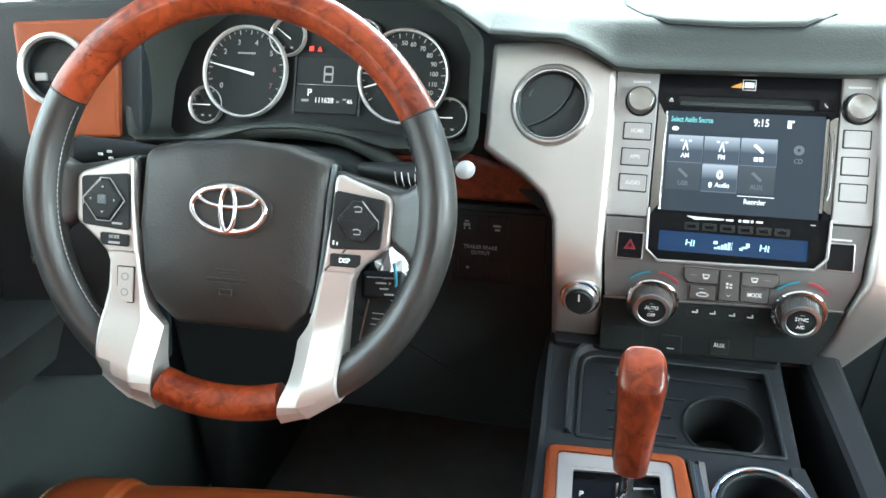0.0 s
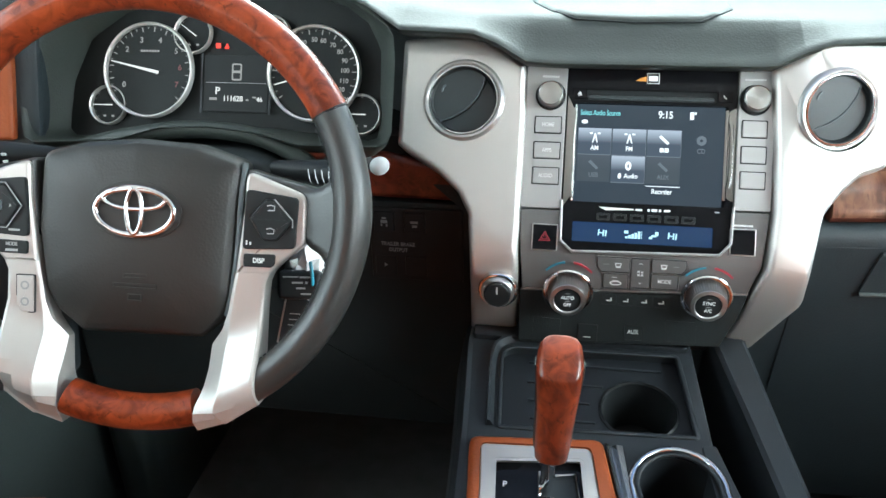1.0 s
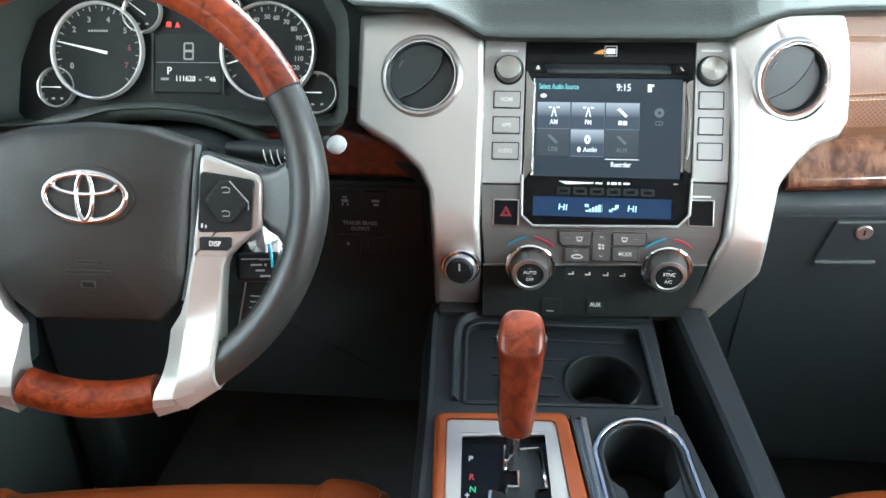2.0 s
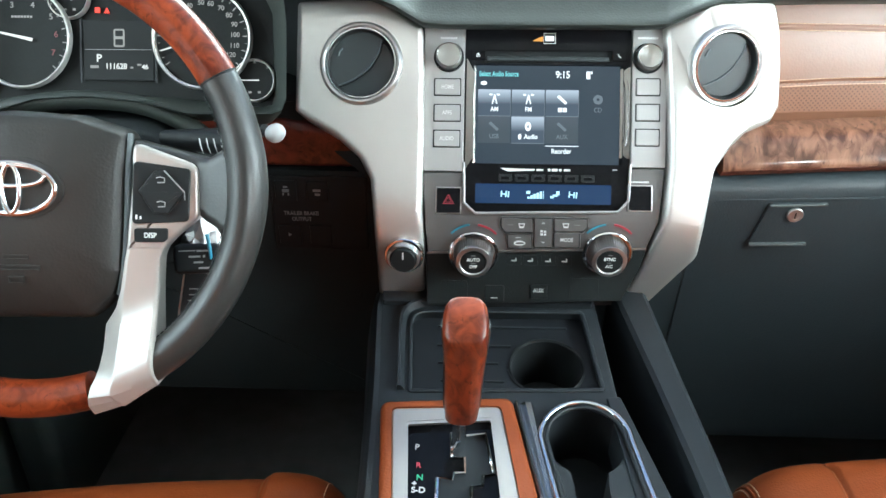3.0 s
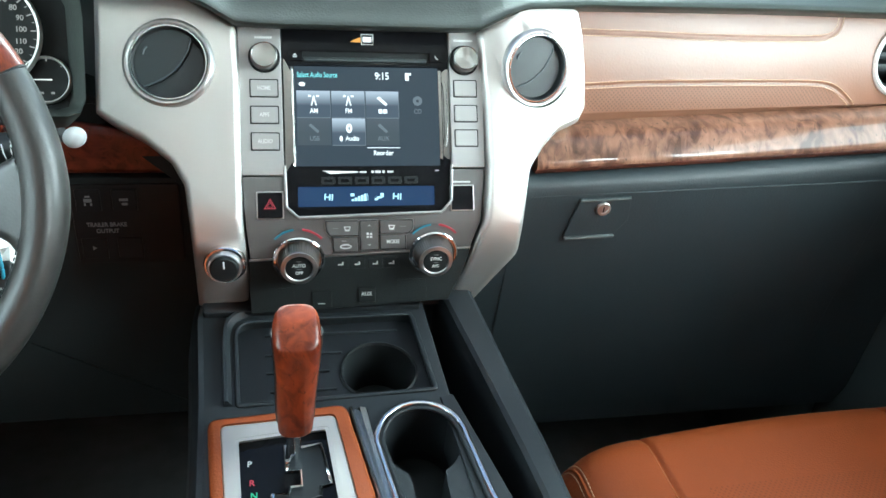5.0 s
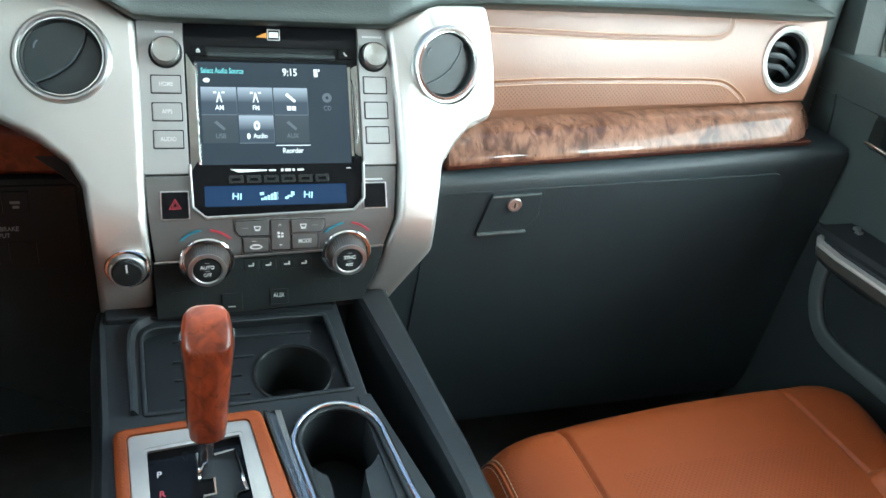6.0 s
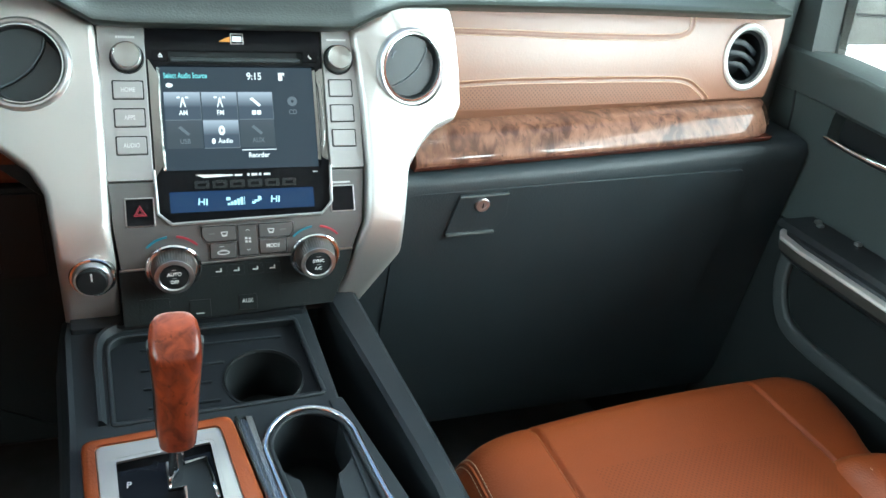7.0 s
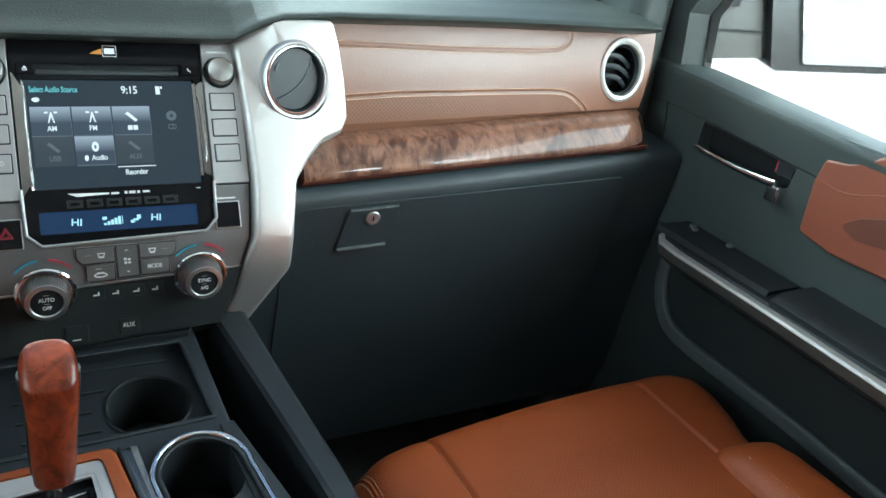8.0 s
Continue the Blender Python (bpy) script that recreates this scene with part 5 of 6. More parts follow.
part("lower_visor", sweep(curve3([(-0.150, -0.066, 0.030), (-0.098, -0.0505, 0.034), (-0.04, -0.0400, 0.036), (0.006, -0.0375, 0.036), (0.055, -0.0430, 0.034), (0.096, -0.0610, 0.030), (0.118, -0.080, 0.026)]), oval(0.0085, 0.012, 12), up=(0, 0, 1)), DASH, cluster, "dark curved lip below the dials", angle=60)



# ---- dashboard ----
dash = thing("dashboard", "charcoal dashboard with saddle leather and burl wood trim", "dashboard", Matrix())
LIP = ((-0.80, -0.06, 0.960), (-0.66, -0.03, 0.965), (-0.45, 0.02, 0.985), (-0.30, 0.01, 0.935), (-0.262, 0.0, 0.9125), (-0.185, 0.0, 0.9095), (-0.160, 0.0, 0.9000), (-0.130, 0.0, 0.8825), (-0.105, 0.001, 0.8805),
       (0.095, 0.001, 0.8810), (0.116, 0.0, 0.8825), (0.142, 0.0, 0.8960), (0.166, 0.0, 0.9045), (0.226, 0.0, 0.9085), (0.44, 0.0, 0.9115), (0.66, 0.0, 0.9115), (0.74, 0.0, 0.9115))


def lip_at(x):
    for (x0, y0, z0), (x1, y1, z1) in zip(LIP, LIP[1:]):
        if x <= x1:
            t = (x - x0) / (x1 - x0)
            return y0 + (y1 - y0) * t, z0 + (z1 - z0) * t
    return LIP[-1][1:]


def top_z(x, y):
    """Height of the dashboard's upper skin."""
    ly, lz = lip_at(x)
    far = 0.920 + 0.010 * min(1, max(0, (y - 0.1) / 0.4)) + 0.05 * math.exp(-((x + 0.45) / 0.16) ** 2) * math.exp(-((y - 0.02) / 0.12) ** 2)
    t = min(1, max(0, (y - ly) / 0.055))
    t = t * t * (3 - 2 * t)
    return lz + 0.004 + (max(far, lz + 0.002) - lz - 0.004) * t


xs = sorted({round(-0.80 + 0.02 * i, 4) for i in range(74)} | {p[0] for p in LIP if p[0] < 0.67} | {0.672})
rows = []
for x in xs:
    y, z = lip_at(x)
    row = [(x, y + 0.055, z - 0.020), (x, y + 0.010, z - 0.007), (x, y + 0.001, z - 0.003), (x, y - 0.0005, z), (x, y + 0.002, z + 0.003)]
    row += [(x, y + d, top_z(x, y + d)) for d in (0.008, 0.018, 0.030, 0.042, 0.055, 0.08, 0.12, 0.20, 0.35, 0.55, 0.85)]
    rows.append(row)
part("upper_skin", loft(rows, closed=False), DASH, dash, "grained charcoal upper dash skin", angle=50)
cover_o = rounded([(-0.150, 0.26), (-0.128, 0.115), (-0.106, 0.064), (-0.084, 0.0445), (-0.02, 0.0415), (0.046, 0.0430), (0.064, 0.057), (0.082, 0.087), (0.083, 0.15), (0.082, 0.26)], [0.01, 0.02, 0.02, 0.012, 0.02, 0.012, 0.02, 0.014, 0.02, 0.01], 5)


def cover_ring(k, dz):
    return [(-0.025 + (x + 0.025) * k, 0.15 + (y - 0.15) * k, top_z(-0.025 + (x + 0.025) * k, 0.15 + (y - 0.15) * k) + dz) for x, y in cover_o]


part("speaker_cover", loft([cover_ring(1.0, -0.003), cover_ring(0.998, 0.0012), cover_ring(0.985, 0.0024), cover_ring(0.95, 0.0028), cover_ring(0.80, 0.0030), cover_ring(0.5, 0.0032), cover_ring(0.1, 0.0032)]), DASH, dash, "flush speaker cover with rounded corners", angle=40)
groove = [(x, y, top_z(x, y) + 0.0004) for x, y in cover_o]
part("cover_groove", sweep(groove, oval(0.0012, 0.0010, 8), closed=True), HARD, dash, "dark groove round the cover", angle=60)
part("defroster_slot", block(0.50, 0.70, 0.150, 0.175, 0.921, 0.9275, 0.002), HARD, dash, "dark defroster slot")

EYE = Vector((-0.083, -0.803, 1.062))
PASS = Matrix.Translation(EYE) @ Matrix.Scale(1.013, 4) @ Matrix.Translation(-EYE) @ pose(0, 0.015, 0, 90)
# padded leather: one swelling hide with two seams sunk into it
SEAM_TOP = curve3([(0.215, 0.8790, 0), (0.30, 0.8783, 0), (0.372, 0.8770, 0), (0.450, 0.8774, 0), (0.508, 0.8788, 0), (0.526, 0.8830, 0), (0.534, 0.8915, 0), (0.5350, 0.9080, 0)], 6)
SEAM_MID = curve3([(0.215, 0.8190, 0), (0.2506, 0.8210, 0), (0.306, 0.8242, 0), (0.380, 0.8258, 0), (0.460, 0.8272, 0), (0.522, 0.8272, 0), (0.546, 0.8235, 0), (0.564, 0.8140, 0), (0.580, 0.8020, 0), (0.592, 0.7860, 0)], 6)


def seam_gap(pts, x, y):
    """Distance from (x, y) to the path, and whether it lies below or within it."""
    best, side = 1.0, 0.0
    for p, q in zip(pts, pts[1:]):
        ux, uy = q.x - p.x, q.y - p.y
        t = min(1, max(0, ((x - p.x) * ux + (y - p.y) * uy) / (ux * ux + uy * uy)))
        d = math.hypot(x - p.x - ux * t, y - p.y - uy * t)
        if d < best:
            best, side = d, ux * (y - p.y) - uy * (x - p.x)
    return best, side


def foot(x):
    return 0.7650 + 0.0325 * (x - 0.215) / 0.45


def crease(x):
    return 0.7865 + 0.0125 * (x - 0.215) / 0.34


def hide_out(x, y):
    """How far the hide stands out, and whether it lies in the punched field."""
    c = crease(x)
    t = (y - c) / (0.9065 - c)
    base = 0.004 + 0.0065 * math.sin(math.pi * 0.08) ** 0.8
    out = 0.004 + 0.0065 * math.sin(math.pi * min(1, max(0, t * 0.92 + 0.08))) ** 0.8 if t > 0 else base - 0.013 * (c - y) / (c - foot(x))
    low = False
    for path in (SEAM_TOP, SEAM_MID):
        d, side = seam_gap(path, x, y) if abs(y - path[0].y) < 0.045 else (1, 0)
        out -= 0.0009 * math.exp(-(d / 0.0011) ** 2) - 0.0002 * math.exp(-((d - 0.0040) / 0.0026) ** 2)
        low = low or (path is SEAM_MID and side < 0 and d > 0.0012)
    edge = min(1, max(0, (0.677 - x) / 0.006))
    return out - 0.010 * (1 - math.sqrt(edge * (2 - edge))), low and t > 0.01 and x < 0.555


def leaned(x, y, z):
    k = -0.17 * (y - 0.800) / 0.818
    return x - (x + 0.083) * k, y - (y - 1.062) * k, z + (0.818 - z) * k


gx = [0.2130 + 0.4640 * i / 320 for i in range(321)]
gn = 112
skin, weave = {}, {}
for i, x in enumerate(gx):
    for j in range(gn + 1):
        y = foot(x) + (0.9065 - foot(x)) * j / gn
        out, weave[i, j] = hide_out(x, y)
        skin[i, j] = leaned(x, y, out)
hide_bm, weave_bm = bmesh.new(), bmesh.new()
made = {0: {}, 1: {}}
for i in range(320):
    for j in range(gn):
        x, y = gx[i], foot(gx[i]) + (0.9065 - foot(gx[i])) * j / gn
        if ((x - 0.6260) / 0.0345) ** 2 + ((y - 0.8545) / 0.0392) ** 2 < 1:
            continue
        w = 1 if weave[i, j] else 0
        bm = weave_bm if w else hide_bm
        q = []
        for key in ((i, j), (i + 1, j), (i + 1, j + 1), (i, j + 1)):
            if key not in made[w]:
                made[w][key] = bm.verts.new(skin[key])
            q.append(made[w][key])
        bm.faces.new(q)
hide = part("leather_panel", hide_bm, DASHTAN, dash, "saddle brown leather dash panel with stitched seams", at=PASS, angle=70)
part("leather_field", weave_bm, DASHTANP, hide, "perforated lower leather field", angle=70)
part("panel_core", plate([(0.213, 0.77), (0.672, 0.80), (0.672, 0.90), (0.213, 0.90)], -0.06, -0.026, 0, [circle(0.6260, 0.8545, 0.0365, ry=0.0418)]), HARD, hide)


def beside(path, off):
    out = []
    for i in range(len(path)):
        u = (path[min(i + 1, len(path) - 1)] - path[max(i - 1, 0)]).normalized()
        out.append((path[i].x - u.y * off, path[i].y + u.x * off, 0.0108))
    return out


for path in (SEAM_TOP, SEAM_MID):
    for off in (0.0034, -0.0034):
        run = [p for p in beside(path, off) if p[0] > 0.222 and 0.792 < p[1] < 0.904]
        part("stitching", stitches([leaned(x, y, hide_out(x, y)[0] + 0.0004) for x, y, z in run], 0.0040, 0.0027, 0.0005), THREAD, hide, "cream thread seam")
pv = part("side_vent", lathe([(0.030, 0.002), (0.0335, 0.006), (0.0345, 0.004), (0.0345, -0.03), (0.0, -0.032)], 48), HARD, dash, "round end vent with a bright ring", at=PASS @ Matrix.Translation(leaned(0.6260, 0.8545, 0.002)) @ pose(0, 0, 0, -9) @ Matrix.Diagonal((0.0378 / 0.043, 0.0425 / 0.043, 1, 1)))
part("vent_ring", lathe([(0.0335, 0.004), (0.0350, 0.0095), (0.0385, 0.0110), (0.0420, 0.0095), (0.0432, 0.003)], 56), SILVER, pv, "wide satin silver ring")
for i, yy in enumerate((-0.017, -0.003, 0.011)):
    w = math.sqrt(0.0325 ** 2 - (abs(yy) + 0.004) ** 2)
    part("vane", sweep(curve3([(-w, yy + 0.008, -0.008), (0, yy + 0.006, -0.002), (w, yy - 0.008, -0.008)]), oval(0.0035, 0.0012, 8)), GREY, pv, "curved louvre vane")

# passenger wood strip, bowed in section
st = []
for i in range(25):
    t = i / 24
    x = 0.188 + 0.500 * t
    zb, zt = 0.7335 + 0.028 * t, 0.7690 + 0.0265 * t
    back = 0.028 * max(0, (t - 0.9) / 0.1) ** 2
    pts = [(0.050, zt + 0.002), (0.006, zt + 0.001), (-0.006, zt - 0.003), (-0.0145, zt - 0.009), (-0.0205, zt - 0.017), (-0.0255, zb + 0.011), (-0.0280, zb + 0.0045), (-0.0272, zb + 0.001), (-0.022, zb - 0.0005), (0.005, zb - 0.002)]
    st.append([(x, y + back, z) for y, z in pts])
part("wood_strip", loft(st), SHEENBURL, dash, "glossy burl strip below the leather, paled by painted-in reflections", angle=60)
part("strip_edge", loft([[(x, y, z) for y, z in ((-0.0245, zb + 0.0012), (-0.0255, zb - 0.0005), (-0.0215, zb - 0.0060), (0.004, zb - 0.007), (0.004, zb))] for x, zb in ((0.188, 0.7335), (0.674, 0.7601))]), EDGEWOOD, dash, "dark red lower edge of the strip")

# lower passenger dash and glove box
low = []
for i in range(17):
    x = 0.095 + 0.640 * i / 16
    t = max(0, min(1, (x - 0.188) / 0.512))
    zb = 0.7265 + 0.028 * t
    low.append([(x, 0.06, zb + 0.002), (x, -0.010, zb), (x, -0.026, zb - 0.004), (x, -0.0325, zb - 0.014), (x, -0.031, zb - 0.03), (x, -0.004, 0.52), (x, 0.014, 0.36), (x, 0.030, 0.315), (x, 0.10, 0.29), (x, 0.22, 0.29)])
part("lower_panel", loft(low, closed=False), SOFT, dash, "grained black lower dash panel", angle=50)
GBOX = pose(0.3, -0.03, 0.70, 98)
glove = part("glove_box_door", plate(rounded([(-0.135, -0.27), (0.335, -0.27), (0.345, 0.004), (0.335, 0.020), (-0.115, 0.004), (-0.130, -0.02)], [0.03, 0.03, 0.01, 0.012, 0.012, 0.02], 5), -0.02, 0.0016, 0.0014), SOFT, dash, "grained black glove box door", at=GBOX)
latch = part("glove_box_latch", plate(rounded([(-0.0700, -0.0525), (-0.0090, -0.0500), (0.0060, -0.0280), (0.0035, 0.0035), (-0.0580, 0.0015)], 0.003), -0.004, 0.0048, 0.0012), SOFT, glove, "black latch plate")
part("pull", block(-0.0710, -0.0090, -0.0510, -0.0470, 0.003, 0.0085, 0.0018), PILLAR, latch, "thin pull lip", at=pose(0, 0, 0, 0, 0, 2))
part("brow", block(-0.0580, 0.0030, 0.0005, 0.0035, 0.003, 0.0065, 0.0012), PILLAR, latch, "thin upper lip", at=pose(0, 0, 0, 0, 0, 2.5))
part("lock", lathe([(0.0088, 0.003), (0.0088, 0.0060), (0.0078, 0.0070), (0.0050, 0.0070), (0.0046, 0.0062), (0, 0.0062)], 32), BRUSHED, latch, "round metal key lock", at=Matrix.Translation((-0.0290, -0.0110, 0.001)))
marks("key_slot", [(-0.0298, -0.0145, -0.0282, -0.0075)], 0.0078, HARD, latch)

# driver's side wood, switches and lower panel
DRV = pose(0, 0, 0, 90)
part("wood_trim", plate(rounded([(-0.385, 0.7230), (-0.166, 0.7205), (-0.166, 0.7420), (-0.200, 0.7600), (-0.246, 0.7710), (-0.285, 0.7765), (-0.385, 0.7790)], [0, 0.003, 0.004, 0.03, 0.03, 0.02, 0]), -0.04, 0.004, 0.008, seg=4), SHADEWOOD, dash, "red burl trim beside the column, darkened for shade", at=DRV, angle=60)
part("wood_trim", plate(rounded([(-0.40, 0.782), (-0.298, 0.784), (-0.296, 0.806), (-0.312, 0.8125), (-0.40, 0.8125)], 0.004), 0.0, 0.100, 0.006, seg=3), SHADEWOOD, dash, "red burl trim behind the column, darkened for shade", at=DRV, angle=60)
part("column_bezel", plate(rounded([(-0.70, 0.755), (-0.262, 0.755), (-0.262, 0.800), (-0.30, 0.815), (-0.40, 0.832), (-0.70, 0.84)], 0.006), -0.06, -0.006, 0.006), SHADE, dash, "black panel round the column", at=DRV)
lp = part("lower_panel", plate(rounded([(-0.72, 0.40), (-0.178, 0.40), (-0.186, 0.70), (-0.190, 0.7185), (-0.72, 0.7200)], 0.006), -0.10, 0.002, 0.006), SHADE, dash, "black lower dash panel", at=pose(0, 0, 0, 90))
bank = part("switch_bank", plate(rect(-0.306, 0.618, -0.196, 0.712, 0.004), 0.0, 0.0045, 0.002), HARD, lp, "black switch bank")
for x in (-0.288, -0.252):
    sw = part("switch", plate(rect(x - 0.0125, 0.682, x + 0.0125, 0.707, 0.002), 0.003, 0.0068, 0.0015), HARD, lp, "square black switch")
marks("icon", [(-0.292, 0.693, -0.284, 0.697), (-0.2905, 0.6985, -0.2855, 0.7005), (-0.292, 0.689, -0.290, 0.692), (-0.286, 0.689, -0.284, 0.692)], 0.0072, DIMPRINT, lp)
marks("icon", [(-0.257, 0.694, -0.248, 0.697), (-0.255, 0.689, -0.249, 0.692)], 0.0072, DIMPRINT, lp)
lettering("TRAILER BRAKE", 0.0068, DIMPRINT, lp, -0.2730, 0.6655, 0.0050, stretch=0.85)
lettering("OUTPUT", 0.0068, DIMPRINT, lp, -0.2730, 0.6580, 0.0050, stretch=0.85)
for x in (-0.288, -0.252):
    part("trim_switch", plate(rect(x - 0.013, 0.625, x + 0.013, 0.650, 0.002), 0.003, 0.0064, 0.0015), HARD, lp, "blank black switch")
part("icon", plate([(-0.290, 0.641), (-0.286, 0.6385), (-0.290, 0.636)], 0.0062, 0.0068), DIMPRINT, lp, flat=True)

# driver's end panel with its vent
LEFT = pose(-0.67, -0.16, 0.87) @ pose(0, 0, 0, 0, 0, 15) @ pose(0, 0, 0, 75)
part("end_panel", plate(rounded([(-0.039, -0.036), (0.0535, -0.038), (0.062, 0.036), (0.062, 0.0795), (-0.040, 0.0795)], [0.008, 0.003, 0.004, 0.003, 0.006]), -0.05, 0.0, 0.004, [circle(-0.0015, 0.031, 0.0345)], 3), TAN, dash, "saddle brown leather end panel", at=LEFT, angle=50)
lv = part("side_vent", lathe([(0.028, 0.0), (0.0310, 0.0025), (0.0318, 0.001), (0.0318, -0.022), (0.0, -0.024)], 48), HARD, dash, "round end vent with a bright ring", at=LEFT @ Matrix.Translation((-0.0015, 0.031, 0)))
part("vent_ring", lathe([(0.0305, -0.002), (0.0312, 0.004), (0.0335, 0.0058), (0.0365, 0.0045), (0.0372, -0.001)], 56), SILVER, lv, "satin silver ring")
part("vane", block(-0.028, 0.028, -0.012, -0.0005, -0.012, -0.003, 0.003), GREY, lv, "black louvre vane")
part("thumb_tab", block(-0.022, -0.010, -0.010, -0.002, -0.004, 0.001, 0.0015), GREYPRINT, lv, "grey thumb tab")
part("end_skin", plate(rounded([(-0.10, -0.30), (0.058, -0.30), (0.075, -0.045), (0.09, 0.10), (-0.10, 0.10)], 0.01), -0.07, -0.010, 0.008), SOFT, dash, "dark skin behind the end panel", at=LEFT)

# ---- centre console ----
CON = pose(0, -0.165, 0.57, 10)
console = thing("center_console", "black centre console with cup holders and a shift gate", "console", CON)
tray_o = rounded([(-0.136, -0.026), (0.058, -0.019), (0.047, 0.092), (-0.143, 0.089)], [0.003, 0.003, 0.006, 0.020], 5)
keyhole = circle(0.0347, -0.083, 0.0365, 36, ry=0.0375, a0=-62, a1=242) + [(0.0195, -0.128), (0.0225, -0.225), (0.0540, -0.225), (0.0510, -0.128)]
left_edge = [(-0.172, -0.80), (-0.166, -0.139), (-0.171, -0.025), (-0.180, 0.095), (-0.178, 0.125)]
part("body", plate(rounded([(0.080, -0.80), (0.080, -0.15), (0.064, 0.100), (0.062, 0.135)] + left_edge[::-1], 0.004), -0.40, -0.004, 0.004, [tray_o, keyhole]), GREY, console, "black console body")
part("tray_mat", plate(tray_o, -0.06, -0.014, 0, [circle(0.0043, 0.0190, 0.0372, 40)]), RUBBER, console, "dark grey ribbed tray mat")
part("tray_rim", sweep([(x, y, -0.0035) for x, y in tray_o], oval(0.0026, 0.0018, 10), closed=True), GREY, console, "raised tray rim", angle=60)
for x0, x1, y in ((-0.112, 0.030, 0.0760), (-0.112, -0.032, 0.0470), (-0.110, -0.046, 0.0220), (-0.106, -0.040, -0.0030)):
    part("tray_rib", block(x0, x1, y - 0.0011, y + 0.0011, -0.015, -0.0115, 0.001), GREY, console, "thin raised rib")
cw = bmesh.new()
lathe([(0.0372, -0.004 - 0.010), (0.0385, -0.0115), (0.0405, -0.0125), (0.0405, -0.015)], 48, bm=cw)
lathe([(0.0372, -0.0145), (0.034, -0.075), (0.0, -0.077)], 48, bm=cw)
part("cup_holder", cw, HARD, console, "round front cup holder well", at=Matrix.Translation((0.0043, 0.0190, 0)))
part("stack_foot", plate(rounded([(-0.176, 0.0985), (0.058, 0.0985), (0.068, 0.135), (-0.178, 0.135)], 0.004), -0.05, 0.003, 0.003), GREY, console, "grey sill below the centre stack")
part("tray_side", sweep(curve3([(-0.112, 0.0955, 0), (-0.130, 0.0925, 0), (-0.1405, 0.0830, 0), (-0.1425, 0.0600, 0), (-0.1400, 0.0200, 0), (-0.1370, -0.0240, 0)], 5), [(-0.0010, -0.0135), (0.0080, 0.0030), (0.0110, 0.0036), (0.0130, -0.0135)]), GREY, console, "sloping wall beside the tray", angle=30)
# side rail rising along the passenger's edge
rail = [((0.084, 0.135), (0.119, 0.140)), ((0.092, 0.09), (0.1245, 0.10)), ((0.109, 0.0), (0.138, 0.0)), ((0.127, -0.10), (0.153, -0.10)), ((0.135, -0.15), (0.159, -0.15)), ((0.15, -0.40), (0.19, -0.40)), ((0.17, -0.80), (0.21, -0.80))]
part("side_rail", loft([[(a[0] - 0.002, a[1], -0.10), (a[0] - 0.0005, a[1], -0.003), (a[0] + 0.004, a[1], 0.0), (b[0] - 0.004, b[1], 0.0), (b[0] + 0.001, b[1], -0.004), (b[0] + 0.012, b[1], -0.05), (b[0] + 0.02, b[1], -0.42), (a[0] - 0.002, a[1], -0.42)] for a, b in rail]), GREY, console, "grey padded side rail", angle=30)
lrail = [(-0.178, 0.125), (-0.180, 0.095), (-0.171, -0.025), (-0.166, -0.14), (-0.170, -0.80)]
part("side_skirt", loft([[(x + 0.004, y, -0.004), (x - 0.001, y, -0.003), (x - 0.008, y, -0.012), (x - 0.016, y, -0.06), (x - 0.02, y, -0.40), (x + 0.01, y, -0.40)] for x, y in lrail]), GREY, console, "grey console flank", angle=40)
# shift gate
tan_o = rounded([(-0.1625, -0.0475), (-0.141, -0.300), (0.006, -0.300), (-0.0150, -0.143), (-0.0340, -0.0385)], [0.010, 0.01, 0.01, 0.0, 0.012], 5)
sil_o = rounded([(-0.1505, -0.0560), (-0.131, -0.280), (-0.014, -0.280), (-0.0315, -0.143), (-0.0450, -0.0510)], [0.006, 0.01, 0.01, 0.0, 0.008], 5)
blk_o = rounded([(-0.1370, -0.0720), (-0.1240, -0.262), (-0.034, -0.262), (-0.0445, -0.142), (-0.0520, -0.0640)], [0.006, 0.01, 0.01, 0.0, 0.006], 5)
part("gate_surround", plate(tan_o, -0.03, 0.008, 0.006, [sil_o], 3), TAN, console, "saddle brown leather gate surround", angle=60)
part("gate_frame", plate(sil_o, -0.03, 0.0065, 0.002, [blk_o]), SATIN, console, "satin silver gate frame")
slot_l = [(-0.0938, -0.0800), (-0.0925, -0.1085), (-0.0803, -0.1090), (-0.0801, -0.1228), (-0.0890, -0.1228), (-0.0900, -0.1298), (-0.1050, -0.1298), (-0.1035, -0.2000)]
slot_r = [(-0.0780, -0.0810), (-0.0585, -0.0790), (-0.0510, -0.1240), (-0.0605, -0.1270), (-0.0612, -0.1370), (-0.0710, -0.1390), (-0.0715, -0.2000)]
slot_o = slot_l + slot_r[::-1]
plate_ob = part("gate_plate", plate(blk_o, -0.03, -0.001, 0, [slot_o]), GLOSS, console, "gloss black gate plate")
bev = sweep([(x, y, 0.001) for x, y in (blk_o if area2(blk_o) > 0 else blk_o[::-1])], [(0.0, 0.005), (-0.0035, 0.005), (0.0006, -0.002), (0.002, -0.002)], closed=True)
part("gate_bevel", bev, SATIN, plate_ob, "bevelled silver edge", angle=20)


def slot_wall(path, out):
    """A polished wall down into the slot, with a rounded lip on the plate."""
    return sweep([(x, y, 0.0) for x, y in path], [(0.0, -0.020), (out * 0.0016, -0.020), (out * 0.0036, 0.0002), (out * 0.0032, 0.0018), (out * 0.0014, 0.0026), (0.0, 0.0010)])


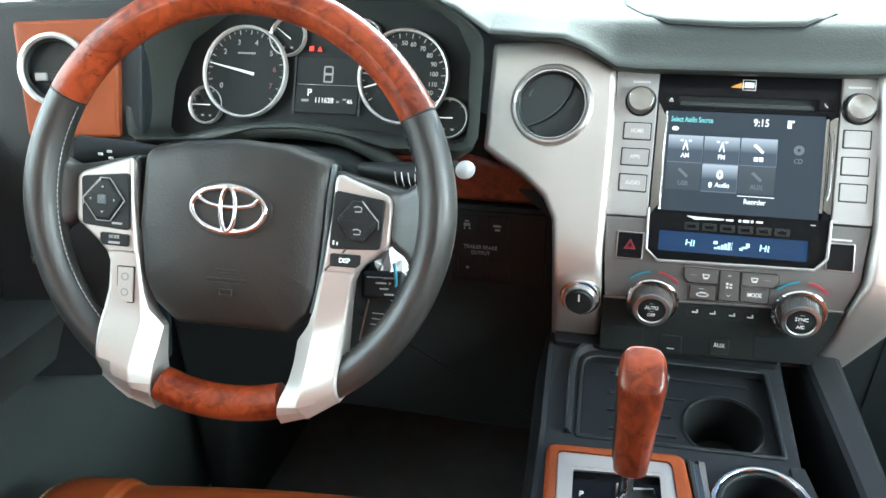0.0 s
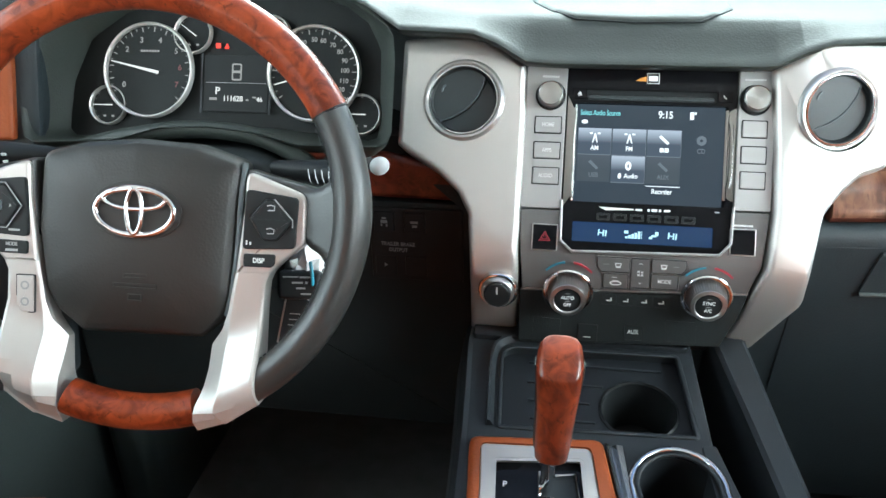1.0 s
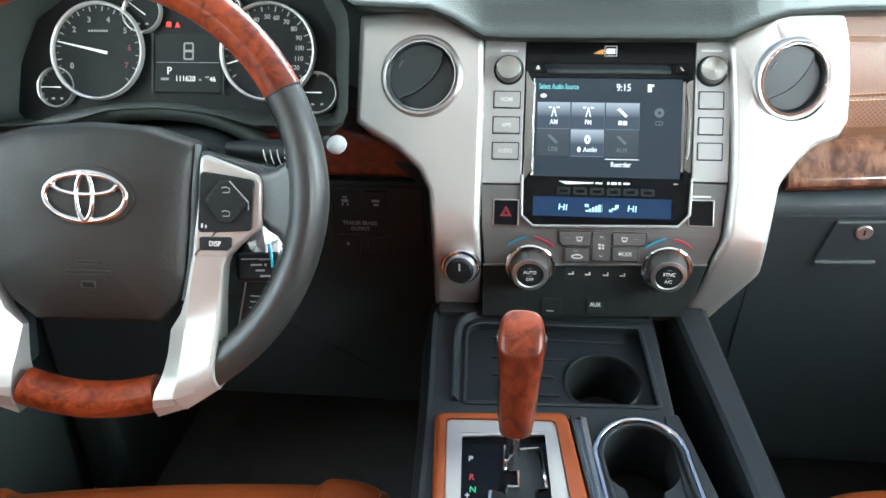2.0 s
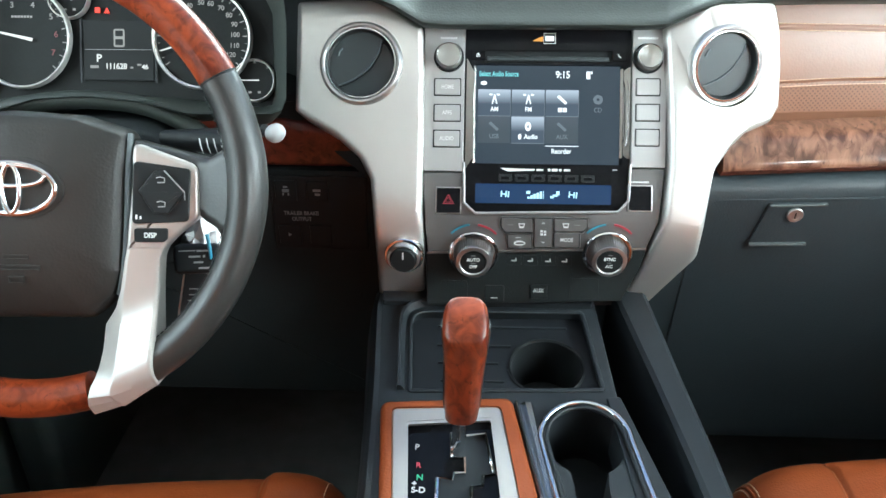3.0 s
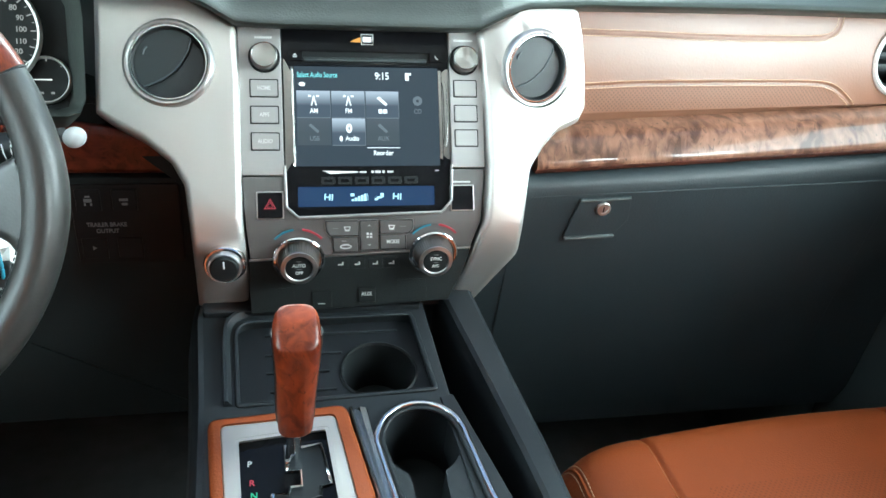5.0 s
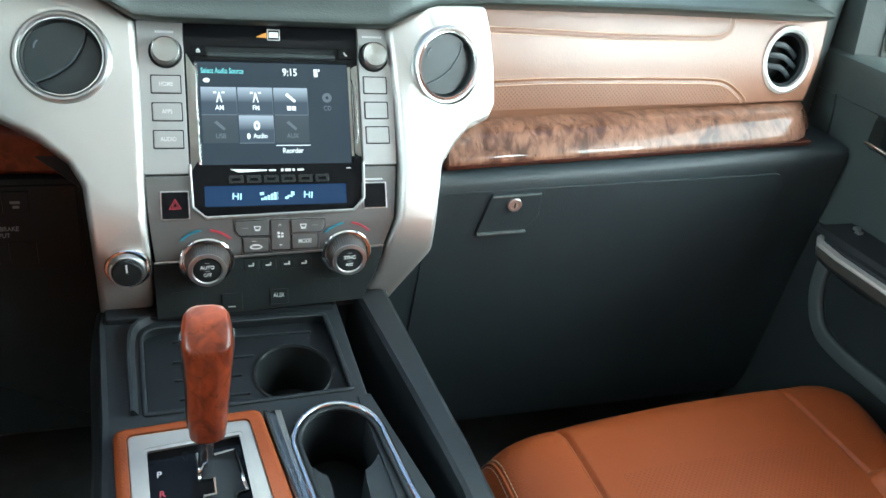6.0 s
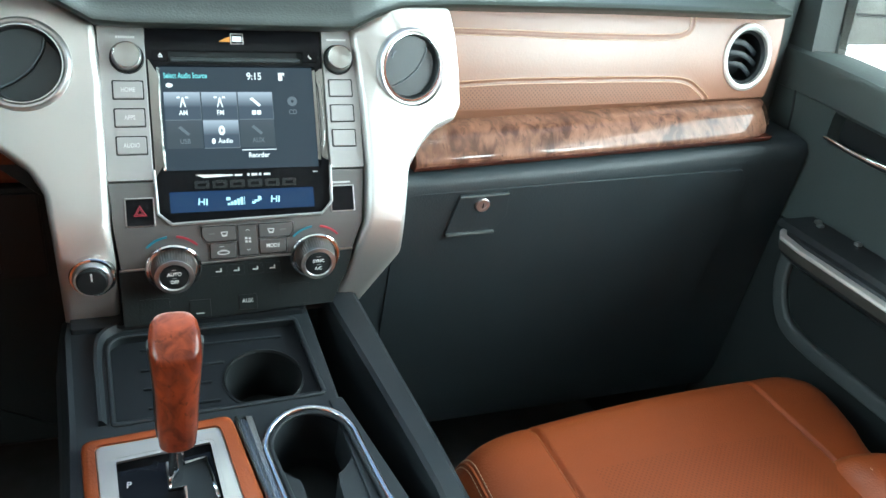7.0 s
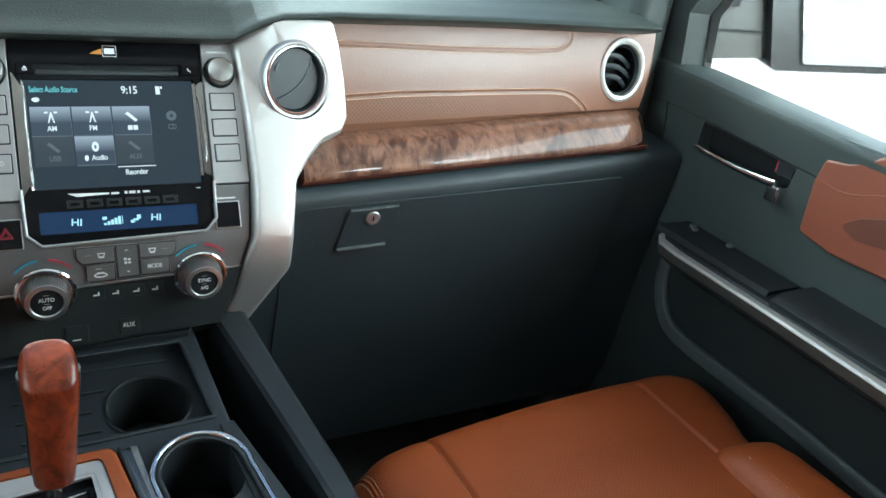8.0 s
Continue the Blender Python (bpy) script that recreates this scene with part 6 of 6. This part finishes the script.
part("slot_edge", slot_wall(slot_l, -1), CHROME, plate_ob, "polished slot edge", angle=30)
part("slot_edge", slot_wall(slot_r, 1), CHROME, plate_ob, "polished slot edge", angle=30)
part("slot_floor", plate(inset(slot_o, -0.004), -0.028, -0.0185), HARD, plate_ob, "dark slot floor")
for w_, m_, x, y in (("P", WHITE, -0.1235, -0.0965), ("R", RED, -0.1210, -0.1165), ("N", GATEGREEN, -0.1190, -0.1295), ("+", WHITE, -0.1235, -0.1360), ("S-D", WHITE, -0.1195, -0.1425)):
    lettering(w_, 0.0082, m_, plate_ob, x, y, 0.0002)
# chrome spear and rear cup holder
part("chrome_spear", loft([[(x0, y, -0.004), (x0 + 0.0006, y, 0.0050), (x0 + 0.0022, y, 0.0058), (x0 + 0.0038, y, 0.0046), (x0 + 0.0052, y, 0.0018), (x0 + 0.0066, y, 0.0016), (0.45 * x0 + 0.55 * x1, y, 0.0044), (x1 - 0.0030, y, 0.0034), (x1 - 0.0012, y, 0.0010), (x1, y, -0.004)] for x0, x1, y in ((-0.0320, -0.0125, -0.0425), (-0.0140, 0.0005, -0.145), (0.010, 0.024, -0.300))]), DARKCHROME, console, "polished metal spear", angle=30)


def u_path(cx, cy, rx, ry, lx, rx2):
    arc = [(cx + rx * math.cos(radians(a)), cy + ry * math.sin(radians(a)), 0.0015) for a in range(0, 181, 10)]
    return [(rx2, -0.300, 0.0015), (cx + rx + 0.011, -0.146, 0.0015)] + arc + [(lx, -0.146, 0.0015), (lx + 0.02, -0.300, 0.0015)]


part("cup_trim", sweep(u_path(0.0340, -0.0840, 0.0425, 0.0440, 0.0020, 0.125), oval(0.0033, 0.0034, 10)), CHROME, console, "polished loop round the rear cup holder", angle=60)
part("cup_trim", sweep(u_path(0.0345, -0.0845, 0.0375, 0.0385, 0.0085, 0.112), oval(0.0022, 0.0020, 10)), GREY, console, "dark inner step", angle=60)
part("cup_holder", lathe([(0.034, -0.062), (0.034, -0.075), (0, -0.077)], 48), HARD, console, "round rear cup holder well", at=Matrix.Translation((0.0347, -0.0830, 0)) @ Matrix.Diagonal((0.97, 0.99, 1, 1)))
part("panel", plate(rounded([(0.0600, -0.0290), (0.0740, -0.0275), (0.1060, -0.1470), (0.14, -0.30), (0.09, -0.30)], 0.003), -0.05, -0.002, 0.002), GREY, console, "dark panel beside the cup holder")
part("slot_well", block(0.012, 0.060, -0.230, -0.1100, -0.08, -0.07, 0.002), HARD, console, "dark slot between the cups")

# ---- gear selector ----
gear = thing("gear_selector", "gear selector with a polished red burl wood grip", "gear lever", Matrix())


def grip_ring(z, cx, cy, hx, hy, n=36, p=2.9):
    k = 0.30 * min(1, max(0, (z - 0.665) / 0.035))
    return [(cx + x, cy + y, z + k * y) for x, y in oval(hx, hy, n, p)]


prof = ((0.5985, -0.0825, -0.2635, 0.0135, 0.0160), (0.6010, -0.0825, -0.2637, 0.0150, 0.0180), (0.612, -0.0822, -0.2640, 0.0157, 0.0190), (0.635, -0.0812, -0.2650, 0.0164, 0.0196), (0.660, -0.0800, -0.2665, 0.0174, 0.0203),
        (0.680, -0.0795, -0.2690, 0.0187, 0.0212), (0.6960, -0.0795, -0.2705, 0.0194, 0.0216), (0.7010, -0.0796, -0.2703, 0.0194, 0.0212), (0.7034, -0.0797, -0.2697, 0.0191, 0.0202), (0.7085, -0.0797, -0.2672, 0.0180, 0.0166), (0.7132, -0.0797, -0.2648, 0.0152, 0.0115), (0.7160, -0.0797, -0.2632, 0.0092, 0.0058))
part("wood_grip", loft([grip_ring(*q) for q in prof]), WOOD, gear, "lacquered red burl wood grip", angle=32)
part("grip_spine", loft([[(cx + x * 1.10, cy + 0.007 + y * 0.9, z) for x, y in oval(hx, hy * 0.75, 24, 2.4)] for z, cx, cy, hx, hy in prof[1:-5]]), HARD, gear, "black spine of the grip", angle=50)
part("shaft", sweep([(-0.0865, -0.2560, 0.548), (-0.0830, -0.2640, 0.600)], oval(0.0062, 0.0062, 16)), CHROME, gear, "polished shaft", angle=60)
part("collar", sweep([(-0.0832, -0.2635, 0.5955), (-0.0827, -0.2643, 0.6000)], oval(0.0105, 0.0115, 18)), BRUSHED, gear, "metal collar", angle=60)


# ---- seats ----
def seat(name, x0, x1, front, label, seams, outer, lift, pinch=0.0, skew=0.030):
    s_ = thing(name, label, "car seat", Matrix(), group="front seats")
    cx, hw = (x0 + x1) / 2, (x1 - x0) / 2

    def h(x, y):
        s = min(0.999, abs(x - cx) / hw)
        z = lift + 0.075 * (1 - s ** (12 if (x - cx) * cx > 0 else 8)) ** 0.5
        for sm, dp in seams:
            z -= dp * math.exp(-((x - sm) / 0.0030) ** 2)
        z += 0.006 * math.cos(min(1, abs(x - cx) / 0.16) * math.pi / 2)
        if not pinch and seams[0][0] < x < seams[1][0]:
            z -= 0.010 * smooth(0, 0.006, min(x - seams[0][0], seams[1][0] - x))
        y -= lead(x)
        f = min(1.0, max(0.0, (y - (front - 0.055)) / 0.055))
        return z - 0.075 * (1 - math.sqrt(max(0, 1 - f * f))) - 0.02 * max(0, front - 0.25 - y)

    def lead(x):
        return skew * min(1, max(0, (abs(x) - 0.20) / 0.44))
    ys = [front - 0.0004, front - 0.004, front - 0.010, front - 0.018, front - 0.03, front - 0.045, front - 0.06, front - 0.08] + [front - 0.08 - 0.04 * i for i in range(1, 14)]
    n = 96
    xs_ = sorted([cx - hw * math.cos(math.pi * i / n) for i in range(n + 1)] + [sm + 0.0013 * i for sm, dp in seams for i in range(-10, 11)])
    rows_ = [[(x, front - 0.012 - 0.02 * (1 - k), 0.25 + k * 0.09) for x in xs_] for k in (0, 1)]
    rows_ += [[(x, y + lead(x) - 0.03 * (abs(x - cx) / hw) ** 10, h(x, y + lead(x))) for x in xs_] for y in ys]
    for r in rows_:
        for i, (x, y, z) in enumerate(r):
            d = max(0, front - 0.02 - y)
            r[i] = (x - pinch * min(0.045, 2.6 * d * d) * min(1, max(0, (x - cx - 0.6 * hw) / (0.4 * hw))), y, z)
    bm = loft([[(xs_[0], r[0][1], 0.22)] + r + [(xs_[-1], r[-1][1], 0.22)] for r in rows_], closed=False)
    cu = part("cushion", bm, TAN, s_, "saddle brown leather cushion with seams", angle=60)
    ins = [[(x, y, h(x, y) + 0.0006) for x in [seams[0][0] + 0.030 + (seams[1][0] - seams[0][0] - 0.060) * i / 24 for i in range(25)]] for y in [front - 0.110 - 0.03 * j for j in range(16)]]
    part("cushion_insert", loft(ins, closed=False), TANP, s_, "perforated leather centre panel", angle=60)
    for e in (x0 + 0.020, x0 + 0.027) if pinch else (x0 + 0.020, x0 + 0.027, x1 - 0.030):
        pth = [(e, y + lead(e) - 0.03 * (abs(e - cx) / hw) ** 10, h(e, y + lead(e)) + 0.0008) for y in ys]
        part("stitching", stitches(curve3(pth, 4), 0.0055, 0.0038, 0.0006), THREAD, s_, "cream thread seam")
    e = x0 + 0.0235
    part("piping", sweep([(e, y + lead(e) - 0.03 * (abs(e - cx) / hw) ** 10, h(e, y + lead(e)) + 0.0002) for y in ys], oval(0.0018, 0.0016, 8)), TAN, s_, "raised edge piping", angle=60)
    b = []
    for yy, k in ((0.0, 0.25), (0.004, 0.62), (0.012, 0.84), (0.026, 0.96), (0.05, 1.0), (0.15, 1.0), (0.30, 1.0), (0.48, 1.0)):
        y = front - (0.148 if pinch else 0.135 - lead(outer)) - yy
        b.append([(outer + 0.060 * k * px, y - 0.006 * px * (1 if outer > 0 else -1), lift + (0.010 if pinch else 0.024) + (0.084 + 0.03 * yy) * k * pz) for px, pz in oval(1, 1, 32, 3.2)])
    part("bolster", loft(b), TAN, s_, "raised leather side bolster", angle=60)
    part("stitching", stitches([(outer - 0.026 * (1 if outer > 0 else -1), front - (0.190 if pinch else 0.160 - lead(outer)) - 0.02 * j, lift + (0.0925 if pinch else 0.1065) + 0.0006 * j) for j in range(12)], 0.0055, 0.0038, 0.0006), THREAD, s_, "cream thread seam")
    part("seat_base", block(x0 + 0.04, x1 - 0.04, front - 0.60, front - 0.05, 0.125, 0.33, 0.02), HARD, s_, "black seat base")
    back = []
    for z, y, hw_, hy in ((0.44, front - 0.50, 0.80, 0.040), (0.50, front - 0.53, 0.93, 0.062), (0.62, front - 0.565, 0.98, 0.066), (0.80, front - 0.615, 0.94, 0.060), (0.92, front - 0.650, 0.84, 0.055), (0.975, front - 0.668, 0.72, 0.045), (1.000, front - 0.675, 0.52, 0.020)):
        back.append([(cx + hw * 0.94 * hw_ * px, y + hy * py, z) for px, py in oval(1, 1, 40, 3.0)])
    part("backrest", loft(back), TAN, s_, "saddle brown leather backrest", angle=60)
    head = [[(cx + 0.115 * k * px, front - 0.70 + 0.042 * k * py, z) for px, py in oval(1, 1, 32, 3.0)] for z, k in ((1.035, 0.55), (1.050, 0.90), (1.10, 1.0), (1.16, 0.97), (1.195, 0.80), (1.205, 0.45))]
    part("headrest", loft(head), TAN, s_, "saddle brown leather headrest", angle=60)
    for dx in (-0.05, 0.05):
        part("headrest_post", sweep([(cx + dx, front - 0.68, 0.985), (cx + dx, front - 0.695, 1.05)], oval(0.006, 0.006, 12)), CHROME, s_, "polished headrest post")
    return s_


seat("passenger_seat", 0.182, 0.716, -0.180, "saddle brown leather passenger seat with perforated centre", ((0.288, 0.0042), (0.592, 0.0042)), 0.628, 0.427, 1.0)
seat("driver_seat", -0.712, -0.188, -0.188, "saddle brown leather driver seat below the wheel", ((-0.605, 0.0042), (-0.278, 0.0042)), -0.672, 0.418, 0.0, -0.060)


# ---- doors ----
def door(name, s, label, full):
    """s: +1 passenger's side, -1 driver's side. Drawn in a plane that faces the cabin: x runs backwards, y up."""
    d = thing(name, label, "car door", Matrix(), group="front doors")
    M = Matrix(((0, 0, -s, s * 0.74), (-1, 0, 0, 0), (0, 1, 0, 0), (0, 0, 0, 1)))
    if s < 0:
        M = Matrix(((0, 0, -s, s * 0.76), (-1, 0, 0, 0), (0, 1, 0, 0), (0, 0, 0, 1)))
    holes = [rounded([(0.048, 0.760), (0.206, 0.762), (0.211, 0.806), (0.050, 0.806)], 0.012, 5)] if full else []
    part("panel", plate(rounded([(-0.24, 0.14), (1.10, 0.14), (1.10, 0.840), (-0.24, 0.852)], 0.01), -0.05, 0.0, 0.004, holes), DOORSKIN, d, "grained black door panel", at=M, angle=40)
    # rolled sill with the window line above
    sec = [(-0.004, -0.058), (0.0025, -0.052), (0.0030, -0.030), (0.007, -0.012), (0.004, -0.003), (-0.010, 0.002), (-0.045, 0.002), (-0.060, -0.004), (-0.060, -0.055)]
    path = [(-0.24, 0.865), (0.02, 0.859), (0.28, 0.846), (0.6, 0.842), (1.10, 0.842)]
    part("sill", loft([[tuple(M @ Vector((x, y + dy, z))) for z, dy in sec] for x, y in path]), DOORSKIN, d, "rolled black window sill", angle=40)
    if not full:
        part("armrest", loft([[tuple(M @ Vector((x, y, z))) for y, z in ((0.60, 0.0), (0.60, 0.06), (0.655, 0.075), (0.665, 0.06), (0.665, 0.0))] for x in (0.05, 0.9)]), DOORSKIN, d, "black armrest", angle=40)
        return d
    part("seam", sweep([tuple(M @ Vector(p)) for p in curve3([(-0.014, 0.72, 0.001), (-0.020, 0.78, 0.001), (-0.0245, 0.807, 0.001), (-0.0150, 0.8210, 0.001), (0.017, 0.8265, 0.001), (0.096, 0.8262, 0.001), (0.190, 0.8225, 0.001), (0.242, 0.8195, 0.001)])], oval(0.0016, 0.0016, 8), up=(s, 0, 0)), HARD, d, "dark panel seam", angle=60)
    part("handle_recess", plate(rounded([(0.038, 0.752), (0.208, 0.752), (0.217, 0.808), (0.042, 0.805)], 0.012, 5), -0.045, -0.022), HARD, d, "dark handle recess", at=M)
    h = part("door_handle", sweep([tuple(M @ Vector(p)) for p in curve3([(0.048, 0.767, 0.001), (0.10, 0.765, 0.006), (0.15, 0.766, 0.011), (0.196, 0.769, 0.012)])], lambda t: oval(0.0030 + 0.0025 * t, 0.0032, 10), up=(s, 0, 0)), CHROME, d, "chrome door lever", angle=60)
    part("lever_foot", block(0.186, 0.206, 0.745, 0.768, -0.02, 0.014, 0.004), CHROME, h, "chrome lever end", at=M)
    part("lock_button", plate(rounded([(0.178, 0.775), (0.204, 0.776), (0.206, 0.800), (0.180, 0.798)], 0.004), -0.02, -0.004, 0.003), GREY, d, "black lock button", at=M)
    marks("lock_mark", [(0.1765, 0.778, 0.1785, 0.796)], -0.006, RED, d, "red lock mark", at=M)
    ins = rounded([(0.243, 0.7270), (0.290, 0.7190), (0.36, 0.7220), (0.70, 0.70), (0.70, 0.862), (0.312, 0.846), (0.276, 0.8255), (0.246, 0.820), (0.240, 0.79)], [0.008, 0.02, 0.01, 0.01, 0.01, 0.01, 0.02, 0.008, 0.02], 5)
    t = part("leather_insert", plate(ins, -0.004, 0.006, 0.004, seg=3), INSERT, d, "saddle brown leather door insert", at=M, angle=60)
    part("stitching", stitches(curve3([(0.246, 0.796, 0.0064), (0.275, 0.7925, 0.0064), (0.30, 0.797, 0.0064), (0.33, 0.808, 0.0064), (0.42, 0.83, 0.0064)]), 0.005, 0.0034, 0.0006), SEAMTHREAD, t, "thread seam")
    part("grip_opening", plate(rounded([(0.290, 0.757), (0.315, 0.7480), (0.36, 0.7555), (0.60, 0.760), (0.60, 0.800), (0.345, 0.787), (0.312, 0.774)], 0.012, 5), 0.003, 0.0075, 0.001), RECESSTAN, t, "plate standing for the grip recess, its shade painted dark")
    # armrest with bright spear
    arm = []
    for x, w in ((0.072, 0.030), (0.082, 0.058), (0.10, 0.074), (0.14, 0.080), (0.30, 0.080), (0.60, 0.085), (1.0, 0.085)):
        arm.append([tuple(M @ Vector((x, y, z))) for y, z in ((0.615, 0.0), (0.612, w * 0.6), (0.630, w - 0.006), (0.652, w - 0.004), (0.658, w - 0.010), (0.661, w * 0.4), (0.663, 0.0))])
    part("armrest", loft(arm), HARD, d, "black armrest ledge", angle=40)
    sp = [(x, w) for x, w in ((0.076, 0.040), (0.086, 0.062), (0.104, 0.0775), (0.14, 0.0825), (0.30, 0.0825), (0.60, 0.0875), (1.0, 0.0875))]
    part("armrest_trim", loft([[tuple(M @ Vector((x, y, w + z))) for y, z in ((0.6510, -0.010), (0.6510, 0.0025), (0.6525, 0.0034), (0.6555, 0.0018), (0.6562, -0.0002), (0.655, -0.010))] for x, w in sp]), SATIN, d, "long satin metal trim on the armrest", angle=30)
    part("armrest_face", loft([[tuple(M @ Vector((x, y, w + z))) for y, z in ((0.6370, -0.014), (0.6380, -0.0005), (0.6460, 0.0020), (0.6508, 0.0020), (0.6505, -0.010))] for x, w in sp]), BEIGE, d, "bronze grey face below the trim", angle=30)
    part("rear_ledge", loft([[tuple(M @ Vector((x, y, z))) for y, z in ((0.655, 0.0), (0.672, 0.0), (0.672, 0.060), (0.664, 0.072), (0.655, 0.072))] for x in (0.285, 0.95)]), HARD, d, "grey grip ledge", angle=40)
    part("switch_panel", loft([[tuple(M @ Vector((x, y, z))) for y, z in ((0.658, 0.004), (0.665, 0.004), (0.665, 0.058), (0.658, 0.062))] for x in (0.075, 0.27)]), HARD, d, "black window switch panel", angle=40)
    for x, z in ((0.094, 0.014), (0.104, 0.020), (0.158, 0.009)):
        part("window_switch", block(x - 0.004, x + 0.004, 0.663, 0.669, z - 0.004, z + 0.004, 0.0015), BRUSHED, d, "small metal switch", at=M)
    lower = [(0.060, 0.640), (0.060, 0.560), (0.085, 0.512), (0.13, 0.498), (0.23, 0.4965), (0.33, 0.496), (0.45, 0.490), (0.9, 0.478)]
    part("pocket_rim", sweep([tuple(M @ Vector((p.x, p.y, 0.006))) for p in curve3([(a, b, 0) for a, b in lower], 5)], oval(0.0115, 0.006, 16, 3.0), up=(s, 0, 0)), PILLAR, d, "grey rim round the door pocket", angle=60)
    part("pocket_panel", plate(rounded([(0.066, 0.636), (0.070, 0.560), (0.092, 0.520), (0.135, 0.508), (0.45, 0.502), (0.95, 0.490), (0.95, 0.636)], 0.01), -0.002, 0.0025), SHADE, d, "black door pocket panel", at=M)
    part("lower_trim", plate([(-0.20, 0.145), (1.0, 0.145), (1.0, 0.466), (0.45, 0.478), (0.10, 0.484), (0.045, 0.54), (0.040, 0.64), (-0.20, 0.64)], -0.002, 0.0022), SHADE, d, "black lower door trim", at=M)
    return d


door("passenger_door", 1, "black passenger door with chrome lever and leather insert", True)
door("driver_door", -1, "black driver door panel", False)

# pillars beside the windscreen
for s in (1, -1):
    pil = thing("windscreen_pillar", "grey trimmed windscreen pillar beside the dash", "pillar", Matrix(), kind="structure")
    part("trim", loft([[(s * (0.7445 + dx), y + dy, z) for dx, dy in ((0.0, -0.040), (0.0, 0.06), (0.034, 0.06), (0.034, -0.052))] for y, z in ((0.062, 0.85), (0.072, 0.93), (0.00, 1.05), (-0.19, 1.30), (-0.33, 1.48))]), DOORSKIN, pil, angle=30)
    part("window_channel", loft([[(s * (0.7445 + dx), y + dy, z) for dx, dy in ((0.030, -0.050), (0.036, -0.052), (0.042, -0.054 - w), (0.038, -0.056 - w), (0.030, -0.053))] for y, z, w in ((0.062, 0.862, 0.001), (0.072, 0.93, 0.006), (0.00, 1.05, 0.008), (-0.19, 1.30, 0.008), (-0.33, 1.48, 0.008))]), STONE, pil, "pale grey window channel", angle=30)
    part("window_pillar", loft([[(s * (0.715 + dx), y + dy, z) for dx, dy in ((0.0, -0.07), (0.0, 0.07), (0.08, 0.07), (0.08, -0.07))] for y, z in ((-1.0, 0.86), (-1.05, 1.48))]), GREY, pil, angle=30)
    part("dash_end_filler", block(min(s * 0.676, s * 0.744), max(s * 0.676, s * 0.744), 0.055 if s > 0 else 0.02, 0.42, 0.10, 1.02 if s > 0 else 0.905, 0.022, 4), DOORSKIN, pil)

# outside mirror seen through the passenger's window
mir = thing("door_mirror", "black door mirror outside the passenger window", "wing mirror", Matrix())
part("housing", loft([[(x, y, z) for x, z in rounded([(0.937 + k, 0.856 + k * 0.6), (1.25 - k, 0.854 + k * 0.6), (1.28 - k, 1.12 - k), (0.826 + k, 1.12 - k)], 0.016, 4)] for y, k in ((0.020, 0.0), (0.10, 0.02), (0.15, 0.07))]), PILLAR, mir, "black mirror housing", angle=50)
part("mirror_glass", plate(rounded([(1.001, 0.8675), (1.24, 0.866), (1.26, 1.10), (0.891, 1.10)], 0.012, 4), -0.002, 0.004, 0.001), MIRROR, mir, "mirror glass", at=pose(0, 0.019, 0, 90) @ pose(0, 0, 0, 0, 0, 0))
part("arm", loft([[(x, y, z) for x, z in ((0.800, 0.868), (0.935, 0.871), (0.871, 1.05), (0.765, 1.05))] for y in (0.035, 0.09)]), STONE, mir, "grey folding arm, paled for the sunlight on it", angle=20)
part("arm_joint", block(0.792, 0.905, 0.030, 0.036, 0.9085, 0.9105, 0.0008), HARD, mir, "dark joint line")
part("lamp_grille", block(0.795, 0.84, 0.028, 0.036, 0.941, 0.985, 0.003), HARD, mir, "dark ribbed grille")

# ---- cabin shell ----
part("floor", block(-0.85, 0.85, -1.95, 0.85, 0.02, 0.12, 0), CARPET)
part("ceiling", block(-0.82, 0.82, -1.95, -0.25, 1.48, 1.53, 0.01), CLOTH)
part("wall_front", block(-0.85, 0.85, 0.80, 0.86, 0.02, 0.94, 0), HARD)
part("wall_bulkhead", block(-0.80, 0.80, 0.34, 0.40, 0.10, 0.90, 0), CARPET)
part("wall_rear", block(-0.85, 0.85, -1.97, -1.90, 0.02, 1.14, 0), HARD)
for i, (x0, x1) in enumerate(((-0.85, -0.72), (0.72, 0.85))):
    part("wall_side_%d" % (i + 1), block(x0, x1, -1.92, -1.02, 0.02, 0.90, 0), HARD)
for nm in ("floor", "ceiling", "wall_front", "wall_bulkhead", "wall_rear", "wall_side_1", "wall_side_2"):
    tagged(bpy.data.objects[nm], kind="structure")
for nm, pts in (("window_1", [(-0.70, 0.84, 0.94), (0.70, 0.84, 0.94), (0.62, -0.24, 1.50), (-0.62, -0.24, 1.50)]), ("window_2", [(0.775, -1.0, 0.855), (0.775, 0.06, 0.87), (0.755, -0.34, 1.48), (0.755, -1.05, 1.48)]), ("window_3", [(-0.775, -1.0, 0.855), (-0.775, 0.06, 0.87), (-0.755, -0.34, 1.48), (-0.755, -1.05, 1.48)]), ("window_4", [(-0.80, -1.93, 1.14), (0.80, -1.93, 1.14), (0.80, -1.93, 1.48), (-0.80, -1.93, 1.48)])):
    bm = bmesh.new()
    lo = [bm.verts.new(p) for p in pts]
    bm.faces.new(lo)
    bmesh.ops.solidify(bm, geom=bm.faces[:], thickness=0.004)
    g = tagged(part(nm, bm, REARDIM if nm == "window_4" else GLASS, flat=True), "unseen dark rear pane added to cut reflections" if nm == "window_4" else "clear car window glass", "window", kind="structure")
    g.visible_shadow = False
gr = bmesh.new()
bmesh.ops.create_grid(gr, x_segments=2, y_segments=2, size=400)
tagged(part("ground", gr, PALE, at=Matrix.Translation((0, 0, -0.75)), flat=True), "pale sunlit paving outside the truck", "ground", kind="structure")
